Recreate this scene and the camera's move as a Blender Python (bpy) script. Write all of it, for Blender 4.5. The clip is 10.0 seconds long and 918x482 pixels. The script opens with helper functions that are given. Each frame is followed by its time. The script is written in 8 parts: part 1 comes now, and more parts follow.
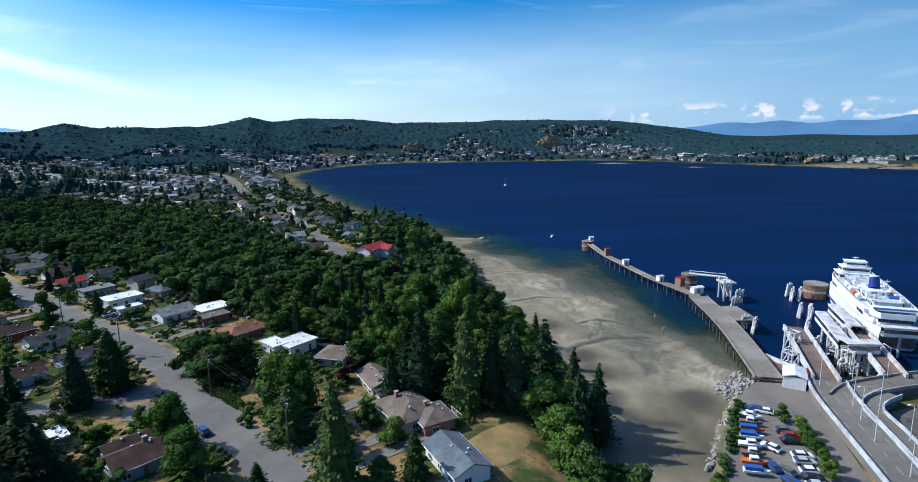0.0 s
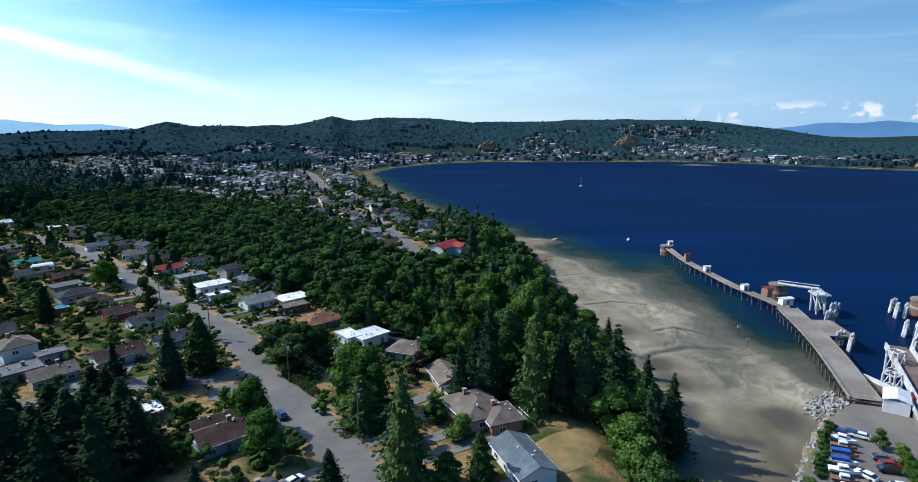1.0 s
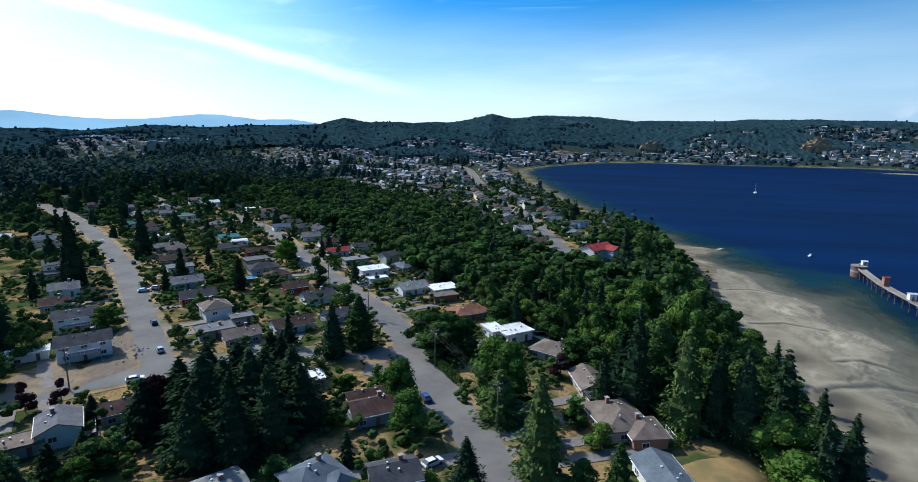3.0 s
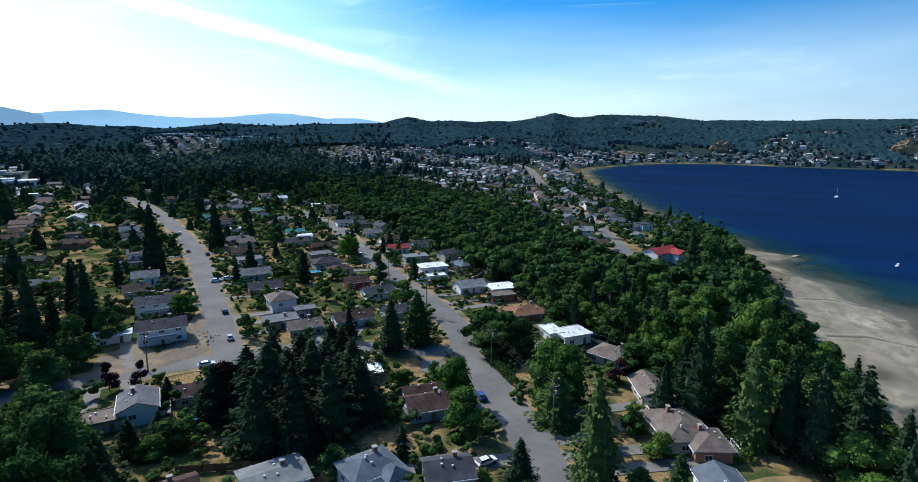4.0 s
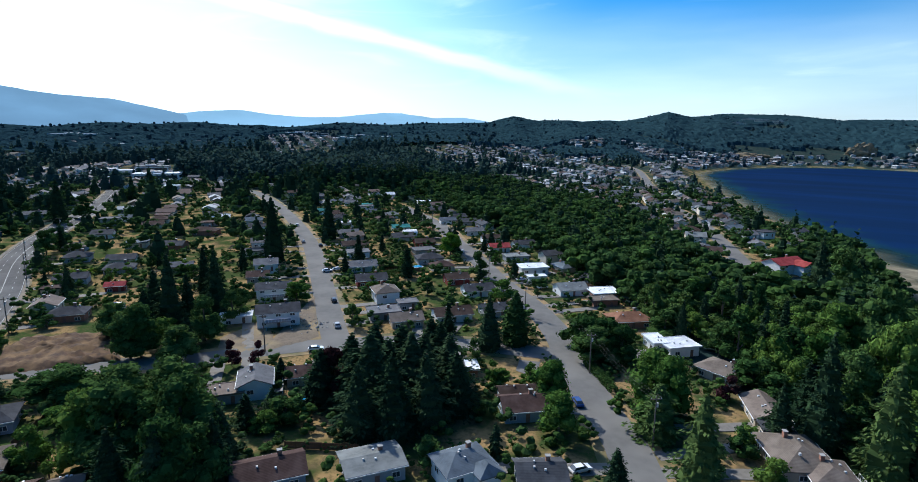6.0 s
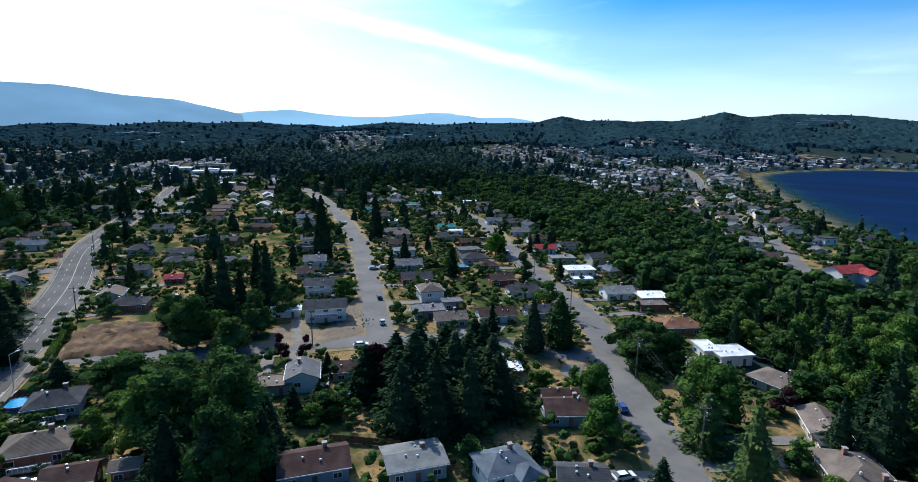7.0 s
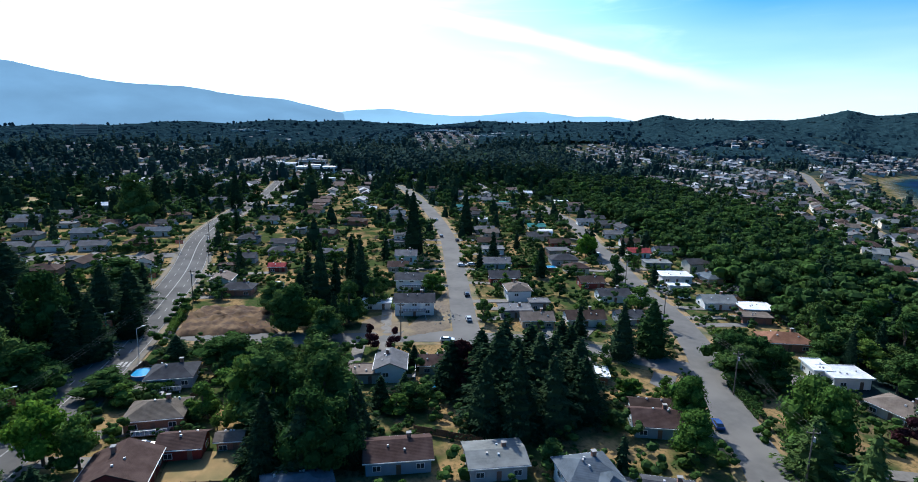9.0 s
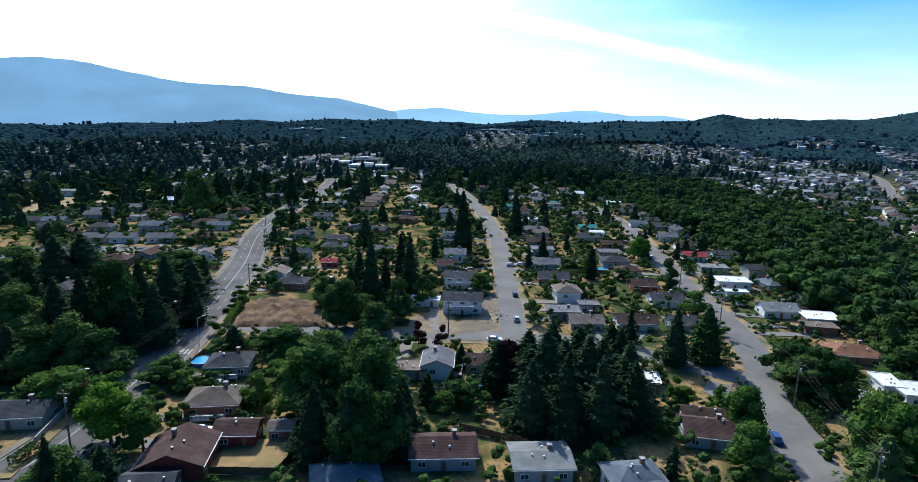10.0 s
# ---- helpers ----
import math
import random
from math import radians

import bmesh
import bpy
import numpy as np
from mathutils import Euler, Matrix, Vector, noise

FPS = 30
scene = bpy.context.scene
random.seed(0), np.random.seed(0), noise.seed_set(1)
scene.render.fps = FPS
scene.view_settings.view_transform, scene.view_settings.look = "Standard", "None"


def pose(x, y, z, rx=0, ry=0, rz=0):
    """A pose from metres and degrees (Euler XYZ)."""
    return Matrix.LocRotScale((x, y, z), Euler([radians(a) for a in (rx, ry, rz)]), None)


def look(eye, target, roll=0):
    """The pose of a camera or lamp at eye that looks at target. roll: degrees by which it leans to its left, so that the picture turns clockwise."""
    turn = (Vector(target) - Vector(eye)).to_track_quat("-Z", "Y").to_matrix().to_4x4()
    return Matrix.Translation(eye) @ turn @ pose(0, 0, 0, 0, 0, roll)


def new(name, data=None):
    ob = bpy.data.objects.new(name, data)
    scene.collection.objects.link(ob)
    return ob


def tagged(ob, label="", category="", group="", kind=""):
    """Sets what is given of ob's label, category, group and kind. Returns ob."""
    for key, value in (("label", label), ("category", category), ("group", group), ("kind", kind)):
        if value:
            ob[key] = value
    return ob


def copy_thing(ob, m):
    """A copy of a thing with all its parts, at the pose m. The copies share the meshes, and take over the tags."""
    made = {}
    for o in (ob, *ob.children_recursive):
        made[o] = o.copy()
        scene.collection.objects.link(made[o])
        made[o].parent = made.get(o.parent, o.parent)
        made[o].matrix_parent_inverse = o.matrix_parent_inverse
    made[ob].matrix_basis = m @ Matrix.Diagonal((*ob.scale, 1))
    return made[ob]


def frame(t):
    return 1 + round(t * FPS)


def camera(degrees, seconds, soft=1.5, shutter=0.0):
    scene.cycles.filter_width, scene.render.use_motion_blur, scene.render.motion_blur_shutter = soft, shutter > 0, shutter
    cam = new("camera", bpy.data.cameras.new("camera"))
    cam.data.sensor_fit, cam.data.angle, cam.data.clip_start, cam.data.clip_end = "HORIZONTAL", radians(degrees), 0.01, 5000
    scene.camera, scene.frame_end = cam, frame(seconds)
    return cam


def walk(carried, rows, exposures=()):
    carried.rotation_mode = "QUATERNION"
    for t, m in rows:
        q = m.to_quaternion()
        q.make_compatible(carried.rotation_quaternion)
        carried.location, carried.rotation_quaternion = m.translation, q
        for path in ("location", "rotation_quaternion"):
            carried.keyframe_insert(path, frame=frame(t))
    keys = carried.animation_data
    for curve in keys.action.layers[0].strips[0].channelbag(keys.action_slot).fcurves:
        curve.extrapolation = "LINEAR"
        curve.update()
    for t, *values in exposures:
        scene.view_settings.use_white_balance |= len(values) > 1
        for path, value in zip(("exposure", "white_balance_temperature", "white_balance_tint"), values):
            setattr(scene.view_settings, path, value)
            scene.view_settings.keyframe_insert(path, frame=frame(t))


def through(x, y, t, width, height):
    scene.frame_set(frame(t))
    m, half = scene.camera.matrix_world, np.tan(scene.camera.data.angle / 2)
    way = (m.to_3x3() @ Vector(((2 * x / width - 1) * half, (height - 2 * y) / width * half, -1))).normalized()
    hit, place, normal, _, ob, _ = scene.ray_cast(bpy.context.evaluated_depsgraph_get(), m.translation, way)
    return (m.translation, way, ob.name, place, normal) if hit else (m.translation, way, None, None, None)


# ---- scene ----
# ---- camera and its turn: a drone hovering 74 m above the water, panning left ----
EYE_Z = 74.0
TURN = (
    (0.0, -0.25, -11.00, -1.07), (0.5, 3.49, -10.98, -0.94), (1.0, 7.28, -10.95, -0.78), (1.5, 11.47, -11.00, -0.47),
    (2.0, 15.80, -11.01, -0.28), (2.5, 19.57, -11.02, -0.06), (4.0, 28.98, -11.17, 0.28), (4.5, 32.14, -11.22, 0.34),
    (5.0, 34.78, -11.25, 0.35), (5.5, 37.11, -11.28, 0.39), (7.0, 44.22, -11.34, 0.63), (7.5, 46.39, -11.40, 0.62),
    (8.0, 48.74, -11.44, 0.70), (8.5, 51.16, -11.50, 0.76), (9.0, 53.47, -11.58, 0.83), (9.5, 55.69, -11.65, 0.86),
    (10.0, 58.60, -11.75, 0.97),
)
cam = camera(78.64, 10.0, 0.9)
# a slightly cool white balance
walk(cam, [(t, pose(0, 0, EYE_Z, 90 + tilt, 0, yaw) @ pose(0, 0, 0, 0, 0, lean)) for t, yaw, tilt, lean in TURN],
     [(0.0, 0.28, 5900, 10), (5.0, 0.28, 5900, 10), (7.5, 0.40, 5900, 10), (10.0, 0.52, 5900, 10)])

# ---- world, sun ----
SUN_YAW, SUN_UP = 76.0, 40.0          # degrees to the left of +y, degrees above the horizon
_a, _e = radians(SUN_YAW), radians(SUN_UP)
SUN_DIR = (-math.sin(_a) * math.cos(_e), math.cos(_a) * math.cos(_e), math.sin(_e))
world = bpy.data.worlds.new("sky")
scene.world = world
world.use_nodes = True
wn, wl = world.node_tree.nodes, world.node_tree.links
wn.clear()


def w_math(op, a, b=None, c=None):
    n = wn.new("ShaderNodeMath")
    n.operation = op
    for i, v in enumerate((a, b, c)):
        if v is None:
            continue
        if isinstance(v, (int, float)):
            n.inputs[i].default_value = v
        else:
            wl.new(v, n.inputs[i])
    return n.outputs[0]


def w_range(v, lo, hi, to0=0.0, to1=1.0):
    n = wn.new("ShaderNodeMapRange")
    n.interpolation_type = "SMOOTHSTEP"
    for k, q in (("From Min", lo), ("From Max", hi), ("To Min", to0), ("To Max", to1)):
        n.inputs[k].default_value = q
    wl.new(v, n.inputs["Value"])
    return n.outputs[0]


def w_dot(vec):
    n = wn.new("ShaderNodeVectorMath")
    n.operation = "DOT_PRODUCT"
    n.inputs[1].default_value = vec
    wl.new(w_dir, n.inputs[0])
    return n.outputs["Value"]


def w_noise(scale, stretch, detail=6.0, turn=(0, 0, 0), warp=0.0):
    m = wn.new("ShaderNodeMapping")
    m.inputs["Scale"].default_value, m.inputs["Rotation"].default_value = stretch, turn
    wl.new(w_dir, m.inputs["Vector"])
    n = wn.new("ShaderNodeTexNoise")
    n.inputs["Scale"].default_value, n.inputs["Detail"].default_value, n.inputs["Distortion"].default_value = scale, detail, warp
    wl.new(m.outputs[0], n.inputs["Vector"])
    return n.outputs["Fac"]


w_dir = wn.new("ShaderNodeTexCoord").outputs["Generated"]
w_sky = wn.new("ShaderNodeTexSky")
w_sky.sky_type = "NISHITA"
w_sky.sun_disc = False
w_sky.sun_elevation, w_sky.sun_rotation = _e, -_a
w_sky.air_density, w_sky.dust_density, w_sky.ozone_density = 1.0, 0.5, 4.0
# thin high cloud: one long streak, fainter wisps, and a milky veil low down and towards the sun
_p, _q = Vector((-0.852, 0.485, 0.195)), Vector((-0.596, 0.797, 0.104))
_n = _p.cross(_q).normalized()
_ripple = w_noise(5.0, (1, 1, 3), 5.0, (0.3, 0.2, 0.6), 1.0)
_off = w_math("ADD", w_dot(_n), w_math("MULTIPLY", w_math("SUBTRACT", _ripple, 0.5), 0.022))
_streak = w_math("MULTIPLY", w_range(w_math("ABSOLUTE", _off), 0.0, 0.02, 1.0, 0.0), w_range(w_dot(tuple((_p + _q).normalized())), 0.90, 0.985))
_wisp = w_math("MULTIPLY", w_range(w_noise(4.0, (0.7, 0.7, 5.0), 7.0, (0.25, -0.2, 0.9), 1.5), 0.52, 0.82), 0.34)
_up = w_math("MAXIMUM", w_dot((0, 0, 1)), 0.0)
_sunward = w_dot(SUN_DIR)
_veil = w_math("MULTIPLY", w_range(_up, 0.0, 0.24, 0.80, 0.0), w_range(w_noise(2.4, (1, 1, 6), 5.0), 0.30, 0.70, 0.55, 1.0))
_veil = w_math("MULTIPLY", _veil, w_range(_sunward, -0.45, 0.25, 0.35, 1.0))
_glow = w_range(_sunward, 0.60, 1.02)
# small cumulus over the far coast
_puff = w_math("MULTIPLY", w_range(w_noise(26.0, (1, 1, 1.5), 6.0), 0.50, 0.60), w_math("MULTIPLY", w_range(_up, 0.006, 0.016), w_range(_up, 0.026, 0.044, 1.0, 0.0)))
_puff = w_math("MULTIPLY", _puff, w_range(w_dot((0.5, 0.86, 0)), 0.95, 0.98))
_cloud = w_math("MINIMUM", w_math("ADD", w_math("MAXIMUM", w_math("MULTIPLY", _streak, 0.8), _wisp), _veil), 1.0)
w_tint = wn.new("ShaderNodeHueSaturation")
w_tint.inputs["Saturation"].default_value = 1.6
w_tint.inputs["Hue"].default_value = 0.504
wl.new(w_sky.outputs["Color"], w_tint.inputs["Color"])
w_low = wn.new("ShaderNodeMix")
w_low.data_type = "RGBA"
w_low.inputs[7].default_value = (2.5, 5.4, 8.8, 1)
wl.new(w_math("MULTIPLY", w_range(_up, 0.0, 0.34, 0.9, 0.0), w_range(_sunward, -0.2, 0.45, 1.0, 0.0)), w_low.inputs["Factor"])
wl.new(w_tint.outputs[0], w_low.inputs[6])
w_mix = wn.new("ShaderNodeMix")
w_mix.data_type = "RGBA"
w_mix.inputs[7].default_value = (6.8, 8.6, 9.6, 1)
wl.new(_cloud, w_mix.inputs["Factor"])
wl.new(w_low.outputs[2], w_mix.inputs[6])
w_glow = wn.new("ShaderNodeMix")
w_glow.data_type = "RGBA"
w_glow.blend_type = "ADD"
w_glow.inputs[7].default_value = (6.0, 6.8, 7.0, 1)
wl.new(_glow, w_glow.inputs["Factor"])
# the sky deepens away from the sun
w_deep = wn.new("ShaderNodeHueSaturation")
w_deep.inputs["Saturation"].default_value = 1.0
wl.new(w_range(_sunward, -0.30, 0.60, 0.53, 0.82), w_deep.inputs["Value"])
wl.new(w_mix.outputs[2], w_deep.inputs["Color"])
w_puff = wn.new("ShaderNodeMix")
w_puff.data_type = "RGBA"
w_puff.inputs[7].default_value = (5.6, 5.5, 5.9, 1)
wl.new(_puff, w_puff.inputs["Factor"])
wl.new(w_deep.outputs[0], w_puff.inputs[6])
wl.new(w_puff.outputs[2], w_glow.inputs[6])
w_bg = wn.new("ShaderNodeBackground")
w_bg.inputs["Strength"].default_value = 0.134
wl.new(w_glow.outputs[2], w_bg.inputs["Color"])
w_out = wn.new("ShaderNodeOutputWorld")
wl.new(w_bg.outputs[0], w_out.inputs["Surface"])
sun_data = bpy.data.lights.new("sun", "SUN")
sun_data.energy, sun_data.angle, sun_data.color = 4.4, radians(0.55), (1.0, 0.94, 0.83)
sun = new("sun", sun_data)
sun.matrix_world = look((0, 0, 0), tuple(-v for v in SUN_DIR))

# ---- materials ----
def rgb(c):
    return (c[0], c[1], c[2], 1.0)


def material(name, c1, c2=None, scale=1.0, rough=0.8, metal=0.0, bump=0.0, bump_scale=None, vary=0.0, c3=None, scale3=0.1,
             stretch=(1, 1, 1), space="Object", spec=0.3):
    """Noise between c1 and c2 at 'scale' per metre, a coarser one towards c3, fine bump, and a shift from object to object."""
    m = bpy.data.materials.new(name)
    m.use_nodes = True
    nt = m.node_tree
    n, l = nt.nodes, nt.links
    b = n["Principled BSDF"]
    b.inputs["Roughness"].default_value = rough
    b.inputs["Metallic"].default_value = metal
    b.inputs["Specular IOR Level"].default_value = spec
    if space == "World":
        vec = n.new("ShaderNodeNewGeometry").outputs["Position"]
    else:
        vec = n.new("ShaderNodeTexCoord").outputs["Object"]
    mp = n.new("ShaderNodeMapping")
    mp.inputs["Scale"].default_value = stretch
    l.new(vec, mp.inputs["Vector"])
    vec = mp.outputs[0]

    def nz(s, detail=4.0):
        t = n.new("ShaderNodeTexNoise")
        t.inputs["Scale"].default_value = s
        t.inputs["Detail"].default_value = detail
        l.new(vec, t.inputs["Vector"])
        return t.outputs["Fac"]

    def ramp(f, lo, hi):
        r = n.new("ShaderNodeMapRange")
        r.inputs["From Min"].default_value, r.inputs["From Max"].default_value = lo, hi
        l.new(f, r.inputs["Value"])
        return r.outputs[0]

    def mix(f, a, c):
        x = n.new("ShaderNodeMix")
        x.data_type = "RGBA"
        l.new(f, x.inputs["Factor"])
        for v, k in ((a, 6), (c, 7)):
            if isinstance(v, tuple):
                x.inputs[k].default_value = rgb(v)
            else:
                l.new(v, x.inputs[k])
        return x.outputs[2]

    col = mix(ramp(nz(scale), 0.32, 0.68), c1, c2 or tuple(v * 0.8 for v in c1))
    if c3:
        col = mix(ramp(nz(scale3, 3.0), 0.42, 0.66), col, c3)
    if vary:
        oi = n.new("ShaderNodeObjectInfo")
        hs = n.new("ShaderNodeHueSaturation")
        mr = n.new("ShaderNodeMapRange")
        mr.inputs["To Min"].default_value, mr.inputs["To Max"].default_value = 1 - vary, 1 + vary
        l.new(oi.outputs["Random"], mr.inputs["Value"])
        l.new(mr.outputs[0], hs.inputs["Value"])
        l.new(col, hs.inputs["Color"])
        mh = n.new("ShaderNodeMapRange")
        mh.inputs["To Min"].default_value, mh.inputs["To Max"].default_value = 0.5 + vary * 0.07, 0.5 - vary * 0.07
        l.new(oi.outputs["Random"], mh.inputs["Value"])
        l.new(mh.outputs[0], hs.inputs["Hue"])
        col = hs.outputs[0]
    l.new(col, b.inputs["Base Color"])
    if bump:
        bp = n.new("ShaderNodeBump")
        bp.inputs["Strength"].default_value = bump
        bp.inputs["Distance"].default_value = 0.05
        l.new(nz(bump_scale or scale * 4), bp.inputs["Height"])
        l.new(bp.outputs[0], b.inputs["Normal"])
    return m


def leaf_material(name, c1, c2, vary=0.25, through=0.25, space="Object", scale=0.5, spread=1.0):
    """Foliage: colour shifts from leaf to leaf and from tree to tree, and some light comes through."""
    m = material(name, c1, c2, scale, 0.85, vary=vary, space=space, spec=0.0)
    n, l = m.node_tree.nodes, m.node_tree.links
    b = n["Principled BSDF"]
    col = b.inputs["Base Color"].links[0].from_socket
    g = n.new("ShaderNodeNewGeometry")
    hs = n.new("ShaderNodeHueSaturation")
    mr = n.new("ShaderNodeMapRange")
    mr.inputs["To Min"].default_value, mr.inputs["To Max"].default_value = 1 - 0.35 * spread, 1 + 0.4 * spread
    l.new(g.outputs["Random Per Island"], mr.inputs["Value"])
    l.new(mr.outputs[0], hs.inputs["Value"])
    l.new(col, hs.inputs["Color"])
    l.new(hs.outputs[0], b.inputs["Base Color"])
    tr = n.new("ShaderNodeBsdfTranslucent")
    l.new(hs.outputs[0], tr.inputs["Color"])
    mx = n.new("ShaderNodeMixShader")
    mx.inputs[0].default_value = through
    l.new(b.outputs[0], mx.inputs[1])
    l.new(tr.outputs[0], mx.inputs[2])
    l.new(mx.outputs[0], n["Material Output"].inputs["Surface"])
    return m


M = {}
M["asphalt"] = material("asphalt", (0.095, 0.091, 0.086), (0.076, 0.073, 0.070), 0.6, 0.95, spec=0.1, bump=0.15, bump_scale=8, c3=(0.125, 0.12, 0.112), scale3=0.06, space="World")
M["old_asphalt"] = material("old_asphalt", (0.148, 0.142, 0.132), (0.124, 0.119, 0.111), 0.5, 0.95, spec=0.1, bump=0.15, bump_scale=8, c3=(0.175, 0.166, 0.152), scale3=0.08, space="World")
M["concrete"] = material("concrete", (0.32, 0.31, 0.295), (0.25, 0.24, 0.23), 1.2, 0.85, bump=0.1, space="World")
M["paint_white"] = material("road_paint", (0.34, 0.335, 0.32), (0.2, 0.195, 0.185), 1.5, 0.7, space="World")
M["white"] = material("white_paint", (0.78, 0.78, 0.77), (0.68, 0.68, 0.67), 0.7, 0.55, c3=(0.62, 0.62, 0.60), scale3=0.3)
M["steel_white"] = material("weathered_white_steel", (0.66, 0.68, 0.70), (0.5, 0.52, 0.54), 0.5, 0.5, c3=(0.40, 0.34, 0.29), scale3=0.35)
M["timber"] = material("weathered_timber", (0.215, 0.188, 0.155), (0.155, 0.135, 0.112), 0.9, 0.9, bump=0.2, c3=(0.26, 0.235, 0.205), scale3=0.1, space="World")
M["pile"] = material("creosote_pile", (0.13, 0.10, 0.08), (0.08, 0.065, 0.055), 1.5, 0.85, bump=0.2, c3=(0.24, 0.21, 0.17), scale3=0.4)
M["rust"] = material("rusty_steel", (0.165, 0.085, 0.058), (0.215, 0.13, 0.09), 0.8, 0.8, bump=0.15, c3=(0.12, 0.07, 0.055), scale3=0.3)
M["glass"] = material("window_glass", (0.03, 0.04, 0.05), (0.05, 0.06, 0.07), 0.5, 0.08, spec=0.8)
M["bark"] = material("bark", (0.14, 0.105, 0.08), (0.09, 0.07, 0.055), 3, 0.95, bump=0.3)

# ---- the lie of the land ----
# outline of the bay: foot of the bluff, round the head of the bay, the far shore, and the terminal's sea wall
BAY = np.array([(44, 62), (34, 109), (31, 159), (22, 202), (9, 250), (1, 310), (-14, 365), (-42, 438), (-66, 452), (-98, 521),
                (-136, 592), (-212, 759), (-315, 1018), (-322, 1120), (-310, 1210), (-251, 1366), (-116, 1452), (105, 1399), (324, 1404),
                (472, 1290), (498, 1254), (600, 1104), (709, 1011), (797, 966), (1100, 860), (2600, 700), (2600, 300), (600, 130),
                (134, 152), (109, 150), (89, 151), (84, 148), (74, 139), (63, 124), (55, 110), (52, 70)], float)


def smooth(a, b, v):
    t = np.clip((v - a) / (b - a), 0, 1)
    return t * t * (3 - 2 * t)


def shore_distance(x, y):
    """Distance to the bay's outline, positive on land."""
    best = np.full(np.shape(x), 1e9)
    inside = np.zeros(np.shape(x), bool)
    for (ax, ay), (bx, by) in zip(BAY, np.roll(BAY, -1, 0)):
        dx, dy = bx - ax, by - ay
        u = np.clip(((x - ax) * dx + (y - ay) * dy) / (dx * dx + dy * dy), 0, 1)
        best = np.minimum(best, np.hypot(x - ax - u * dx, y - ay - u * dy))
        if dy:
            inside ^= ((ay > y) != (by > y)) & (x < (y - ay) * dx / dy + ax)
    return np.where(inside, -best, best)


RIDGE_YAW = (-60, -48, -39.3, -34.9, -28.4, -23.6, -20, -15.1, -9, -3.7, 1.5, 7.3, 12.4, 15.1, 17.6, 19.6, 21.2, 24, 28.6, 31.7, 34.1, 36.5, 38.3, 42, 46.4, 52, 62.5, 71, 80, 87, 94, 125)
RIDGE_TOP = (2, 2, 2, 4, 12, 42, 69, 94, 112, 109, 101, 113, 121, 130, 122, 141, 123, 104, 106, 97, 115, 92, 98, 90, 85, 78, 71, 69, 50, 42, 32, 30)


def ground(x, y):
    """Height of the ground or sea bed in metres."""
    x, y = np.asarray(x, float), np.asarray(y, float)
    d = shore_distance(x, y)
    r = np.hypot(x, y)
    yaw = np.degrees(np.arctan2(-x, y))
    ridge = np.interp(yaw, RIDGE_YAW, RIDGE_TOP)
    # land: a bluff of 8 m, then a slow rise, then hills in the distance
    low = 1.2 + 7.8 * smooth(1, 24, d)
    far_shore = smooth(1000, 1150, y)
    low = low * (1 - 0.75 * far_shore)
    terminal = smooth(38, 58, x) * (1 - smooth(200, 260, y))
    low = low * (1 - terminal) + 3.0 * terminal
    hill = smooth(250, 2550, r) ** 1.25 * (1 - 0.85 * smooth(2700, 4300, r))
    land = low + (ridge - 9) * hill * smooth(0, 500, d) + 0.012 * np.clip(d, 0, 400) * (1 - terminal)
    land = land + (1 - terminal) * smooth(500, 1200, r) * smooth(40, 300, d) * 9 * (np.sin(x / 170 + 1.3) * np.cos(y / 140) + 0.6 * np.sin((x + y) / 90))
    # sea: tide flat, then shelf, then deep water
    w = np.interp(y, (0, 130, 170, 185, 232, 277, 297, 336, 370, 450, 600, 750, 1000, 1200), (70, 45, 30, 33, 43, 45, 35, 22, 11, 7, 9, 12, 12, 8))
    w = w * (1 - smooth(74, 88, x) * smooth(140, 152, y) * 0.8)
    s = -d
    wob = 6.0 * np.sin(x / 11 + y / 19) + 4.5 * np.sin(y / 8.5 - x / 17)
    spit = 36 * np.exp(-((x - 4 - (y - 380) * 0.8) ** 2) / 260 - ((y - 383) / 13) ** 2)
    s2 = s + wob * smooth(6, 25, s) * smooth(90, 150, y) * (1 - smooth(300, 420, y)) - spit
    flat = 1.2 - 1.2 * s2 / w
    steep = np.interp(y, (0, 165, 200, 250, 300, 360, 420, 600, 1200), (0.09, 0.06, 0.05, 0.045, 0.05, 0.085, 0.10, 0.10, 0.13))
    beyond = np.clip(x - np.interp(y, (120, 147, 178, 200, 226, 257, 286, 342, 420), (84, 87, 94, 98, 101, 92, 87, 82, 70)) + 4, 0, 40) * 0.22 * (y < 420) * (y > 120)
    islets = 2.6 * np.exp(-(((x - 340) / 90) ** 2) - ((y + 0.35 * (x - 340) - 1245) / 22) ** 2) * (r > 900)
    islets = islets + 2.4 * np.exp(-(((x - 470) / 60) ** 2) - ((y + 0.9 * (x - 470) - 1055) / 22) ** 2) + 3.4 * np.exp(-(((x - 745) / 60) ** 2) - ((y + 0.75 * (x - 745) - 945) / 22) ** 2)
    bed = np.maximum(np.where(s2 < w, flat, -(s2 - w) * steep - beyond), -9) + islets * 4.5
    bed = np.minimum(bed, np.maximum(1.25, islets))
    return np.where(d > 0, land, bed)


_gx, _gy = np.arange(-1000, 260.1, 3.0), np.arange(-90, 1000.1, 3.0)
_grid = ground(*np.meshgrid(_gx, _gy, indexing="ij"))


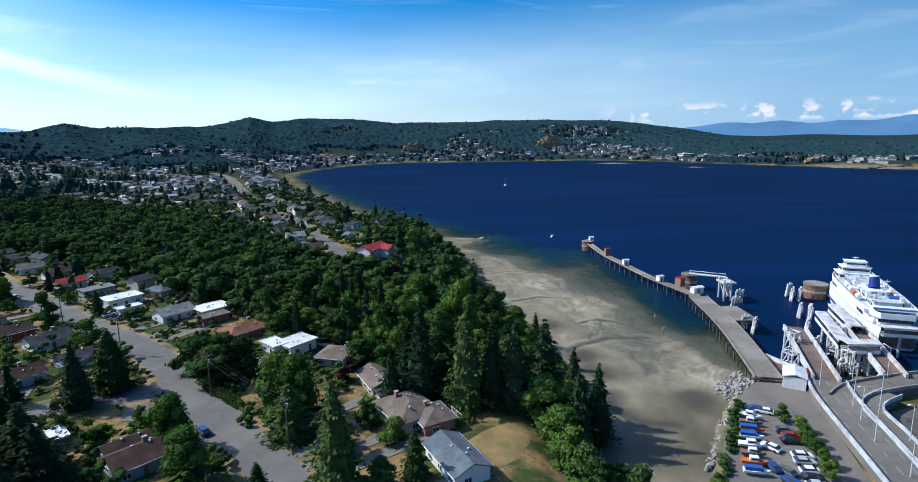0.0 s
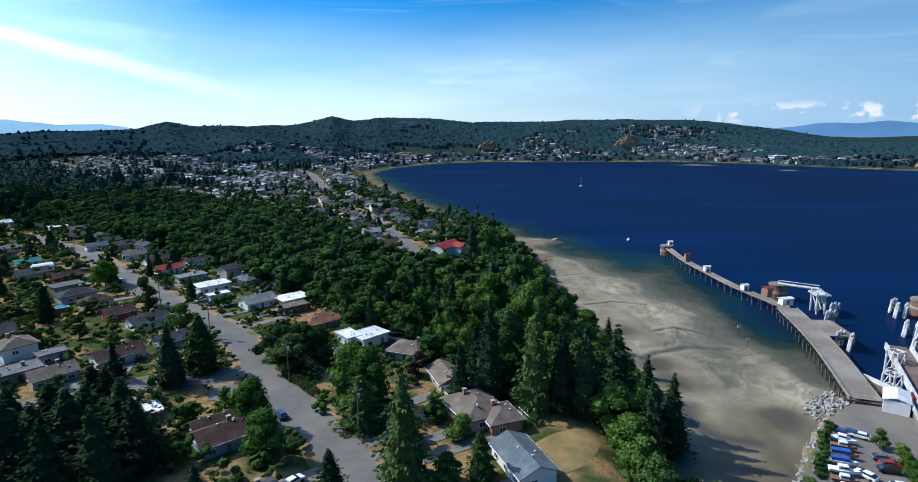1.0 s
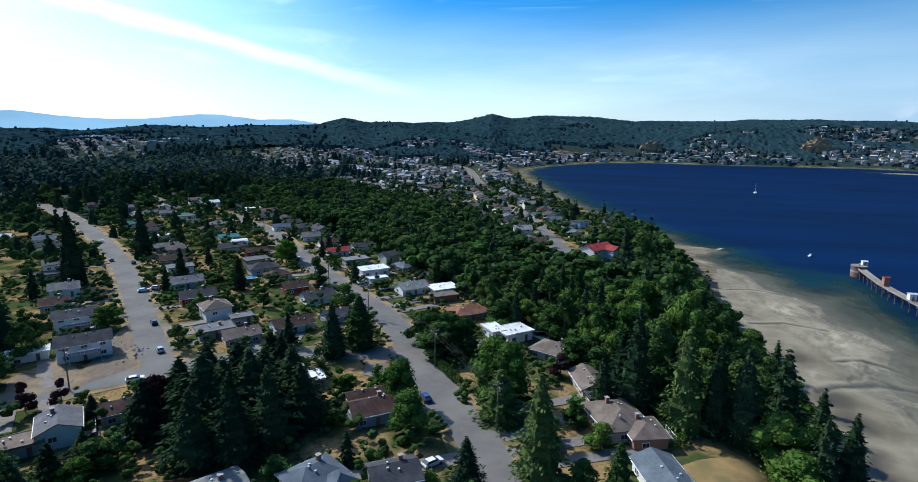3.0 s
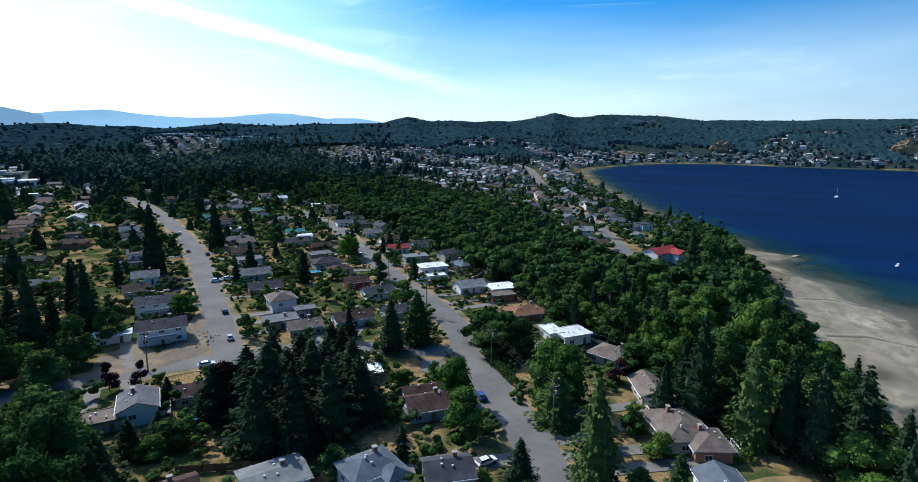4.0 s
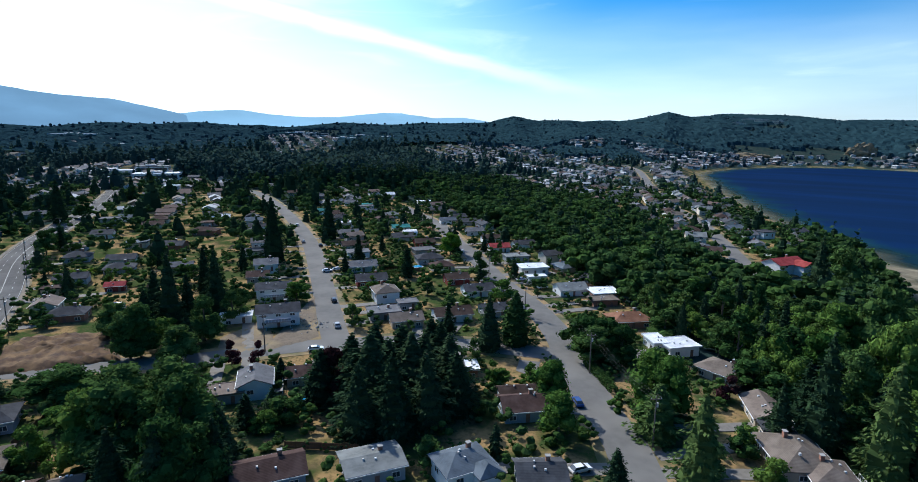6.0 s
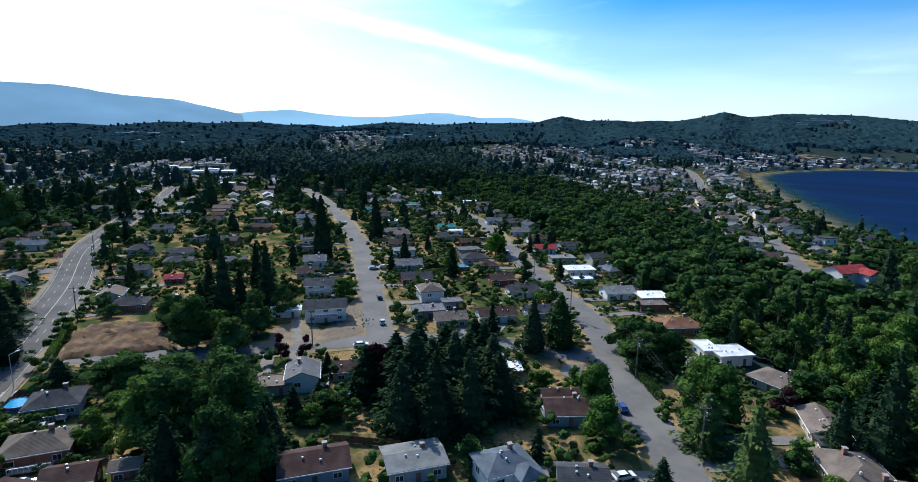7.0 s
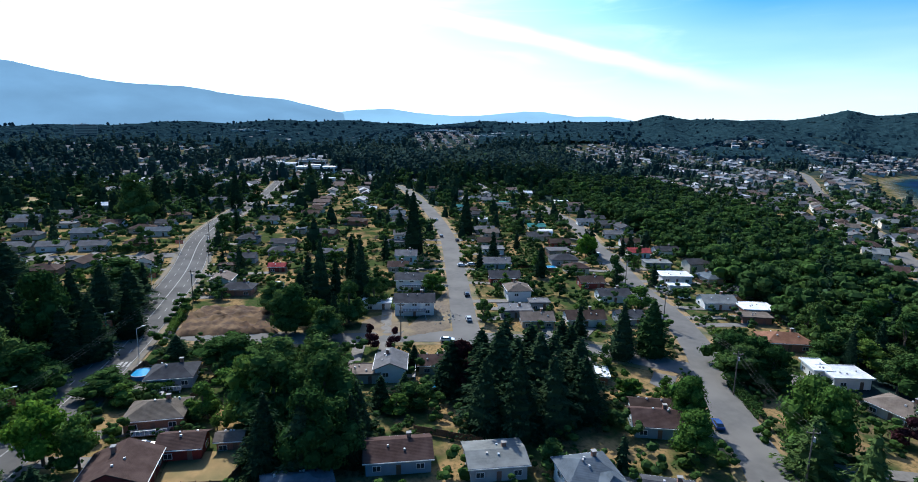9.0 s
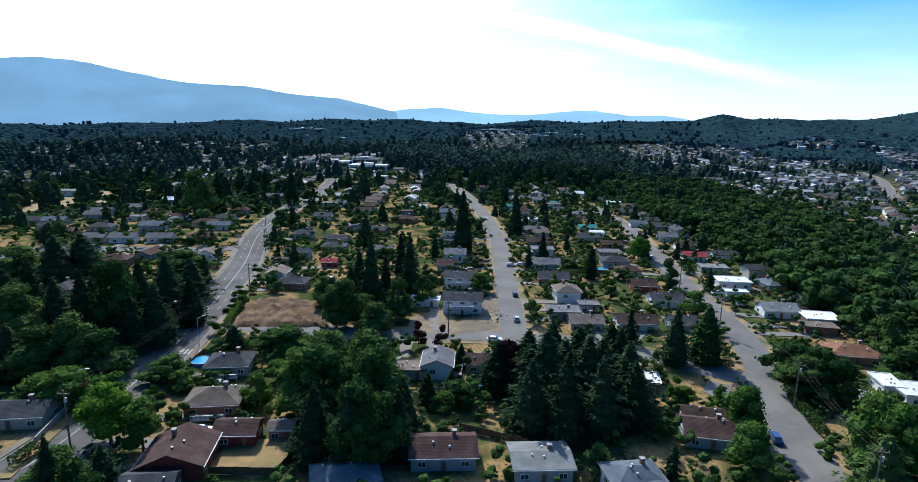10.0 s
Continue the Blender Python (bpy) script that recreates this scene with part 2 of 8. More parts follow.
def gz(x, y):
    """Height of the ground at one place, from a fine grid."""
    u, v = (x + 1000) / 3.0, (y + 90) / 3.0
    i, j = int(u), int(v)
    if not (0 <= i < len(_gx) - 1 and 0 <= j < len(_gy) - 1):
        return float(ground(np.array([x]), np.array([y]))[0])
    u, v = u - i, v - j
    g = _grid
    return float((g[i, j] * (1 - v) + g[i, j + 1] * v) * (1 - u) + (g[i + 1, j] * (1 - v) + g[i + 1, j + 1] * v) * u)


def mesh_of(name, verts, faces, mats, smooth_shade=False, mat_index=None):
    me = bpy.data.meshes.new(name)
    me.from_pydata(verts, [], faces)
    for m in (mats if isinstance(mats, (list, tuple)) else [mats]):
        me.materials.append(m)
    if mat_index is not None:
        me.polygons.foreach_set("material_index", mat_index)
    if smooth_shade:
        me.polygons.foreach_set("use_smooth", [True] * len(me.polygons))
    me.update()
    return me


def ring_grid(radii, yaws):
    """Points and faces of a polar sheet round the origin (closed)."""
    rr, aa = np.meshgrid(radii, np.radians(yaws), indexing="ij")
    x, y = -rr * np.sin(aa), rr * np.cos(aa)
    ni, nj = rr.shape
    faces = []
    for i in range(ni - 1):
        for j in range(nj):
            k = (j + 1) % nj
            faces.append((i * nj + j, (i + 1) * nj + j, (i + 1) * nj + k, i * nj + k))
    return x.ravel(), y.ravel(), faces

# ---- ground, sea, mountains ----
def ground_material():
    """Dry lawn, green lawn, bare soil and forest floor; sand and wet mud on the tide flat."""
    m = bpy.data.materials.new("ground")
    m.use_nodes = True
    n, l = m.node_tree.nodes, m.node_tree.links
    b = n["Principled BSDF"]
    b.inputs["Roughness"].default_value = 0.95
    b.inputs["Specular IOR Level"].default_value = 0.0
    pos = n.new("ShaderNodeNewGeometry").outputs["Position"]

    def nz(scale, detail=4, vec=None):
        t = n.new("ShaderNodeTexNoise")
        t.inputs["Scale"].default_value, t.inputs["Detail"].default_value = scale, detail
        l.new(vec or pos, t.inputs["Vector"])
        return t.outputs["Fac"]

    def rng(f, lo, hi):
        r = n.new("ShaderNodeMapRange")
        r.interpolation_type = "SMOOTHSTEP"
        r.inputs["From Min"].default_value, r.inputs["From Max"].default_value = lo, hi
        l.new(f, r.inputs["Value"])
        return r.outputs[0]

    def mix(f, a, c):
        x = n.new("ShaderNodeMix")
        x.data_type = "RGBA"
        l.new(f, x.inputs["Factor"])
        for v, k in ((a, 6), (c, 7)):
            if isinstance(v, tuple):
                x.inputs[k].default_value = rgb(v)
            else:
                l.new(v, x.inputs[k])
        return x.outputs[2]

    def attr(name):
        a = n.new("ShaderNodeAttribute")
        a.attribute_name = name
        return a.outputs["Fac"]

    grass = mix(rng(nz(0.07), 0.44, 0.58), (0.040, 0.066, 0.020), (0.28, 0.185, 0.085))
    grass = mix(rng(nz(0.13), 0.60, 0.72), grass, (0.14, 0.10, 0.055))
    grass = mix(rng(nz(1.3), 0.40, 0.80), grass, (0.085, 0.075, 0.035))
    # forest floor, its colour darkened and blued towards the shaded, hazy far trees
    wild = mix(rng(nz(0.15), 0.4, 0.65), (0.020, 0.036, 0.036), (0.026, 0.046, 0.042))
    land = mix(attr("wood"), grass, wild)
    mp = n.new("ShaderNodeMapping")
    mp.inputs["Scale"].default_value = (0.035, 0.11, 0.3)
    mp.inputs["Rotation"].default_value = (0, 0, radians(25))
    l.new(pos, mp.inputs["Vector"])
    band = nz(1.0, 6, mp.outputs[0])
    sand = mix(rng(band, 0.42, 0.60), (0.22, 0.19, 0.132), (0.15, 0.13, 0.092))
    sand = mix(rng(nz(0.045, 7), 0.54, 0.72), sand, (0.33, 0.285, 0.20))
    sand = mix(rng(nz(0.03, 3), 0.5, 0.60), sand, (0.115, 0.105, 0.068))
    # ripple ridges and drainage lines left by the tide
    line = n.new("ShaderNodeMath")
    line.operation = "PINGPONG"
    line.inputs[1].default_value = 0.055
    l.new(nz(0.7, 5, mp.outputs[0]), line.inputs[0])
    sand = mix(rng(line.outputs[0], 0.010, -0.012), sand, (0.36, 0.315, 0.225))
    sand = mix(rng(line.outputs[0], 0.046, 0.075), sand, (0.085, 0.078, 0.058))
    l.new(mix(attr("shore"), land, sand), b.inputs["Base Color"])
    bp = n.new("ShaderNodeBump")
    bp.inputs["Strength"].default_value, bp.inputs["Distance"].default_value = 0.5, 0.3
    l.new(nz(0.8, 6), bp.inputs["Height"])
    l.new(bp.outputs[0], b.inputs["Normal"])
    return m


def water_material():
    """Clear in the shallows, dark blue where it is deep, with a rippled gloss."""
    m = bpy.data.materials.new("sea_water")
    m.use_nodes = True
    n, l = m.node_tree.nodes, m.node_tree.links
    b = n["Principled BSDF"]
    b.inputs["Roughness"].default_value = 0.22
    b.inputs["Specular IOR Level"].default_value = 0.0
    a = n.new("ShaderNodeAttribute")
    a.attribute_name = "depth"
    r = n.new("ShaderNodeValToRGB")
    e = r.color_ramp.elements
    e[0].position, e[0].color = 0.0, rgb((0.075, 0.10, 0.075))
    e[1].position, e[1].color = 1.0, rgb((0.0008, 0.0100, 0.043))
    k = r.color_ramp.elements.new(0.5)
    k.color = rgb((0.004, 0.024, 0.033))
    k = r.color_ramp.elements.new(0.22)
    k.color = rgb((0.027, 0.052, 0.041))
    pos = n.new("ShaderNodeNewGeometry").outputs["Position"]
    # weed beds and cloudy water break up the shallows
    weed = n.new("ShaderNodeTexNoise")
    weed.inputs["Scale"].default_value, weed.inputs["Detail"].default_value = 0.045, 7
    l.new(pos, weed.inputs["Vector"])
    wm = n.new("ShaderNodeMapRange")
    wm.inputs["From Min"].default_value, wm.inputs["From Max"].default_value = 0.38, 0.68
    wm.inputs["To Min"].default_value, wm.inputs["To Max"].default_value = 1.0, 1.9
    l.new(weed.outputs["Fac"], wm.inputs["Value"])
    deep = n.new("ShaderNodeMath")
    deep.operation = "MULTIPLY"
    deep.use_clamp = True
    l.new(a.outputs["Fac"], deep.inputs[0])
    l.new(wm.outputs[0], deep.inputs[1])
    l.new(deep.outputs[0], r.inputs["Fac"])
    mp = n.new("ShaderNodeMapping")
    mp.inputs["Scale"].default_value = (0.004, 0.02, 1)
    l.new(pos, mp.inputs["Vector"])
    t0 = n.new("ShaderNodeTexNoise")
    t0.inputs["Scale"].default_value, t0.inputs["Detail"].default_value = 1.0, 5
    l.new(mp.outputs[0], t0.inputs["Vector"])
    mr = n.new("ShaderNodeMapRange")
    mr.inputs["From Min"].default_value, mr.inputs["From Max"].default_value = 0.35, 0.7
    mr.inputs["To Min"].default_value, mr.inputs["To Max"].default_value = 0.8, 1.5
    l.new(t0.outputs["Fac"], mr.inputs["Value"])
    hs = n.new("ShaderNodeHueSaturation")
    l.new(mr.outputs[0], hs.inputs["Value"])
    l.new(r.outputs[0], hs.inputs["Color"])
    l.new(hs.outputs[0], b.inputs["Base Color"])
    t = n.new("ShaderNodeTexNoise")
    t.inputs["Scale"].default_value, t.inputs["Detail"].default_value = 0.35, 6
    l.new(pos, t.inputs["Vector"])
    bp = n.new("ShaderNodeBump")
    bp.inputs["Strength"].default_value, bp.inputs["Distance"].default_value = 0.35, 0.3
    l.new(t.outputs["Fac"], bp.inputs["Height"])
    l.new(bp.outputs[0], b.inputs["Normal"])
    gl = n.new("ShaderNodeBsdfGlossy")
    gl.inputs["Roughness"].default_value = 0.3
    l.new(bp.outputs[0], gl.inputs["Normal"])
    gm = n.new("ShaderNodeMixShader")
    gm.inputs[0].default_value = 0.05
    l.new(b.outputs[0], gm.inputs[1])
    l.new(gl.outputs[0], gm.inputs[2])
    tr = n.new("ShaderNodeBsdfTransparent")
    fa = n.new("ShaderNodeMapRange")
    fa.inputs["From Max"].default_value = 0.55
    fa.inputs["To Min"].default_value, fa.inputs["To Max"].default_value = 0.16, 1.0
    l.new(deep.outputs[0], fa.inputs["Value"])
    mx = n.new("ShaderNodeMixShader")
    l.new(fa.outputs[0], mx.inputs[0])
    l.new(tr.outputs[0], mx.inputs[1])
    l.new(gm.outputs[0], mx.inputs[2])
    l.new(mx.outputs[0], n["Material Output"].inputs["Surface"])
    return m


def in_poly(x, y, poly):
    inside = np.zeros(np.shape(x), bool)
    for (ax, ay), (bx, by) in zip(poly, poly[1:] + poly[:1]):
        if ay != by:
            inside ^= ((ay > y) != (by > y)) & (x < (y - ay) * (bx - ax) / (by - ay) + ax)
    return inside


# the wooded ravine between the streets and the shore
RAVINE = [(-40, 150), (-62, 178), (-90, 206), (-116, 224), (-158, 256), (-204, 284), (-285, 340), (-390, 392), (-480, 420), (-560, 560), (-543, 576), (-427, 528), (-318, 486),
          (-240, 436), (-188, 402), (-132, 352), (-98, 300), (-70, 290), (-40, 335), (-30, 385), (-10, 352), (4, 308), (12, 250), (24, 205), (30, 165), (30, 120), (5, 122), (-12, 140)]
# the belt of tall firs behind the head of the streets
BELT = [(-660, 285), (-567, 302), (-490, 316), (-434, 350), (-381, 376), (-400, 420), (-470, 480), (-560, 560), (-640, 520), (-720, 420), (-740, 340)]


# where houses, shops and dry fields stand among the woods
CLEARED = [[(-744, 777), (-754, 909), (-690, 1047), (-579, 1026), (-530, 1124), (-428, 1002), (-340, 1003), (-136, 480), (-118, 369), (-147, 400), (-209, 473), (-252, 505), (-373, 636), (-478, 684), (-522, 630)],
           [(-491, 1715), (-371, 2039), (-310, 1893), (-423, 1672)], [(-1576, 920), (-1564, 1099), (-1490, 1188), (-890, 700), (-870, 560)],
           [(-732, 162), (-935, 284), (-1115, 471), (-825, 357), (-560, 250), (-520, 172)], [(-693, 155), (-779, 258), (-582, 202), (-510, 153), (-580, 131)],
           [(-336, 1488), (-213, 1624), (-184, 1434), (-279, 1289)]]


def wood_cover(x, y):
    """1 where woods close over the ground."""
    v = np.maximum(in_poly(x, y, RAVINE), in_poly(x, y, BELT)) * 1.0
    r = np.hypot(x, y)
    yaw = np.degrees(np.arctan2(-x, y))
    patch = np.sin(x / 83 + 0.7) + np.sin(y / 71 + 2.1) + np.sin((x - y) / 130) + 0.8 * np.sin((x + 2 * y) / 57)
    v = np.maximum(v, smooth(1250, 1900, r + 130 * patch) * (shore_distance(x, y) > 60))
    v = np.maximum(v, 0.9 * (patch > 1.35) * (r > 420))
    edge = np.interp(yaw, (30, 43, 51, 62, 70, 81, 86, 100), (700, 685, 677, 624, 690, 640, 580, 560))
    v = np.maximum(v, np.where(yaw > 60, 0.42, 0.95) * smooth(-25, 25, r + 22 * patch - edge) * (yaw > 22))
    open_ground = np.zeros(np.shape(x), bool)
    for poly in CLEARED:
        open_ground |= in_poly(x, y, poly)
    v = np.where(open_ground & (patch < 1.9) & ~in_poly(x, y, BELT), 0.05, v)
    return v


radii = np.concatenate([np.array([0.0, 15, 35, 60]), np.geomspace(78, 4960, 170)])
yaws = np.concatenate([np.arange(-52, 106, 0.5), np.arange(106, 308, 4.0)])
gx, gy, gf = ring_grid(radii, yaws)
gh = ground(gx, gy)
FLAT_X, FLAT_Y = (14.0, 98.0), (96.0, 430.0)
_under = smooth(0, 6, gx - FLAT_X[0]) * smooth(0, 6, FLAT_X[1] - gx) * smooth(0, 6, gy - FLAT_Y[0]) * smooth(0, 10, FLAT_Y[1] - gy)
_sd = shore_distance(gx, gy)
gh = gh - 0.9 * _under * (_sd < -2) * (_sd > -62)
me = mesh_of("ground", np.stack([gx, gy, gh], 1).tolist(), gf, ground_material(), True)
gd = shore_distance(gx, gy)
at = me.attributes.new("shore", "FLOAT", "POINT")
at.data.foreach_set("value", np.where(gy > 450, 1.0 - smooth(-12, -5, gd), 1.0 - smooth(-1, 3, gd)))
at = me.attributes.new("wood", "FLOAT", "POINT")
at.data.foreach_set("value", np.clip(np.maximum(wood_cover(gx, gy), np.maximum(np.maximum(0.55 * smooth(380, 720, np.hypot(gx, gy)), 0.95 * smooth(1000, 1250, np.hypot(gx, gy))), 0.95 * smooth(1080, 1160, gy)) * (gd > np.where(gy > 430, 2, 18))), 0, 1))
tagged(new("ground", me), "dry summer ground with lawns and a sandy tide flat", "ground", kind="structure")

# ---- the tide flat: rippled sand, drainage channels, wet mud ----
CHANNELS = [([(37, 178), (43, 185), (54, 192), (68, 192)], 1.3), ([(55, 197), (62, 192), (70, 186)], 0.9), ([(48, 208), (55, 212), (64, 207)], 0.9),
            ([(37, 150), (43, 146), (41, 138), (46, 131), (55, 129)], 3.0), ([(24, 236), (36, 243), (50, 240)], 0.8), ([(18, 286), (30, 292), (40, 288)], 0.8)]
# dark patches (x, y, radius): wet mud, with some tree shadow painted in
MUD_AND_SHADE = [(46, 162, 8), (56, 134, 13), (64, 142, 7), (42, 174, 6), (56, 120, 14), (36, 205, 6)]
PALE = [(63, 172, 9), (78, 160, 10), (76, 152, 9), (46, 158, 8), (52, 232, 10), (66, 146, 7), (40, 262, 9), (58, 204, 8)]


def line_distance(x, y, pts):
    best = np.full(np.shape(x), 1e9)
    for (ax, ay), (bx, by) in zip(pts, pts[1:]):
        dx, dy = bx - ax, by - ay
        u = np.clip(((x - ax) * dx + (y - ay) * dy) / (dx * dx + dy * dy), 0, 1)
        best = np.minimum(best, np.hypot(x - ax - u * dx, y - ay - u * dy))
    return best


def tide_flat_material():
    m = material("tide_sand", (0.215, 0.190, 0.130), (0.165, 0.146, 0.098), 0.6, 0.85, bump=0.5, bump_scale=1.6, c3=(0.245, 0.215, 0.15), scale3=0.12, space="World", spec=0.25)
    n, l = m.node_tree.nodes, m.node_tree.links
    b = n["Principled BSDF"]
    col = b.inputs["Base Color"].links[0].from_socket
    for name, c in (("pale", (0.38, 0.34, 0.24)), ("brown", (0.125, 0.105, 0.060)), ("wet", (0.060, 0.052, 0.040))):
        a = n.new("ShaderNodeAttribute")
        a.attribute_name = name
        x = n.new("ShaderNodeMix")
        x.data_type = "RGBA"
        x.inputs[7].default_value = rgb(c)
        l.new(a.outputs["Fac"], x.inputs["Factor"])
        l.new(col, x.inputs[6])
        col = x.outputs[2]
    l.new(col, b.inputs["Base Color"])
    r = n.new("ShaderNodeMapRange")
    r.inputs["To Min"].default_value, r.inputs["To Max"].default_value = 0.9, 0.45
    l.new(a.outputs["Fac"], r.inputs["Value"])
    l.new(r.outputs[0], b.inputs["Roughness"])
    return m


def tide_flat():
    fx, fy = np.arange(FLAT_X[0], FLAT_X[1], 0.9), np.arange(FLAT_Y[0], FLAT_Y[1], 1.1)
    X, Y = np.meshgrid(fx, fy, indexing="ij")
    d = shore_distance(X, Y)
    shape = X.shape

    def fractal(k, stretch, seed, octaves=4):
        return np.array([noise.fractal(Vector((u * k, v * k * stretch, seed)), 0.9, 2.1, octaves) for u, v in zip(X.ravel().tolist(), Y.ravel().tolist())]).reshape(shape)

    warp = fractal(0.045, 0.7, 1.0)
    fine = fractal(0.22, 0.6, 5.0)
    # bars that run with the waterline, pale on their crests and brown in the swales
    phase = (-d + 9.0 * warp + 1.2 * fine) / 6.5 + Y * 0.02
    thin = 1 - np.abs(np.sin(phase * 5.2 + 3 * warp)) * 1.7
    bar = 0.7 * np.sin(phase * math.tau / 2) + 0.55 * thin + 0.55 * fine
    pale = np.clip((bar - 0.45) * 0.7, 0, 1) * smooth(0.02, -0.05, -0.2 * warp - 0.02)
    brown = np.clip((-bar - 0.5) * 0.8, 0, 1)
    for px, py, r in PALE:
        q = np.exp(-((X - px) ** 2 + ((Y - py) * 0.8) ** 2) / r ** 2)
        pale = np.maximum(pale, np.clip(q * (0.45 + 1.1 * fine + 0.5 * warp + 0.5 * thin), 0, 1))
        brown = brown * (1 - 0.8 * q)
    wet = np.zeros(shape)
    cut = np.zeros(shape)
    for pts, r in CHANNELS:
        q = np.exp(-((line_distance(X, Y, pts) + 0.7 * fine) / r) ** 2)
        wet, cut = np.maximum(wet, 0.9 * q), np.maximum(cut, q)
        rim = np.exp(-((line_distance(X, Y, pts) - 2.2 * r) / r) ** 2)
        pale = np.maximum(pale, 0.5 * rim)
    for px, py, r in MUD_AND_SHADE:
        q = np.exp(-((X - px) ** 2 + (Y - py) ** 2) / r ** 2)
        brown, wet = np.maximum(brown, np.clip(q * (1.0 + warp), 0, 1)), np.maximum(wet, np.clip(q * (0.5 + 0.8 * warp + 0.3 * fine), 0, 0.8))
        pale = pale * (1 - q)
    Z = ground(X, Y) + 0.10 * bar * smooth(2, 10, -d) - 0.35 * cut + 0.03 * fine
    # a wet margin above the water, and shingle under the bluff
    wet = np.maximum(wet, 0.35 * smooth(0.28, 0.02, Z))
    brown = np.maximum(brown, 0.8 * smooth(7, 1, -d))
    keep = (d < 2.5) & (d > -66) & (Z > -1.6)
    nj = shape[1]
    ok = keep[:-1, :-1] & keep[1:, :-1] & keep[1:, 1:] & keep[:-1, 1:]
    i, j = np.nonzero(ok)
    a = i * nj + j
    faces = np.stack([a, a + nj, a + nj + 1, a + 1], 1)
    used, inv = np.unique(faces, return_inverse=True)
    v = np.stack([X.ravel(), Y.ravel(), Z.ravel()], 1)[used]
    me = mesh_of("tide_flat", v.tolist(), inv.reshape(-1, 4).tolist(), tide_flat_material(), True)
    for name, q in (("pale", pale), ("brown", brown), ("wet", wet)):
        me.attributes.new(name, "FLOAT", "POINT").data.foreach_set("value", np.clip(q, 0, 1).ravel()[used].astype(np.float32))
    return tagged(new("tide_flat", me), "bare tide flat of grey sand with wet channels", "beach", kind="structure")


tide_flat()

wr = np.concatenate([np.array([40.0, 60, 78]), np.geomspace(90, 4950, 120)])
wy = np.arange(-75, 36, 0.6)
rr, aa = np.meshgrid(wr, np.radians(wy), indexing="ij")
wx, wyy = (-rr * np.sin(aa)).ravel(), (rr * np.cos(aa)).ravel()
bed = ground(wx, wyy)
nj = len(wy)
wf = []
for i in range(len(wr) - 1):
    for j in range(nj - 1):
        q = (i * nj + j, (i + 1) * nj + j, (i + 1) * nj + j + 1, i * nj + j + 1)
        if min(bed[k] for k in q) < 0.4:
            wf.append(q)
me = mesh_of("sea", np.stack([wx, wyy, np.zeros(len(wx))], 1).tolist(), wf, water_material(), True)
at = me.attributes.new("depth", "FLOAT", "POINT")
at.data.foreach_set("value", np.clip(-bed / 6.5, 0, 1))
tagged(new("sea", me), "deep blue bay, turquoise over the shallows", "water", kind="structure")


def ridge_line(name, yaw0, yaw1, radius, heights, label, mat, base=-10, depth=500, rough=0.03):
    """A far range: a long ridge with a rough crest, its foot nearer than its crest."""
    n = 160
    verts, faces = [], []
    for i in range(n + 1):
        u = i / n
        a = radians(yaw0 + (yaw1 - yaw0) * u)
        h = float(np.interp(u, np.linspace(0, 1, len(heights)), heights))
        h *= 1 + rough * (noise.fractal(Vector((u * 14, radius * 0.01, 0)), 0.9, 2.1, 5))
        for k in range(6):
            v = k / 5
            rr_ = radius - depth * (1 - v)
            hh = base + (h - base) * (v ** 0.8) * (1 + 0.06 * noise.noise(Vector((u * 30, v * 4, 1))) * (v < 1))
            verts.append((-rr_ * math.sin(a), rr_ * math.cos(a), hh))
    for i in range(n):
        for k in range(5):
            p = i * 6 + k
            faces.append((p, p + 6, p + 7, p + 1))
    return tagged(new(name, mesh_of(name, verts, faces, mat, True)), label, "mountain", kind="structure")


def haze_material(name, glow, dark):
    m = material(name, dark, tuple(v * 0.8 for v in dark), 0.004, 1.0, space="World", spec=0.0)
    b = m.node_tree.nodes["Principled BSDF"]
    # wooded slopes with haze put into the emission colour: darker stands and paler spurs
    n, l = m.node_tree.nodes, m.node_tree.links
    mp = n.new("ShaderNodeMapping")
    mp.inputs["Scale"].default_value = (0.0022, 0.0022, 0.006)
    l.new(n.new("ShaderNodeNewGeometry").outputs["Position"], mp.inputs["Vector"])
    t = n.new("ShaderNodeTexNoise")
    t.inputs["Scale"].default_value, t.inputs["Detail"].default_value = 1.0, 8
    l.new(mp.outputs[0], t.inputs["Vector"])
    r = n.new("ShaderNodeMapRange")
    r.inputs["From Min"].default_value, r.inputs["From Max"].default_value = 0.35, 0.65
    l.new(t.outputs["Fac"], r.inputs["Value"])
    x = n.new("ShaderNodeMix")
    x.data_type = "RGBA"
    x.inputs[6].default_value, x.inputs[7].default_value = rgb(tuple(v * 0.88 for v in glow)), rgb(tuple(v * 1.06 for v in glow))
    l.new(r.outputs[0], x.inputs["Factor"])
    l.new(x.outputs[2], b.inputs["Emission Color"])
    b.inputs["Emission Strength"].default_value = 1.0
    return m


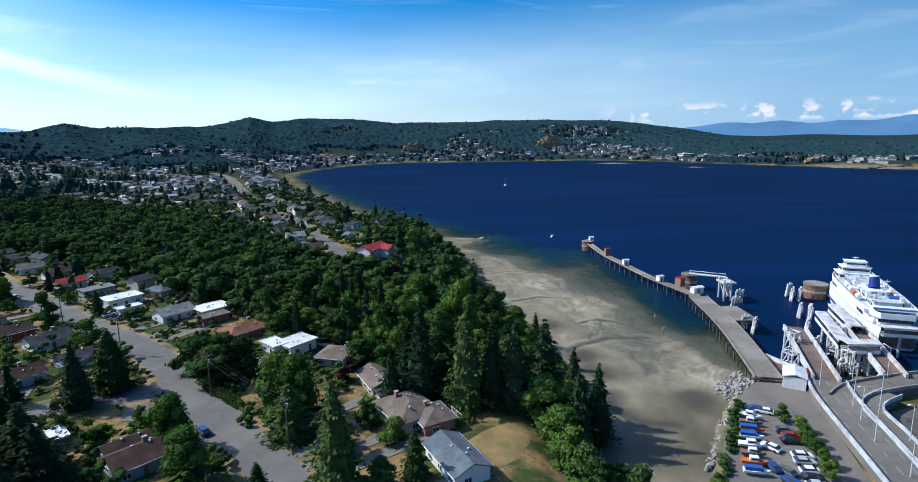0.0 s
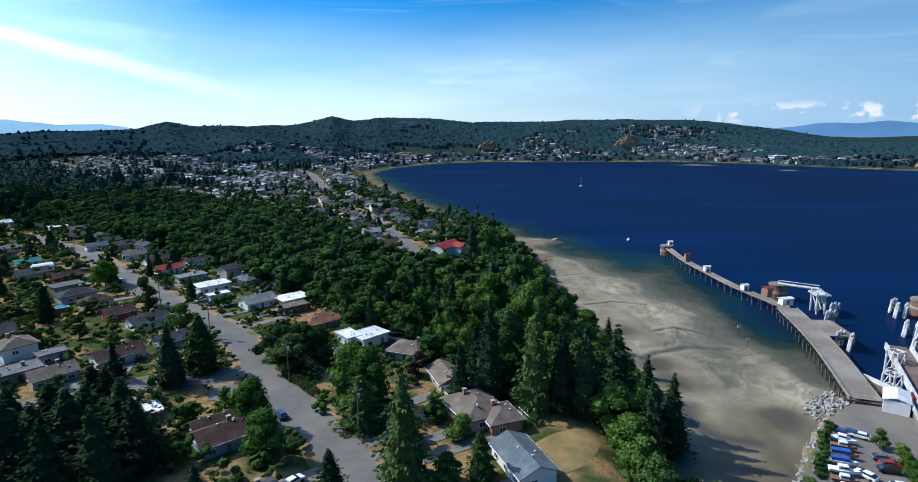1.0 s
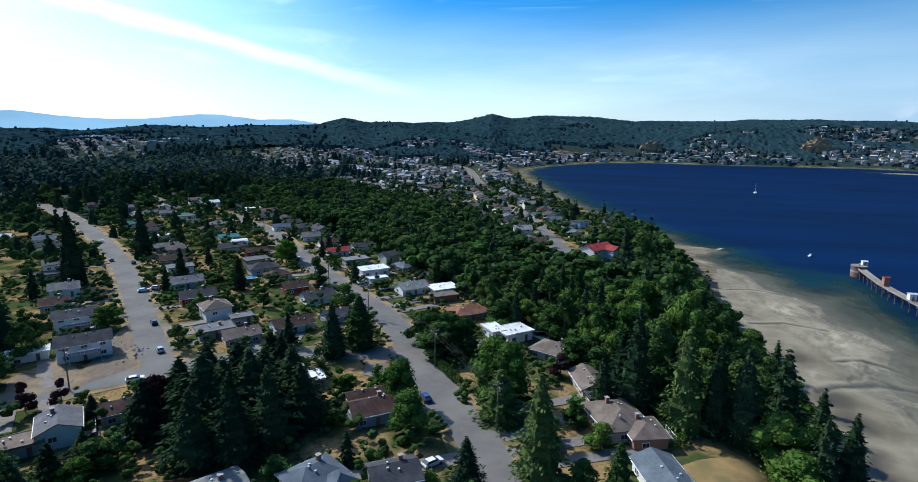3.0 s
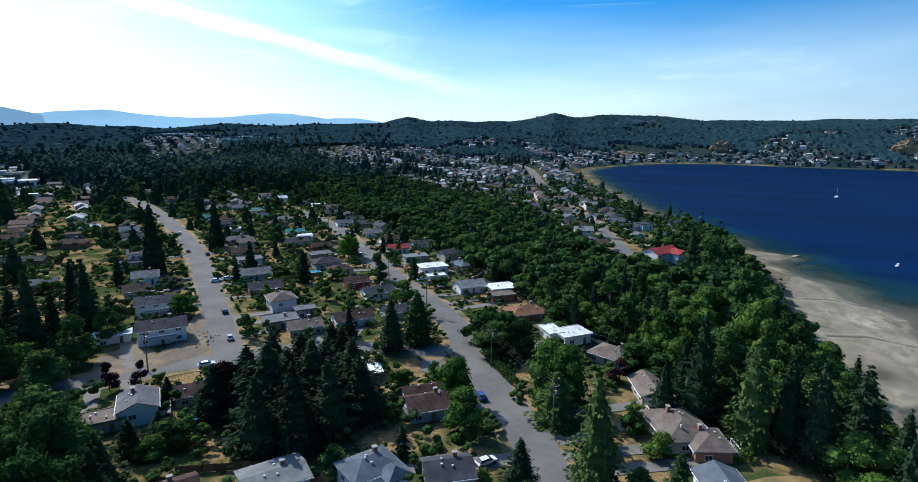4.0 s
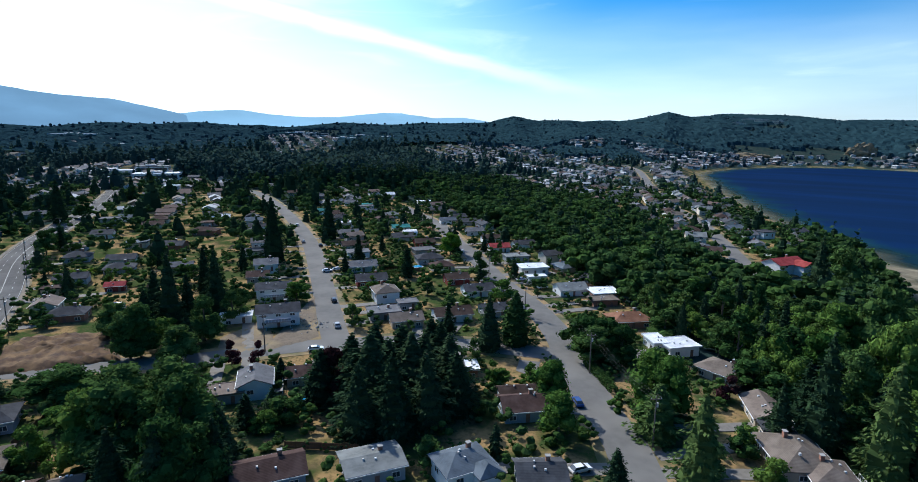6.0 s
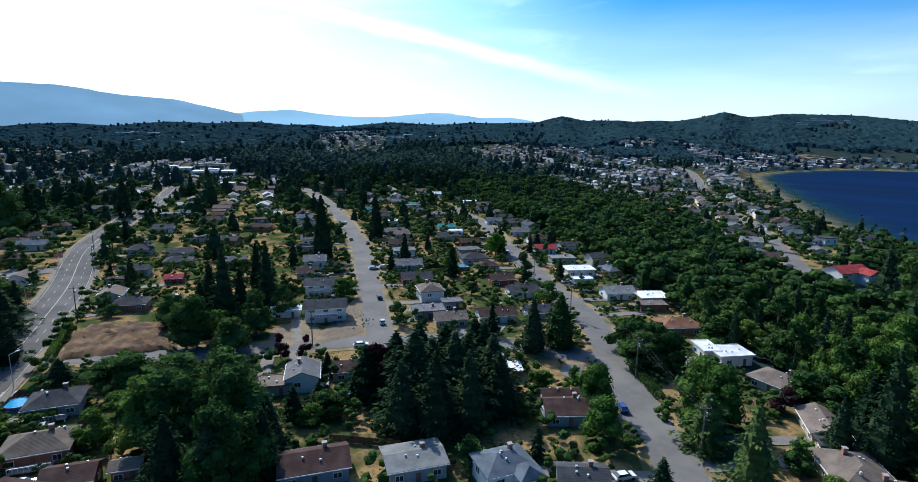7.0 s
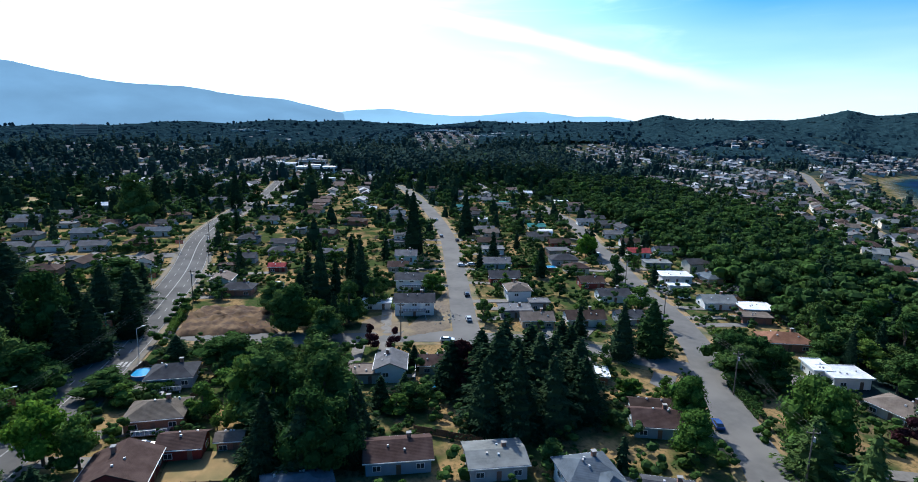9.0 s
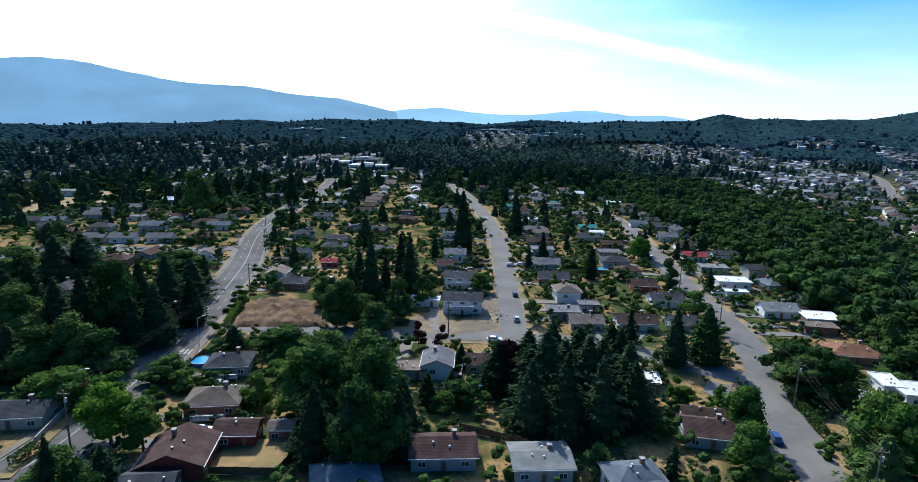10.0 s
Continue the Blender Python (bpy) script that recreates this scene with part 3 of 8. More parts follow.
# far ranges glow haze-blue on their own, paler where more air lies between
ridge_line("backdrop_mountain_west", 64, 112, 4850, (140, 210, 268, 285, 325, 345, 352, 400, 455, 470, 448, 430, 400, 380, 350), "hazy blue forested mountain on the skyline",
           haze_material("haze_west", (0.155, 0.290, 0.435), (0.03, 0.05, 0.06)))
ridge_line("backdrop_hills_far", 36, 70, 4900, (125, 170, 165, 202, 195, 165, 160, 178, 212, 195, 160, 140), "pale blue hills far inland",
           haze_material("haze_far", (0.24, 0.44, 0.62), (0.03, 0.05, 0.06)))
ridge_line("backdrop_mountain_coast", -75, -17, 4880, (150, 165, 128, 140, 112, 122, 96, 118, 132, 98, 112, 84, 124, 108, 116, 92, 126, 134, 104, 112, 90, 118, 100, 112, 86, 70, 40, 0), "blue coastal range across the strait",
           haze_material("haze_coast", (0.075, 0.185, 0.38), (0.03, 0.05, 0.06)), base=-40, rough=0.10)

# ---- roads ----
def spline(pts, step=5.0):
    p = [Vector(a) for a in pts]
    p = [p[0] * 2 - p[1]] + p + [p[-1] * 2 - p[-2]]
    out = []
    for i in range(1, len(p) - 2):
        k = max(1, int((p[i + 1] - p[i]).length / step))
        for j in range(k):
            t = j / k
            a, b, c, d = p[i - 1], p[i], p[i + 1], p[i + 2]
            out.append(0.5 * ((2 * b) + (c - a) * t + (2 * a - 5 * b + 4 * c - d) * t * t + (3 * b - a - 3 * c + d) * t ** 3))
    return out + [p[-2]]


def ribbon(name, pts, width, mat, lift=0.08, offset=0.0, label="", category="road", kind="structure", step=5.0, parent=None, dashes=None, drop=0.5, level=None):
    """A slab that follows the ground along a line; dashes (on, off) breaks it up."""
    line = spline([(a[0], a[1]) for a in pts], step)
    verts, faces, run = [], [], 0.0
    for i, q in enumerate(line):
        d = (line[min(i + 1, len(line) - 1)] - line[max(i - 1, 0)]).normalized()
        nrm = Vector((-d.y, d.x))
        if i:
            run += (q - line[i - 1]).length
        r = q.length
        for s in (-0.5, 0.5):
            e = q + nrm * (offset + s * width)
            z = (gz(e.x, e.y) if level is None else level) + lift + 0.0005 * r
            verts += [(e.x, e.y, z), (e.x, e.y, z - drop)]
        if i:
            if dashes and (run % sum(dashes)) > dashes[0]:
                continue
            a, b = 4 * (i - 1), 4 * i
            faces += [(a, a + 2, b + 2, b), (a, b, b + 1, a + 1), (a + 2, a + 3, b + 3, b + 2)]
    ob = new(name, mesh_of(name, verts, faces, mat))
    if parent:
        ob.parent = parent
        return ob
    return tagged(ob, label, category, kind=kind)


ROAD_A = [(-8.0, 60.0), (-39.5, 102.9), (-46.9, 110.4), (-54.4, 117.9), (-62.9, 127.7), (-73.4, 139.7), (-86.9, 154.2), (-105.9, 170.2), (-133.1, 188.4), (-169.8, 217.6), (-195.1, 235.4), (-225.5, 260.6), (-254.4, 279.2), (-289.2, 298.5), (-321.2, 314.9)]
ROAD_B = [(-122.1, 95.4), (-139.4, 106.0), (-165.8, 123.4), (-203.2, 147.9), (-260.5, 183.5), (-334.4, 221.5), (-421.2, 259.3), (-480.3, 279.2), (-508.3, 264.4)]
ROAD_C = [(-72.6, 137.7), (-82.1, 132.1), (-91.8, 128.0), (-102.8, 121.7), (-114.0, 114.2), (-126.7, 100.0), (-136.2, 87.1), (-149.8, 62.1), (-159.0, 50.6), (-167.5, 38.6), (-174.9, 29.8), (-185.9, 18.6)]
ROAD_D = [(-96.0, -60.0), (-117.7, -21.1), (-119.8, -18.8), (-129.5, -11.6), (-149.0, -0.4), (-167.7, 9.1), (-185.5, 17.2), (-213.6, 29.0), (-253.5, 44.3), (-314.9, 63.6), (-365.3, 87.1), (-411.3, 112.1), (-463.1, 143.7), (-574.5, 197.8)]
ROAD_E = [(-56.4, 275.3), (-65.5, 302.7), (-92.1, 359.8), (-122.4, 421.6), (-164.5, 488.5), (-224.9, 604.5), (-348.2, 866.8), (-422.4, 977.9)]
ribbon("road_shore_street", ROAD_A, 9.6, M["old_asphalt"], label="grey asphalt residential street with worn edges")
ribbon("road_middle_street", ROAD_B, 8.6, M["old_asphalt"], 0.09, label="grey asphalt residential street lined with bungalows")
ribbon("road_cross_street", ROAD_C, 8.6, M["old_asphalt"], 0.06, label="short asphalt cross street")
ribbon("road_main", ROAD_D, 13.0, M["asphalt"], 0.10, label="wide asphalt main road with lane marks")
ribbon("road_far_street", ROAD_E, 9.0, M["old_asphalt"], 0.10, label="asphalt street running down to the bay")
ROAD_F = [(-335, -95), (-322, -49), (-318, -27), (-304, 1), (-290, 27), (-283, 52)]
ribbon("road_side_street", ROAD_F, 9.0, M["old_asphalt"], 0.05, label="asphalt side street joining the main road")

# ---- building kit ----
def part(name, bm, mat, parent, label=""):
    """Link a bmesh (or a mesh) as one part under a thing."""
    if isinstance(bm, bmesh.types.BMesh):
        me = bpy.data.meshes.new(name)
        bm.normal_update()
        bm.to_mesh(me)
        bm.free()
    else:
        me = bm
    if not me.materials:
        me.materials.append(mat)
    ob = new(name, me)
    ob.parent = parent
    if label:
        ob["label"] = label
    return ob


def thing(name, x, y, z, turn, label, category, group=""):
    e = new(name)
    e.empty_display_size = 0.5
    e.matrix_world = pose(x, y, z, 0, 0, turn)
    return tagged(e, label, category, group)


def add_box(bm, x0, x1, y0, y1, z0, z1):
    v = [bm.verts.new(p) for p in ((x0, y0, z0), (x1, y0, z0), (x1, y1, z0), (x0, y1, z0), (x0, y0, z1), (x1, y0, z1), (x1, y1, z1), (x0, y1, z1))]
    for f in ((3, 2, 1, 0), (4, 5, 6, 7), (0, 1, 5, 4), (1, 2, 6, 5), (2, 3, 7, 6), (3, 0, 4, 7)):
        bm.faces.new([v[i] for i in f])
    return v


def box(*a):
    bm = bmesh.new()
    add_box(bm, *a)
    return bm


def add_poly(bm, pts):
    return bm.faces.new([bm.verts.new(p) for p in pts])


def add_tube(bm, a, b, r0, r1=None, n=8):
    a, b = Vector(a), Vector(b)
    q = (b - a).to_track_quat("Z", "Y").to_matrix()
    r1 = r0 if r1 is None else r1
    lo = [bm.verts.new(a + q @ Vector((r0 * math.cos(i * math.tau / n), r0 * math.sin(i * math.tau / n), 0))) for i in range(n)]
    hi = [bm.verts.new(b + q @ Vector((r1 * math.cos(i * math.tau / n), r1 * math.sin(i * math.tau / n), 0))) for i in range(n)]
    for i in range(n):
        bm.faces.new((lo[i], lo[(i + 1) % n], hi[(i + 1) % n], hi[i]))
    bm.faces.new(hi)
    bm.faces.new(lo[::-1])


def tube(*a, **k):
    bm = bmesh.new()
    add_tube(bm, *a, **k)
    return bm


def shingle(name, c, streak=0.25):
    """Roofing with courses, streaks and stains."""
    m = material(name, c, tuple(v * 0.78 for v in c), 1.6, 0.95, vary=0.14, spec=0.08, c3=tuple(v * 1.18 + 0.01 for v in c), scale3=0.35)
    n, l = m.node_tree.nodes, m.node_tree.links
    w = n.new("ShaderNodeTexWave")
    w.bands_direction = "Z"
    w.inputs["Scale"].default_value, w.inputs["Distortion"].default_value = 2.6, 1.5
    l.new(n.new("ShaderNodeTexCoord").outputs["Object"], w.inputs["Vector"])
    bp = n.new("ShaderNodeBump")
    bp.inputs["Strength"].default_value, bp.inputs["Distance"].default_value = streak, 0.06
    l.new(w.outputs["Fac"], bp.inputs["Height"])
    l.new(bp.outputs[0], n["Principled BSDF"].inputs["Normal"])
    return m


ROOF = {
    "grey": shingle("grey_shingle", (0.125, 0.125, 0.13)), "dark": shingle("charcoal_shingle", (0.055, 0.057, 0.063)),
    "brown": shingle("brown_shingle", (0.064, 0.041, 0.034)), "taupe": shingle("taupe_shingle", (0.15, 0.122, 0.10)),
    "pale": shingle("pale_metal_roof", (0.175, 0.185, 0.18), 0.1), "white": shingle("white_membrane_roof", (0.62, 0.64, 0.66), 0.02),
    "red": shingle("red_metal_roof", (0.25, 0.05, 0.04)), "teal": shingle("teal_metal_roof", (0.05, 0.22, 0.20), 0.1),
    "rust": shingle("cedar_shake_roof", (0.19, 0.10, 0.056)), "blue": shingle("blue_grey_roof", (0.10, 0.12, 0.14)),
}
WALL = {
    "white": material("white_siding", (0.74, 0.74, 0.72), (0.66, 0.66, 0.64), 0.8, 0.7, vary=0.06), "cream": material("cream_stucco", (0.62, 0.56, 0.45), (0.55, 0.49, 0.39), 0.9, 0.85, vary=0.1),
    "grey": material("grey_siding", (0.36, 0.37, 0.38), (0.30, 0.31, 0.32), 0.8, 0.75, vary=0.12), "beige": material("beige_siding", (0.45, 0.38, 0.29), (0.38, 0.32, 0.25), 0.8, 0.8, vary=0.12),
    "red": material("barn_red_siding", (0.24, 0.04, 0.03), (0.19, 0.035, 0.028), 0.8, 0.75), "brick": material("brick_wall", (0.34, 0.17, 0.115), (0.27, 0.13, 0.09), 5, 0.85, bump=0.2),
    "blue": material("blue_grey_siding", (0.26, 0.33, 0.40), (0.22, 0.28, 0.34), 0.8, 0.75),
}
ROOF_WORD = {"grey": "grey shingle", "dark": "charcoal shingle", "brown": "dark brown shingle", "taupe": "taupe shingle", "pale": "pale grey metal", "white": "flat white membrane",
             "red": "red metal", "teal": "teal metal", "rust": "rust-brown cedar shake", "blue": "blue-grey metal"}
WALL_WORD = {"white": "white siding", "cream": "cream stucco", "grey": "grey siding", "beige": "beige siding", "red": "barn-red siding", "brick": "red brick", "blue": "blue-grey siding"}

_fr = bmesh.new()
for q in ((-0.8, 0.8, -0.05, 0.05, -0.6, -0.5), (-0.8, 0.8, -0.05, 0.05, 0.5, 0.6), (-0.8, -0.7, -0.05, 0.05, -0.5, 0.5), (0.7, 0.8, -0.05, 0.05, -0.5, 0.5), (-0.04, 0.04, -0.05, 0.05, -0.5, 0.5)):
    add_box(_fr, *q)
WIN_FRAME = bpy.data.meshes.new("window_frame")
_fr.to_mesh(WIN_FRAME)
WIN_FRAME.materials.append(M["white"])
_fr = box(-0.7, 0.7, -0.02, 0.02, -0.5, 0.5)
WIN_PANE = bpy.data.meshes.new("pane")
_fr.to_mesh(WIN_PANE)
WIN_PANE.materials.append(M["glass"])
_fr = box(-0.45, 0.45, -0.04, 0.04, 0, 2.05)
add_box(_fr, 0.28, 0.36, -0.10, -0.04, 0.95, 1.05)
DOOR_MESH = bpy.data.meshes.new("door")
_fr.to_mesh(DOOR_MESH)
DOOR_MESH.materials.append(material("painted_door", (0.20, 0.12, 0.09), (0.16, 0.1, 0.07), 2, 0.5, vary=0.3))

TAKEN = {}          # what already stands on the land, by 16 m squares: (x, y, radius)


def claim(x, y, r):
    TAKEN.setdefault((int(x // 16), int(y // 16)), []).append((x, y, r))


def free_spot(x, y, r):
    i, j = int(x // 16), int(y // 16)
    for di in (-1, 0, 1):
        for dj in (-1, 0, 1):
            for a, b, c in TAKEN.get((i + di, j + dj), ()):
                if (x - a) ** 2 + (y - b) ** 2 < (r + c) ** 2:
                    return False
    return True


def roof_mesh(kind, w, d, h, over, rise):
    """Roof shell of a w x d house whose eaves are h up; a little over 0.2 m thick."""
    bm = bmesh.new()
    X, Y, t = w / 2 + over, d / 2 + over, 0.22
    if kind == "flat":
        add_box(bm, -X, X, -Y, Y, h, h + 0.28)
        for q in ((-X, X, -Y, -Y + 0.2), (-X, X, Y - 0.2, Y), (-X, -X + 0.2, -Y + 0.2, Y - 0.2), (X - 0.2, X, -Y + 0.2, Y - 0.2)):
            add_box(bm, *q, h + 0.28, h + 0.42)
        return bm
    slope = rise / (d / 2)
    z0, z1 = h - over * slope, h + rise
    inset = 0.0 if kind == "gable" else min(X * 0.75, Y)
    for dz, flip in ((t, False), (0.0, True)):
        a, b, c, e = (-X, -Y, z0 + dz), (X, -Y, z0 + dz), (X, Y, z0 + dz), (-X, Y, z0 + dz)
        p, q = (-X + inset, 0, z1 + dz), (X - inset, 0, z1 + dz)
        fs = [(a, b, q, p), (c, e, p, q)]
        if kind == "hip":
            fs += [(b, c, q), (e, a, p)]
        for f in fs:
            add_poly(bm, f[::-1] if flip else f)
    rim = [(-X, -Y, z0), (X, -Y, z0), (X, Y, z0), (-X, Y, z0)] if kind == "hip" else [(-X, -Y, z0), (X, -Y, z0), (X, 0, z1), (X, Y, z0), (-X, Y, z0), (-X, 0, z1)]
    for a, b in zip(rim, rim[1:] + rim[:1]):
        add_poly(bm, (a, b, (b[0], b[1], b[2] + t), (a[0], a[1], a[2] + t)))
    bmesh.ops.remove_doubles(bm, verts=bm.verts[:], dist=0.001)
    return bm


def house(x, y, turn, w, d, h=3.4, kind="gable", roof="grey", wall="white", rise=None, chimney=True, deck=False, wing=0.0, detail=2, group="houses of the suburb", name="house", sink=0.0):
    """A dwelling: walls, roof, chimney, windows with panes, door, and perhaps a deck or a wing. detail 2 near, 1 further off."""
    z = min(gz(x + dx, y + dy) for dx in (-4, 4) for dy in (-4, 4)) - sink
    claim(x, y, max(w, d) * 0.52)
    storeys = "two-storey" if h > 4.6 else "single-storey"
    e = thing(name, x, y, z, turn, f"{storeys} house, {WALL_WORD[wall]}, {ROOF_WORD[roof]} {kind} roof", "house", group)
    rise = rise if rise is not None else (0 if kind == "flat" else d * 0.21)
    bm = box(-w / 2, w / 2, -d / 2, d / 2, -1.2, h)
    if kind == "gable":
        for s in (-1, 1):
            add_poly(bm, [(s * w / 2, -d / 2, h), (s * w / 2, d / 2, h), (s * w / 2, 0, h + rise)][::s])
    part("wall", bm, WALL[wall], e)
    over = 0.55
    part("roof", roof_mesh(kind, w, d, h, over, rise), ROOF[roof], e, ROOF_WORD[roof] + " roof")
    if wing:
        ww, wd = w * 0.45, wing
        y0 = -d / 2 - wd
        part("wing", box(w / 2 - ww, w / 2 - 0.05, y0, -d / 2 + 0.3, -1.2, h - 0.1), WALL[wall], e)
        rm = roof_mesh(kind if kind != "flat" else "flat", wd + 1.5, ww, h - 0.1, over, (rise or 0) * 0.8)
        bmesh.ops.rotate(rm, verts=rm.verts[:], cent=(0, 0, 0), matrix=Matrix.Rotation(radians(90), 3, "Z"))
        bmesh.ops.translate(rm, verts=rm.verts[:], vec=(w / 2 - ww / 2, -d / 2 - wd / 2 + 0.5, 0.004))
        part("wing_roof", rm, ROOF[roof], e)
    if detail >= 2 and kind != "flat":
        slope = rise / (d / 2)
        for s in (-1, 1):
            bm = bmesh.new()
            add_box(bm, -w / 2 - over, w / 2 + over, s * (d / 2 + over + 0.07) - 0.07, s * (d / 2 + over + 0.07) + 0.07, h - over * slope - 0.02, h - over * slope + 0.14)
            part("gutter", bm, M["white"], e, "white gutter")
    if detail >= 2:
        rnd = random.Random(int(x * 7 + y * 13))
        for i in range(3):
            px, py = rnd.uniform(-w * 0.35, w * 0.35), rnd.uniform(-0.3, 0.3) * d
            pz = h + (rise * (1 - abs(py) / (d / 2)) if kind != "flat" else 0.2)
            part("roof_vent", box(px - 0.18, px + 0.18, py - 0.18, py + 0.18, pz, pz + 0.5), M["steel_white"], e)
    if chimney:
        cx, cy = w * 0.18, d * 0.12
        ch = part("chimney", box(cx - 0.4, cx + 0.4, cy - 0.35, cy + 0.35, h - 0.5, h + max(rise, 0.4) + 0.9), WALL["brick"], e, "brick chimney")
        part("chimney_cap", box(cx - 0.5, cx + 0.5, cy - 0.45, cy + 0.45, h + max(rise, 0.4) + 0.9, h + max(rise, 0.4) + 1.02), M["concrete"], ch)
    rows = (1.6, 4.2) if h > 4.6 else (h - 1.6,)
    for zc in rows:
        for sy in (-1, 1):
            n = max(2, int(w / (3.4 if detail >= 2 else 5.5)))
            for i in range(n):
                if sy == -1 and i == n // 2 and zc == rows[0]:
                    if detail >= 1:
                        dr = part("door", DOOR_MESH, None, e)
                        dr.location = ((i + 0.5) / n * w - w / 2, sy * (d / 2 + 0.04), max(0.0, zc - 1.6))
                    continue
                f = part("window", WIN_FRAME, None, e)
                f.location = ((i + 0.5) / n * w - w / 2, sy * (d / 2 + 0.03), zc)
                part("pane", WIN_PANE, None, f)
        for sx in ((-1, 1) if detail >= 2 else ()):
            f = part("window", WIN_FRAME, None, e)
            f.matrix_basis = pose(sx * (w / 2 + 0.03), d * 0.15, zc, 0, 0, 90)
            part("pane", WIN_PANE, None, f)
    if deck:
        dz = h - 2.2 if h > 4.6 else 0.7
        dk = part("deck", box(-w * 0.3, w * 0.3, -d / 2 - 2.6, -d / 2, dz - 0.2, dz), M["concrete"], e, "balcony deck")
        bm = bmesh.new()
        for i in range(9):
            px = -w * 0.3 + i * w * 0.6 / 8
            add_box(bm, px - 0.04, px + 0.04, -d / 2 - 2.6, -d / 2 - 2.52, dz, dz + 0.95)
        add_box(bm, -w * 0.3, w * 0.3, -d / 2 - 2.62, -d / 2 - 2.5, dz + 0.95, dz + 1.05)
        part("railing", bm, M["white"], dk, "white railing")
        for s in (-0.28, 0.28):
            part("deck_post", box(s * w - 0.08, s * w + 0.08, -d / 2 - 2.5, -d / 2 - 2.34, -1, dz - 0.2), M["white"], dk)
    return e


CAR_PAINT = {k: material("car_paint_" + k, c, c, 1, 0.25, spec=0.6) for k, c in
             {"white": (0.75, 0.75, 0.75), "silver": (0.42, 0.44, 0.46), "black": (0.02, 0.02, 0.022), "red": (0.35, 0.025, 0.02), "blue": (0.03, 0.07, 0.22), "grey": (0.12, 0.13, 0.14)}.items()}
M["rubber"] = material("tyre_rubber", (0.02, 0.02, 0.02), (0.03, 0.03, 0.03), 4, 0.9)


def car_meshes():
    bm = bmesh.new()
    prof = [(-2.2, 0.35), (-2.25, 0.75), (-2.1, 0.95), (-1.0, 1.0), (-0.95, 1.02), (1.0, 1.02), (2.0, 0.88), (2.2, 0.7), (2.2, 0.35)]
    rows = [[bm.verts.new((px, s * (0.9 if 0.5 < pz < 0.98 else 0.82), pz)) for px, pz in prof] for s in (-1, 1)]
    n = len(prof)
    for i in range(n):
        bm.faces.new((rows[0][i], rows[0][(i + 1) % n], rows[1][(i + 1) % n], rows[1][i]))
    bm.faces.new(rows[0][::-1])
    bm.faces.new(rows[1])
    add_box(bm, -1.35, 0.35, -0.66, 0.66, 1.40, 1.46)
    bmesh.ops.recalc_face_normals(bm, faces=bm.faces[:])
    body = bpy.data.meshes.new("body")
    bm.to_mesh(body)
    bm.free()
    bm = bmesh.new()
    lo = [(-2.0, -0.8, 0.98), (1.15, -0.8, 1.0), (1.15, 0.8, 1.0), (-2.0, 0.8, 0.98)]
    hi = [(-1.4, -0.66, 1.42), (0.4, -0.66, 1.42), (0.4, 0.66, 1.42), (-1.4, 0.66, 1.42)]
    for i in range(4):
        j = (i + 1) % 4
        add_poly(bm, (lo[i], lo[j], hi[j], hi[i]))
    add_poly(bm, hi)
    glass = bpy.data.meshes.new("cabin_glass")
    bm.to_mesh(glass)
    bm.free()
    glass.materials.append(M["glass"])
    bm = tube((0, -0.11, 0), (0, 0.11, 0), 0.33, n=12)
    add_tube(bm, (0, -0.125, 0), (0, 0.125, 0), 0.16, n=8)
    wheel = bpy.data.meshes.new("wheel")
    bm.to_mesh(wheel)
    bm.free()
    wheel.materials.append(M["rubber"])
    return body, glass, wheel


CAR_BODY, CAR_GLASS, CAR_WHEEL = car_meshes()
_lamp = box(-0.02, 0.02, -0.16, 0.16, -0.07, 0.07)
CAR_LAMP = bpy.data.meshes.new("headlight")
_lamp.to_mesh(CAR_LAMP)
CAR_LAMP.materials.append(M["steel_white"])
CARS = {}


def car(x, y, turn, colour, z=None, big=1.0, where="parked at the kerb"):
    """A parked car: painted body, windows, four wheels, headlights."""
    z = gz(x, y) + 0.1 + 0.0005 * math.hypot(x, y) if z is None else z
    if (colour, big) in CARS:
        c = copy_thing(CARS[colour, big], pose(x, y, z, 0, 0, turn))
        c["label"] = f"{colour} car {where}"
        return c
    e = thing("car", x, y, z, turn, f"{colour} car {where}", "car", "parked cars")
    me = CAR_BODY.copy()
    me.materials.append(CAR_PAINT[colour])
    b = part("body", me, None, e)
    part("cabin_glass", CAR_GLASS, None, e, "dark glass")
    for wx in (-1.35, 1.35):
        for wy in (-0.8, 0.8):
            part("wheel", CAR_WHEEL, None, e).location = (wx, wy, 0.33)
    for wy in (-0.6, 0.6):
        part("headlight", CAR_LAMP, None, e).location = (2.2, wy, 0.66)
    e.scale = (big, big, big)
    CARS[colour, big] = e
    return e

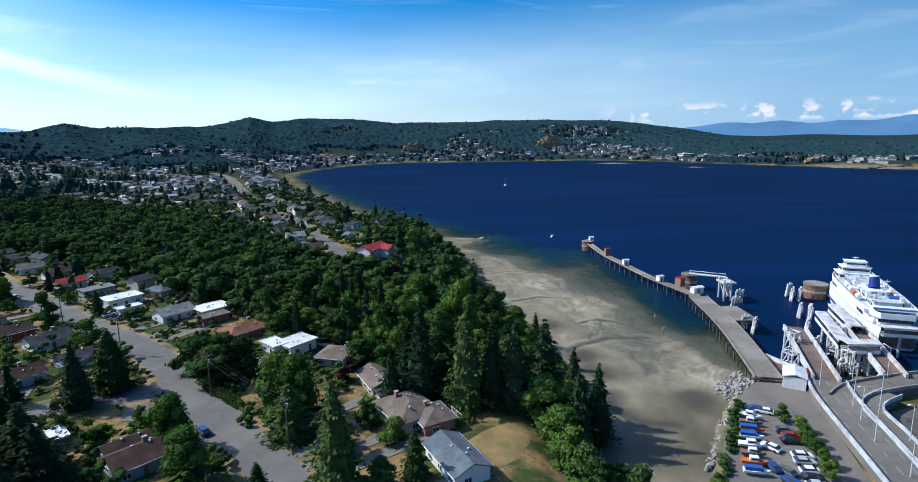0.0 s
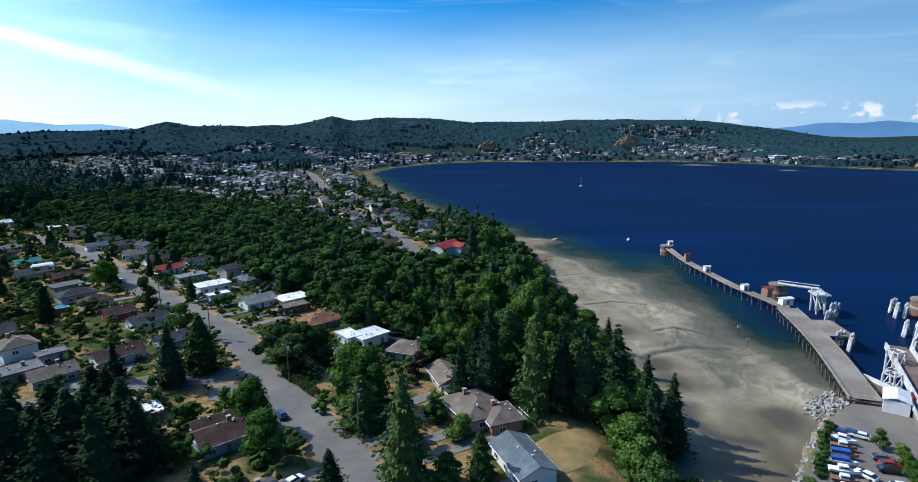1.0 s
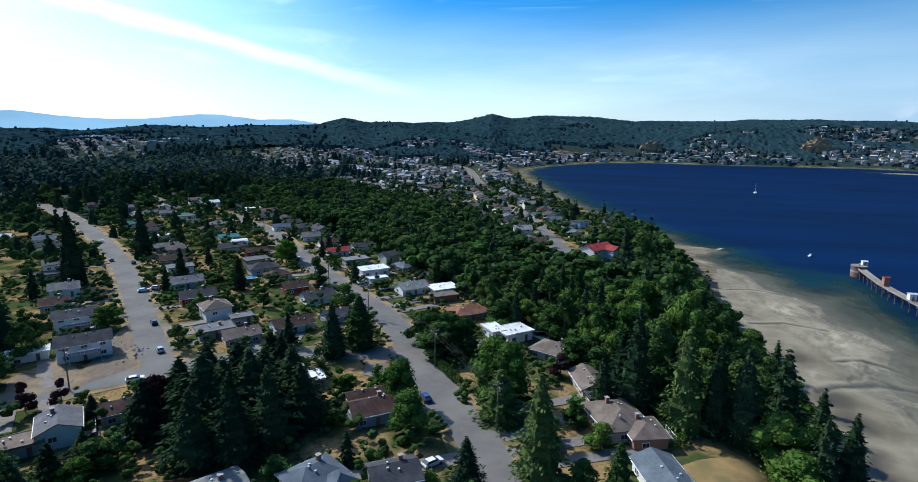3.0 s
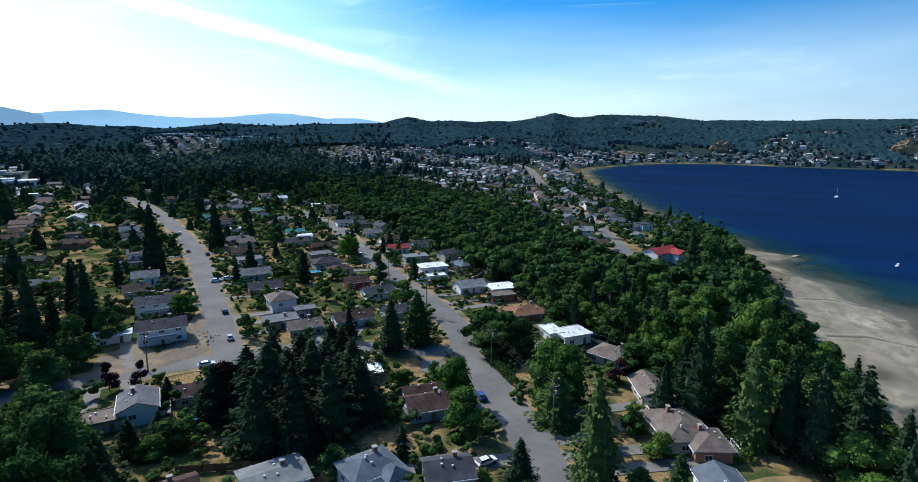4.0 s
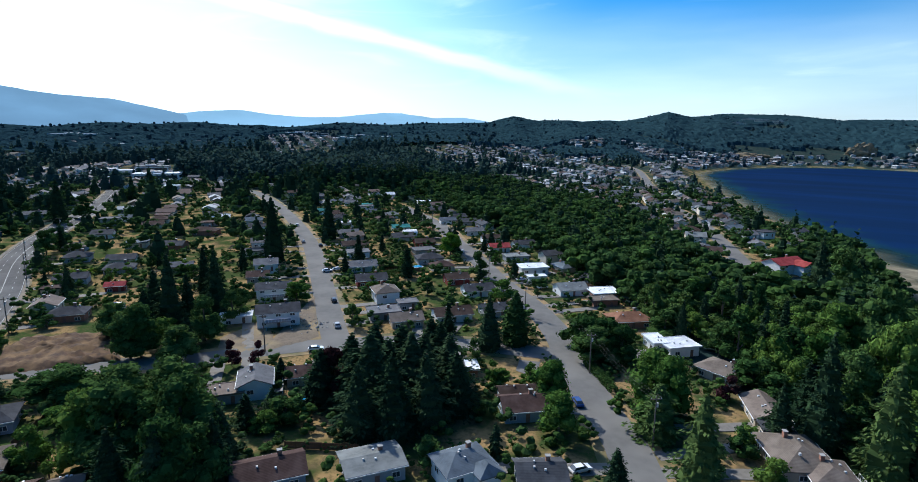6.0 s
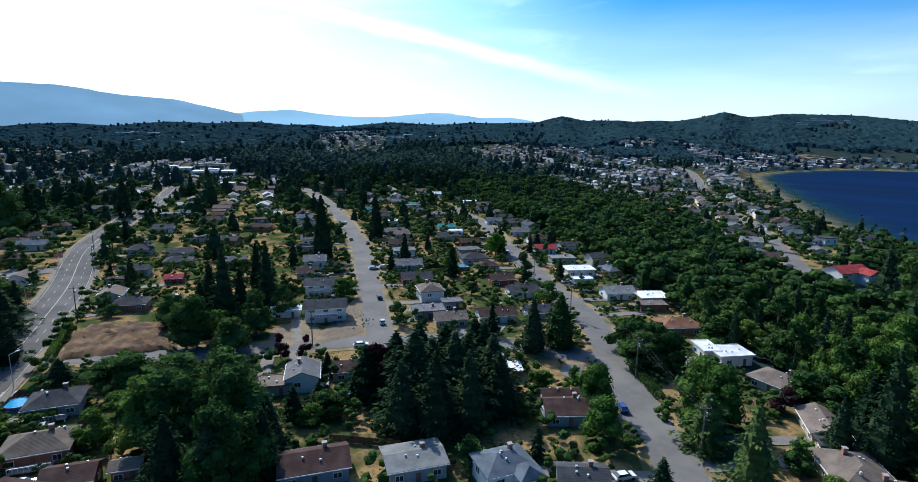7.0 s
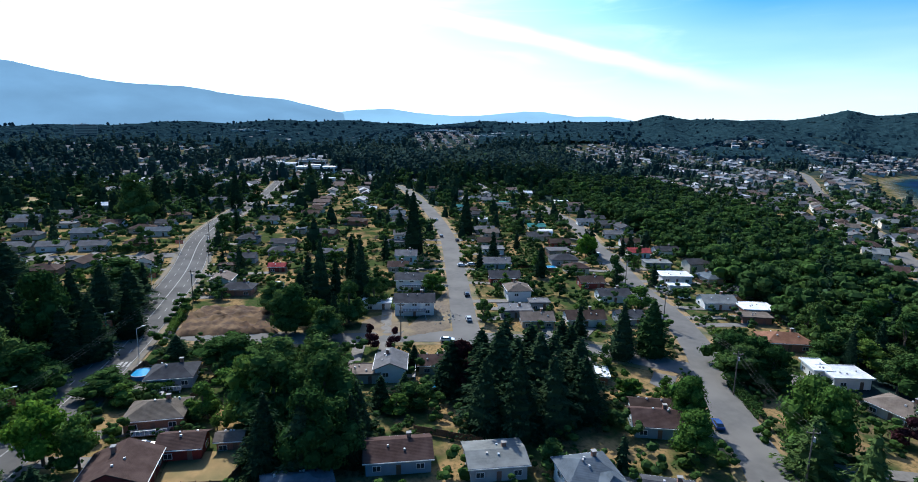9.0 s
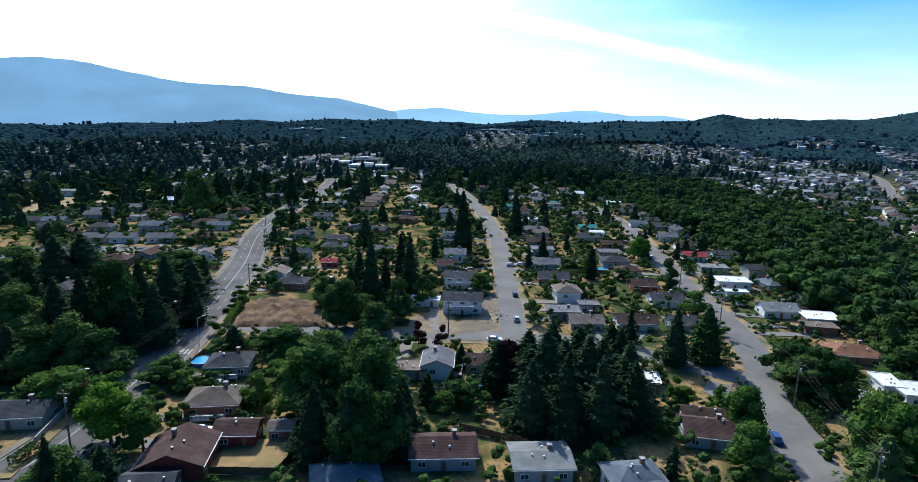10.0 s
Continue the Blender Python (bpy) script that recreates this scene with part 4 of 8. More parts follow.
# ---- trees ----
LEAF = {
    "fir": leaf_material("fir_needles", (0.020, 0.040, 0.021), (0.031, 0.056, 0.025), 0.3, 0.12),
    "cedar": leaf_material("cedar_fronds", (0.050, 0.088, 0.028), (0.068, 0.11, 0.034), 0.25, 0.25),
    "maple": leaf_material("maple_leaves", (0.062, 0.122, 0.024), (0.085, 0.150, 0.032), 0.3, 0.28),
    "alder": leaf_material("alder_leaves", (0.042, 0.082, 0.024), (0.058, 0.106, 0.029), 0.3, 0.2),
    "lime": leaf_material("bright_leaves", (0.10, 0.19, 0.025), (0.14, 0.23, 0.03), 0.2, 0.3),
    "plum": leaf_material("purple_leaves", (0.055, 0.022, 0.024), (0.04, 0.018, 0.02), 0.2, 0.2),
    "gold": leaf_material("golden_leaves", (0.32, 0.30, 0.02), (0.26, 0.28, 0.03), 0.1, 0.3),
}


def leaf_quads(c, axis, size, aspect, rng, face):
    """Small kite-shaped leaf sprays at the points c, lying along 'axis' and facing roughly along 'face'."""
    n = len(c)
    a = axis / (np.linalg.norm(axis, axis=1, keepdims=True) + 1e-9)
    q = face + 0.7 * rng.normal(size=(n, 3))
    b = np.cross(a, q)
    b /= np.linalg.norm(b, axis=1, keepdims=True) + 1e-9
    s = size[:, None]
    v = np.stack([c - a * s * 0.5, c + b * s * aspect * 0.5 + a * s * 0.05, c + a * s * 0.6, c - b * s * aspect * 0.5 + a * s * 0.05], 1)
    v[:, 1] += np.cross(a, b) * s * 0.12
    return v.reshape(-1, 3)


def quads_mesh(name, v, mat):
    f = np.arange(len(v)).reshape(-1, 4)
    return mesh_of(name, v.tolist(), f.tolist(), mat)


def conifer_leaves(n, h, r, rng, leaf, bare=0.08, form=0.85):
    """Drooping boughs in whorls on a tapering stem."""
    z = bare + (1 - bare) * (1 - np.sqrt(rng.random(n)) ** 1.0 * 1.0)
    layers = max(8, int(h * 1.1))
    z = (np.floor(z * layers) + rng.random(n) * 0.55) / layers
    z = np.clip(z, bare, 0.995)
    reach = r * (1 - z) ** form * (0.82 + 0.3 * np.sin(np.floor(z * layers) * 2.4 + 1))
    k = np.floor(rng.random(n) * 9) / 9 * math.tau + np.floor(z * layers) * 1.7
    ang = k + rng.normal(size=n) * 0.16
    rho = reach * (0.25 + 0.75 * rng.random(n) ** 0.6) * (0.75 + 0.35 * np.sin(k * 5 + z * 40))
    c = np.stack([rho * np.cos(ang), rho * np.sin(ang), z * h - rho * 0.30 + 0.25], 1)
    ax = np.stack([np.cos(ang), np.sin(ang), -0.45 + 0 * z], 1) + rng.normal(size=(n, 3)) * 0.35
    return c, ax, leaf * (0.7 + 0.7 * rng.random(n)), np.stack([0.75 * np.cos(ang), 0.75 * np.sin(ang), 0.8 + 0 * z], 1)


def broad_leaves(n, h, r, rng, leaf, lobes=15, low=0.16):
    """Rounded clumps of leaves on spreading limbs, with gaps between the clumps."""
    lc, lr = [], []
    for i in range(lobes):
        u = rng.random()
        ang, rad = i * 2.4 + rng.random(), r * (0.25 + 0.5 * rng.random()) * (1.0 if u < 0.75 else 0.5)
        zc = h * (low + 0.12 + (0.86 - low) * u)
        lc.append((rad * math.cos(ang) * (1.15 - 0.55 * u), rad * math.sin(ang) * (1.15 - 0.55 * u), zc))
        lr.append(r * (0.34 + 0.22 * rng.random()) * (1.08 - 0.35 * u))
    lc, lr = np.array(lc), np.array(lr)
    k = rng.integers(0, lobes, n)
    d = rng.normal(size=(n, 3))
    d /= np.linalg.norm(d, axis=1, keepdims=True)
    d[:, 2] = np.where(d[:, 2] < -0.3, d[:, 2] * 0.4, d[:, 2])
    rad = lr[k] * (0.72 + 0.34 * rng.random(n))
    c = lc[k] + d * rad[:, None] * np.array([1, 1, 0.8])
    ax = np.cross(d, rng.normal(size=(n, 3))) + d * 0.25
    return c, ax, leaf * (0.65 + 0.7 * rng.random(n)), d, lc, lr


def core_quads(c, r, squash=0.85, rng=None, lats=(-42, 12, 55), seg=6):
    """Inner masses that close a crown: one lumpy dome per clump."""
    c, r = np.asarray(c, float), np.asarray(r, float)
    n = len(c)
    rough = np.ones((n, len(lats), seg)) if rng is None else rng.uniform(0.82, 1.12, (n, len(lats), seg))
    lat, lon = np.radians(lats)[None, :, None], (np.arange(seg) * math.tau / seg)[None, None, :]
    k = rough * r[:, None, None]
    g = np.stack([k * np.cos(lat) * np.cos(lon), k * np.cos(lat) * np.sin(lon), k * squash * (np.sin(lat) + 0 * lon)], -1) + c[:, None, None, :]
    top = c + np.stack([0 * r, 0 * r, r * squash], 1)
    out = []
    for i in range(len(lats) - 1):
        for j in range(seg):
            m = (j + 1) % seg
            out.append(np.stack([g[:, i, j], g[:, i, m], g[:, i + 1, m], g[:, i + 1, j]], 1))
    for j in range(0, seg, 2):
        out.append(np.stack([g[:, -1, j], g[:, -1, j + 1], g[:, -1, (j + 2) % seg], top], 1))
    return np.concatenate(out).reshape(-1, 3)


def trunk_mesh(h, r, limbs=(), top=1.0):
    bm = bmesh.new()
    add_tube(bm, (0, 0, -0.6), (0, 0, h * 0.35), r, r * 0.8, 8)
    add_tube(bm, (0, 0, h * 0.35), (0.1, 0.05, h * top), r * 0.8, r * 0.15, 7)
    for q in limbs:
        add_tube(bm, (0, 0, h * 0.22 + q[2] * 0.2), (q[0] * 0.8, q[1] * 0.8, q[2]), r * 0.42, r * 0.1, 5)
    me = bpy.data.meshes.new("trunk")
    bm.to_mesh(me)
    bm.free()
    me.materials.append(M["bark"])
    return me


TREE = {}


def tree_kind(key, shape, mat, h, r, n, leaf, seed, words, aspect=0.7, **k):
    """Prepare a tree of nominal height h and crown radius r; plant() copies it."""
    rng = np.random.default_rng(seed)
    if shape == "conifer":
        c, ax, s, fc = conifer_leaves(n, h, r, rng, leaf, **k)
        limbs = ()
        _z = np.linspace(0.1, 0.92, 10)
        core = core_quads(np.stack([0 * _z, 0 * _z, _z * h - 0.2], 1), r * 0.6 * (1 - _z) ** k.get("form", 0.85) + 0.1, 1.5, rng, (-30, 20, 60))
    else:
        c, ax, s, fc, lc, lr = broad_leaves(n, h, r, rng, leaf, **k)
        limbs = lc[:7]
        core = core_quads(lc, lr * 0.74, 0.82, rng)
    crown = quads_mesh("crown", np.concatenate([leaf_quads(c, ax, s, aspect, rng, fc), core]), LEAF[mat])
    trunk = trunk_mesh(h, 0.018 * h + 0.08, limbs, 0.95 if shape == "conifer" else 0.7)
    TREE[key] = (shape, crown, trunk, h, r, words, [None])


for i in range(4):
    tree_kind(f"fir{i}", "conifer", "fir", 20, 5.2, 4000, 0.58, 10 + i, "tall dark green fir tree with drooping boughs", 0.5)
    tree_kind(f"fir_far{i}", "conifer", "fir", 20, 5.8, 560, 2.2, 20 + i, "dark green fir tree among houses", 0.55)
for i in range(3):
    tree_kind(f"cedar{i}", "conifer", "cedar", 17, 4.6, 3600, 0.60, 30 + i, "dense green cedar tree with feathery boughs", 0.55, form=0.7, bare=0.02)
for i in range(4):
    tree_kind(f"maple{i}", "broad", "maple", 11, 5.0, 1500, 0.64, 40 + i, "broad bright green maple tree in full leaf", 0.75, low=0.06)
    tree_kind(f"alder{i}", "broad", "alder", 13, 4.8, 1500, 0.70, 50 + i, "broadleaf tree with a lumpy dark green crown", 0.75, lobes=18, low=0.05)
    tree_kind(f"wood{i}", "broad", "alder", 13, 4.6, 420, 0.95, 60 + i, "dark green broadleaf tree of the ravine wood", 0.8, lobes=14, low=0.0)
    tree_kind(f"wood_bright{i}", "broad", "maple", 12, 4.8, 420, 0.95, 70 + i, "bright green broadleaf tree of the ravine wood", 0.8, lobes=14, low=0.0)
for i in range(3):
    tree_kind(f"big{i}", "broad", "alder", 17, 7.0, 3300, 0.64, 110 + i, "large broadleaf tree with a deep green crown", 0.75, lobes=28, low=0.08)
    tree_kind(f"bigmaple{i}", "broad", "maple", 14, 7.0, 3300, 0.62, 115 + i, "large bright green maple in full leaf", 0.75, lobes=26, low=0.08)
tree_kind("lime0", "broad", "lime", 9, 4.2, 3200, 0.5, 80, "yellow-green broadleaf tree in full leaf", 0.75)
tree_kind("plum0", "broad", "plum", 9, 4.0, 2600, 0.55, 81, "small plum tree with dark purple leaves", 0.75, low=0.03)
tree_kind("gold0", "conifer", "gold", 7, 2.2, 900, 0.6, 82, "small golden yellow cypress tree", 0.6, bare=0.02)
for i in range(3):
    tree_kind(f"shrub{i}", "broad", "alder", 3, 2.0, 420, 0.27, 90 + i, "rounded dark green garden shrub", 0.8, lobes=7, low=0.02)
    tree_kind(f"shrub_bright{i}", "broad", "maple", 3, 1.9, 420, 0.27, 95 + i, "rounded bright green garden shrub", 0.8, lobes=6, low=0.02)


def plant(key, x, y, h, r=None, turn=None, z=None, keep=True):
    """Stand a tree of that kind at x, y, h metres high and r metres in crown radius."""
    shape, crown, trunk, h0, r0, words, first = TREE[key]
    s = h / h0
    sr = (r / r0) if r else s
    if shape == "conifer" and "gold" not in key:
        sr = max(sr, 0.29 * h / r0)
    turn = (x * 37.7 + y * 17.3) % 360 if turn is None else turn
    m = pose(x, y, gz(x, y) if z is None else z, 0, 0, turn) @ Matrix.Diagonal((sr, sr, s, 1))
    if keep:
        claim(x, y, sr * r0 * 0.4)
    if first[0] is None:
        name = "shrub" if "shrub" in key else ("conifer_tree" if shape == "conifer" else "broadleaf_tree")
        e = thing(name, 0, 0, 0, 0, words, "shrub" if "shrub" in key else "tree", "garden shrubs" if "shrub" in key else "trees of the suburb")
        part("trunk", trunk, None, e)
        part("crown", crown, None, e)
        e.matrix_basis = m
        first[0] = e
        return e
    f = first[0]
    made = copy_thing(f, Matrix())
    made.matrix_basis = m
    return made

# ---- what stands where ----
# houses on the seaward side of the shore street
house(-167.7, 236.3, 52, 10.2, 7.4, 2.7, 'gable', 'red', 'white', detail=1)
house(-149.0, 224.7, 52, 11.2, 7.4, 2.7, 'flat', 'pale', 'grey', detail=1)
house(-130.6, 210.5, 52, 12.1, 8.4, 3.1, 'flat', 'white', 'white', chimney=False)
house(-121.7, 199.7, 52, 7.4, 3.7, 2.3, 'flat', 'white', 'white', chimney=False, name='garage')
house(-102.2, 193.4, 52, 11.2, 8.4, 2.7, 'gable', 'pale', 'white')
house(-90.0, 197.4, 48, 10.2, 8.4, 2.7, 'flat', 'white', 'brick', chimney=False)
house(-86.1, 189.0, 48, 9.3, 5.6, 2.3, 'flat', 'taupe', 'brick', chimney=False)
house(-70.0, 174.5, 48, 13.0, 8.4, 2.7, 'hip', 'rust', 'brick')
house(-49.4, 161.5, 52, 9.3, 7.4, 2.9, 'flat', 'white', 'white', chimney=False)
house(-55.5, 160.3, 137, 7.4, 4.2, 2.9, 'flat', 'white', 'white', chimney=False, name='carport')
house(-34.1, 152.5, -15, 11.2, 8.8, 2.7, 'hip', 'taupe', 'beige')
house(-21.0, 135.7, 118, 11.2, 7.0, 2.7, 'gable', 'taupe', 'beige', chimney=False)
house(-18.0, 129.5, 118, 7.4, 5.6, 2.5, 'flat', 'dark', 'beige', chimney=False, name='garage')
house(-12.3, 119.4, 125, 13.0, 10.2, 2.9, 'hip', 'taupe', 'beige')
house(-6.3, 116.3, 118, 8.4, 7.4, 2.7, 'hip', 'taupe', 'brick', deck=True)
house(-0.8, 99.6, 118, 13.0, 7.4, 2.9, 'gable', 'blue', 'white', chimney=False)
house(-204.9, 263.3, 52, 10.2, 7.4, 2.7, 'gable', 'grey', 'white', detail=1)
house(-184.8, 252.3, 52, 10.2, 7.4, 2.7, 'gable', 'brown', 'white', detail=1)
house(-241.4, 280.7, 52, 10.2, 7.4, 2.7, 'gable', 'blue', 'white', detail=1)
house(-280.0, 311.1, 52, 9.3, 7.4, 2.7, 'gable', 'dark', 'white', detail=1)
house(-316.4, 337.4, 52, 10.2, 5.6, 2.7, 'flat', 'white', 'white', detail=1)

# houses between the two streets
house(-144.7, 173.8, 57, 9.3, 7.4, 2.7, 'gable', 'brown', 'red')
house(-128.3, 167.1, 57, 11.2, 7.9, 2.7, 'gable', 'dark', 'white')
house(-117.2, 138.6, 57, 12.1, 7.9, 2.7, 'gable', 'brown', 'white')
house(-109.7, 152.0, 57, 8.4, 7.4, 2.5, 'gable', 'dark', 'grey', chimney=False)
house(-149.0, 137.8, 150, 9.3, 8.4, 4.3, 'hip', 'taupe', 'white')
house(-168.5, 148.1, 57, 12.1, 8.4, 2.9, 'gable', 'dark', 'red')
house(-188.9, 161.1, 57, 12.1, 8.4, 2.7, 'gable', 'grey', 'grey')
house(-210.9, 177.3, 57, 10.2, 7.9, 2.7, 'flat', 'grey', 'white', detail=1)
house(-226.0, 187.3, 57, 12.1, 7.4, 2.7, 'gable', 'brown', 'beige', detail=1)
house(-253.4, 206.0, 57, 11.2, 7.4, 2.7, 'gable', 'grey', 'grey', detail=1)
house(-278.2, 224.9, 57, 8.4, 5.6, 3.1, 'flat', 'white', 'white', detail=1)
house(-299.1, 236.4, 57, 10.2, 7.4, 2.7, 'gable', 'dark', 'grey', detail=1)
house(-177.0, 192.2, 57, 12.1, 8.4, 2.9, 'hip', 'dark', 'grey', detail=1)
house(-204.1, 217.6, 57, 10.2, 7.4, 2.7, 'gable', 'brown', 'red', detail=1)
house(-244.9, 240.1, 57, 10.2, 6.5, 2.7, 'gable', 'teal', 'white', detail=1)
house(-285.4, 269.2, 57, 11.2, 7.4, 2.7, 'gable', 'pale', 'white', detail=1)
house(-135.8, 124.6, 57, 10.2, 7.4, 2.5, 'flat', 'grey', 'grey')
house(-125.2, 124.6, 57, 10.2, 7.4, 2.5, 'gable', 'taupe', 'beige')
house(-136.9, 137.2, 57, 6.5, 4.7, 2.3, 'flat', 'grey', 'grey', name='garage', chimney=False)
house(-330.2, 244.4, 57, 10.2, 6.5, 2.7, 'gable', 'teal', 'white', detail=1)
house(-400.7, 292.8, 57, 11.2, 7.4, 2.7, 'gable', 'grey', 'grey', detail=1)
house(-364.6, 284.5, 57, 11.2, 7.4, 2.7, 'gable', 'blue', 'grey', detail=1)
house(-351.9, 289.6, 57, 10.2, 7.4, 2.7, 'gable', 'grey', 'white', detail=1)
house(-329.3, 288.6, 57, 9.3, 6.5, 2.7, 'gable', 'teal', 'white', detail=1)
house(-367.8, 345.4, 57, 11.2, 7.4, 2.9, 'gable', 'white', 'white', detail=1)
house(-405.6, 401.4, 57, 9.3, 7.4, 2.7, 'gable', 'grey', 'grey', detail=1)
house(-474.1, 357.4, 57, 13.0, 7.4, 2.7, 'gable', 'dark', 'cream', detail=1)
house(-431.4, 291.7, 57, 11.2, 7.4, 2.7, 'gable', 'brown', 'grey', detail=1)
house(-493.9, 311.6, 57, 10.2, 7.4, 2.7, 'gable', 'grey', 'white', detail=1)
house(-432.2, 369.7, 57, 11.2, 7.4, 2.7, 'gable', 'dark', 'grey', detail=1)

# houses west of the middle street
house(-180.4, 111.1, 57, 12.1, 7.9, 4.7, 'gable', 'dark', 'white', deck=True)
house(-156.3, 97.3, 57, 13.0, 8.4, 4.9, 'gable', 'dark', 'white', chimney=True, deck=True)
house(-167.6, 88.9, 57, 9.3, 4.7, 2.3, 'flat', 'white', 'white', name='carport', chimney=False)
house(-206.3, 120.2, 57, 8.4, 7.4, 2.7, 'gable', 'brown', 'grey')
house(-216.6, 130.3, 57, 9.3, 7.9, 4.3, 'gable', 'grey', 'white')
house(-258.6, 153.3, 57, 8.8, 7.9, 4.3, 'gable', 'grey', 'white', detail=1)
house(-307.3, 180.5, 57, 9.3, 7.4, 2.7, 'gable', 'dark', 'white', detail=1)
house(-327.9, 190.6, 57, 10.2, 7.4, 2.7, 'gable', 'blue', 'white', detail=1)
house(-315.8, 152.2, 40, 14.9, 8.4, 2.7, 'hip', 'brown', 'brick', detail=1)
house(-291.1, 122.1, 40, 14.9, 7.4, 2.7, 'gable', 'dark', 'brick', detail=1)
house(-353.7, 182.6, 57, 10.2, 6.5, 2.7, 'gable', 'white', 'white', detail=1)
house(-244.6, 105.9, 57, 10.2, 6.5, 2.7, 'gable', 'grey', 'beige', detail=1)
house(-233.5, 76.4, 57, 6.5, 4.7, 2.3, 'gable', 'red', 'red', chimney=False, name='garden_shed')
house(-255.1, 68.3, 60, 11.2, 7.0, 2.9, 'gable', 'dark', 'grey', detail=1)
house(-219.9, 50.8, 150, 8.4, 7.4, 4.0, 'gable', 'taupe', 'cream')
house(-209.4, 53.6, 57, 11.2, 7.4, 2.7, 'hip', 'dark', 'brick')
house(-243.5, 59.7, 57, 8.4, 4.7, 2.7, 'flat', 'brown', 'beige')
house(-295.5, 82.6, 60, 10.2, 8.4, 2.7, 'hip', 'dark', 'grey', detail=1)
house(-318.9, 88.7, 60, 9.3, 7.4, 2.7, 'hip', 'taupe', 'grey', detail=1)
house(-344.8, 109.6, 57, 10.2, 8.4, 2.7, 'gable', 'dark', 'white', detail=1)
house(-390.9, 139.7, 57, 10.2, 8.4, 2.9, 'gable', 'blue', 'white', detail=1)
house(-450.0, 177.1, 57, 13.0, 8.4, 2.7, 'gable', 'blue', 'white', detail=1)
house(-545.2, 235.4, 60, 13.0, 8.4, 4.0, 'flat', 'white', 'white', chimney=False, detail=1)
house(-655.6, 282.7, 60, 13.0, 8.4, 3.6, 'flat', 'white', 'white', chimney=False, detail=1)

# houses south of the cross street
house(-144.8, 20.4, 66, 10.2, 8.4, 2.9, 'hip', 'dark', 'blue', deck=True)
house(-126.2, 14.2, 66, 11.2, 8.4, 2.9, 'hip', 'taupe', 'brick', deck=True)
house(-110.9, 16.2, 62, 7.9, 6.0, 2.7, 'gable', 'brown', 'red', chimney=False, name='garage')
house(-108.2, 24.3, 62, 4.7, 3.3, 2.2, 'gable', 'taupe', 'brick', chimney=False, name='garden_shed')
house(-106.8, 5.1, 156, 10.5, 11.0, 3.1, 'gable', 'brown', 'red')
house(-84.7, 29.3, 75, 11.2, 9.3, 2.9, 'hip', 'blue', 'blue', chimney=False)
house(-72.7, 63.0, 62, 10.6, 8.2, 3.1, 'gable', 'pale', 'grey', rise=0.75)
house(-58.7, 72.7, 66, 9.3, 7.4, 4.3, 'hip', 'blue', 'white', wing=2.5, deck=True)
house(-63.6, 100.8, 48, 10.2, 7.9, 2.9, 'gable', 'brown', 'blue')
house(-68.4, 105.2, 48, 8.4, 4.7, 2.7, 'gable', 'brown', 'blue', chimney=False)
house(-118.4, 66.5, 147, 9.3, 7.4, 3.8, 'gable', 'grey', 'white', deck=True)
house(-120.3, 59.4, 57, 8.4, 5.6, 2.5, 'flat', 'taupe', 'grey', chimney=False, name='garage')
house(-114.0, 79.5, 57, 12.1, 6.5, 2.7, 'gable', 'brown', 'beige')
house(-85.7, 109.8, 137, 5.6, 2.4, 2.2, 'flat', 'white', 'brick', chimney=False, name='carport')
house(-47.0, 80.9, 42, 8.4, 7.4, 2.9, 'gable', 'dark', 'grey')
house(-84.6, 48.8, 62, 12.1, 7.8, 3.1, 'gable', 'brown', 'blue')
house(-139.6, -22.3, 66, 13.0, 7.4, 2.9, 'gable', 'dark', 'beige')
house(-100.3, -0.1, 66, 8.4, 6.5, 2.3, 'gable', 'dark', 'brick', chimney=False)

# houses across the main road
house(-310.7, 34.4, 66, 12.1, 7.9, 2.9, 'hip', 'brown', 'brick', detail=1)
house(-315.7, 16.0, 66, 12.1, 7.9, 2.9, 'gable', 'grey', 'white', detail=1)
house(-322.9, 0.1, 66, 12.1, 7.9, 2.9, 'gable', 'grey', 'white', detail=1)
house(-328.8, -12.9, 66, 12.1, 7.9, 2.9, 'gable', 'grey', 'beige', detail=1)
house(-351.6, -26.2, 66, 12.1, 7.9, 2.9, 'hip', 'brown', 'brick', detail=1)
house(-394.2, -38.4, 66, 12.1, 7.9, 2.9, 'gable', 'dark', 'grey', detail=1)
house(-406.3, -13.1, 66, 12.1, 7.9, 2.9, 'gable', 'grey', 'grey', detail=1)
house(-391.6, -32.7, 66, 12.1, 7.9, 2.9, 'gable', 'blue', 'grey', detail=1)
house(-288.6, -28.8, 66, 12.1, 7.9, 2.9, 'gable', 'grey', 'white', detail=1)
house(-282.2, -20.3, 66, 12.1, 7.9, 2.9, 'gable', 'grey', 'white', detail=1)
house(-274.7, -4.4, 66, 12.1, 7.9, 2.9, 'hip', 'brown', 'brick', detail=1)
house(-429.0, 9.6, 66, 12.1, 7.9, 2.9, 'gable', 'grey', 'beige', detail=1)
house(-457.4, 33.0, 66, 12.1, 7.9, 2.9, 'gable', 'white', 'beige', detail=1)
house(-510.6, 57.0, 66, 12.1, 7.9, 2.9, 'gable', 'blue', 'blue', detail=1)
house(-388.1, 67.1, 66, 12.1, 7.9, 2.9, 'hip', 'brown', 'grey', detail=1)
house(-337.8, 47.0, 66, 12.1, 7.9, 2.9, 'gable', 'blue', 'white', detail=1)
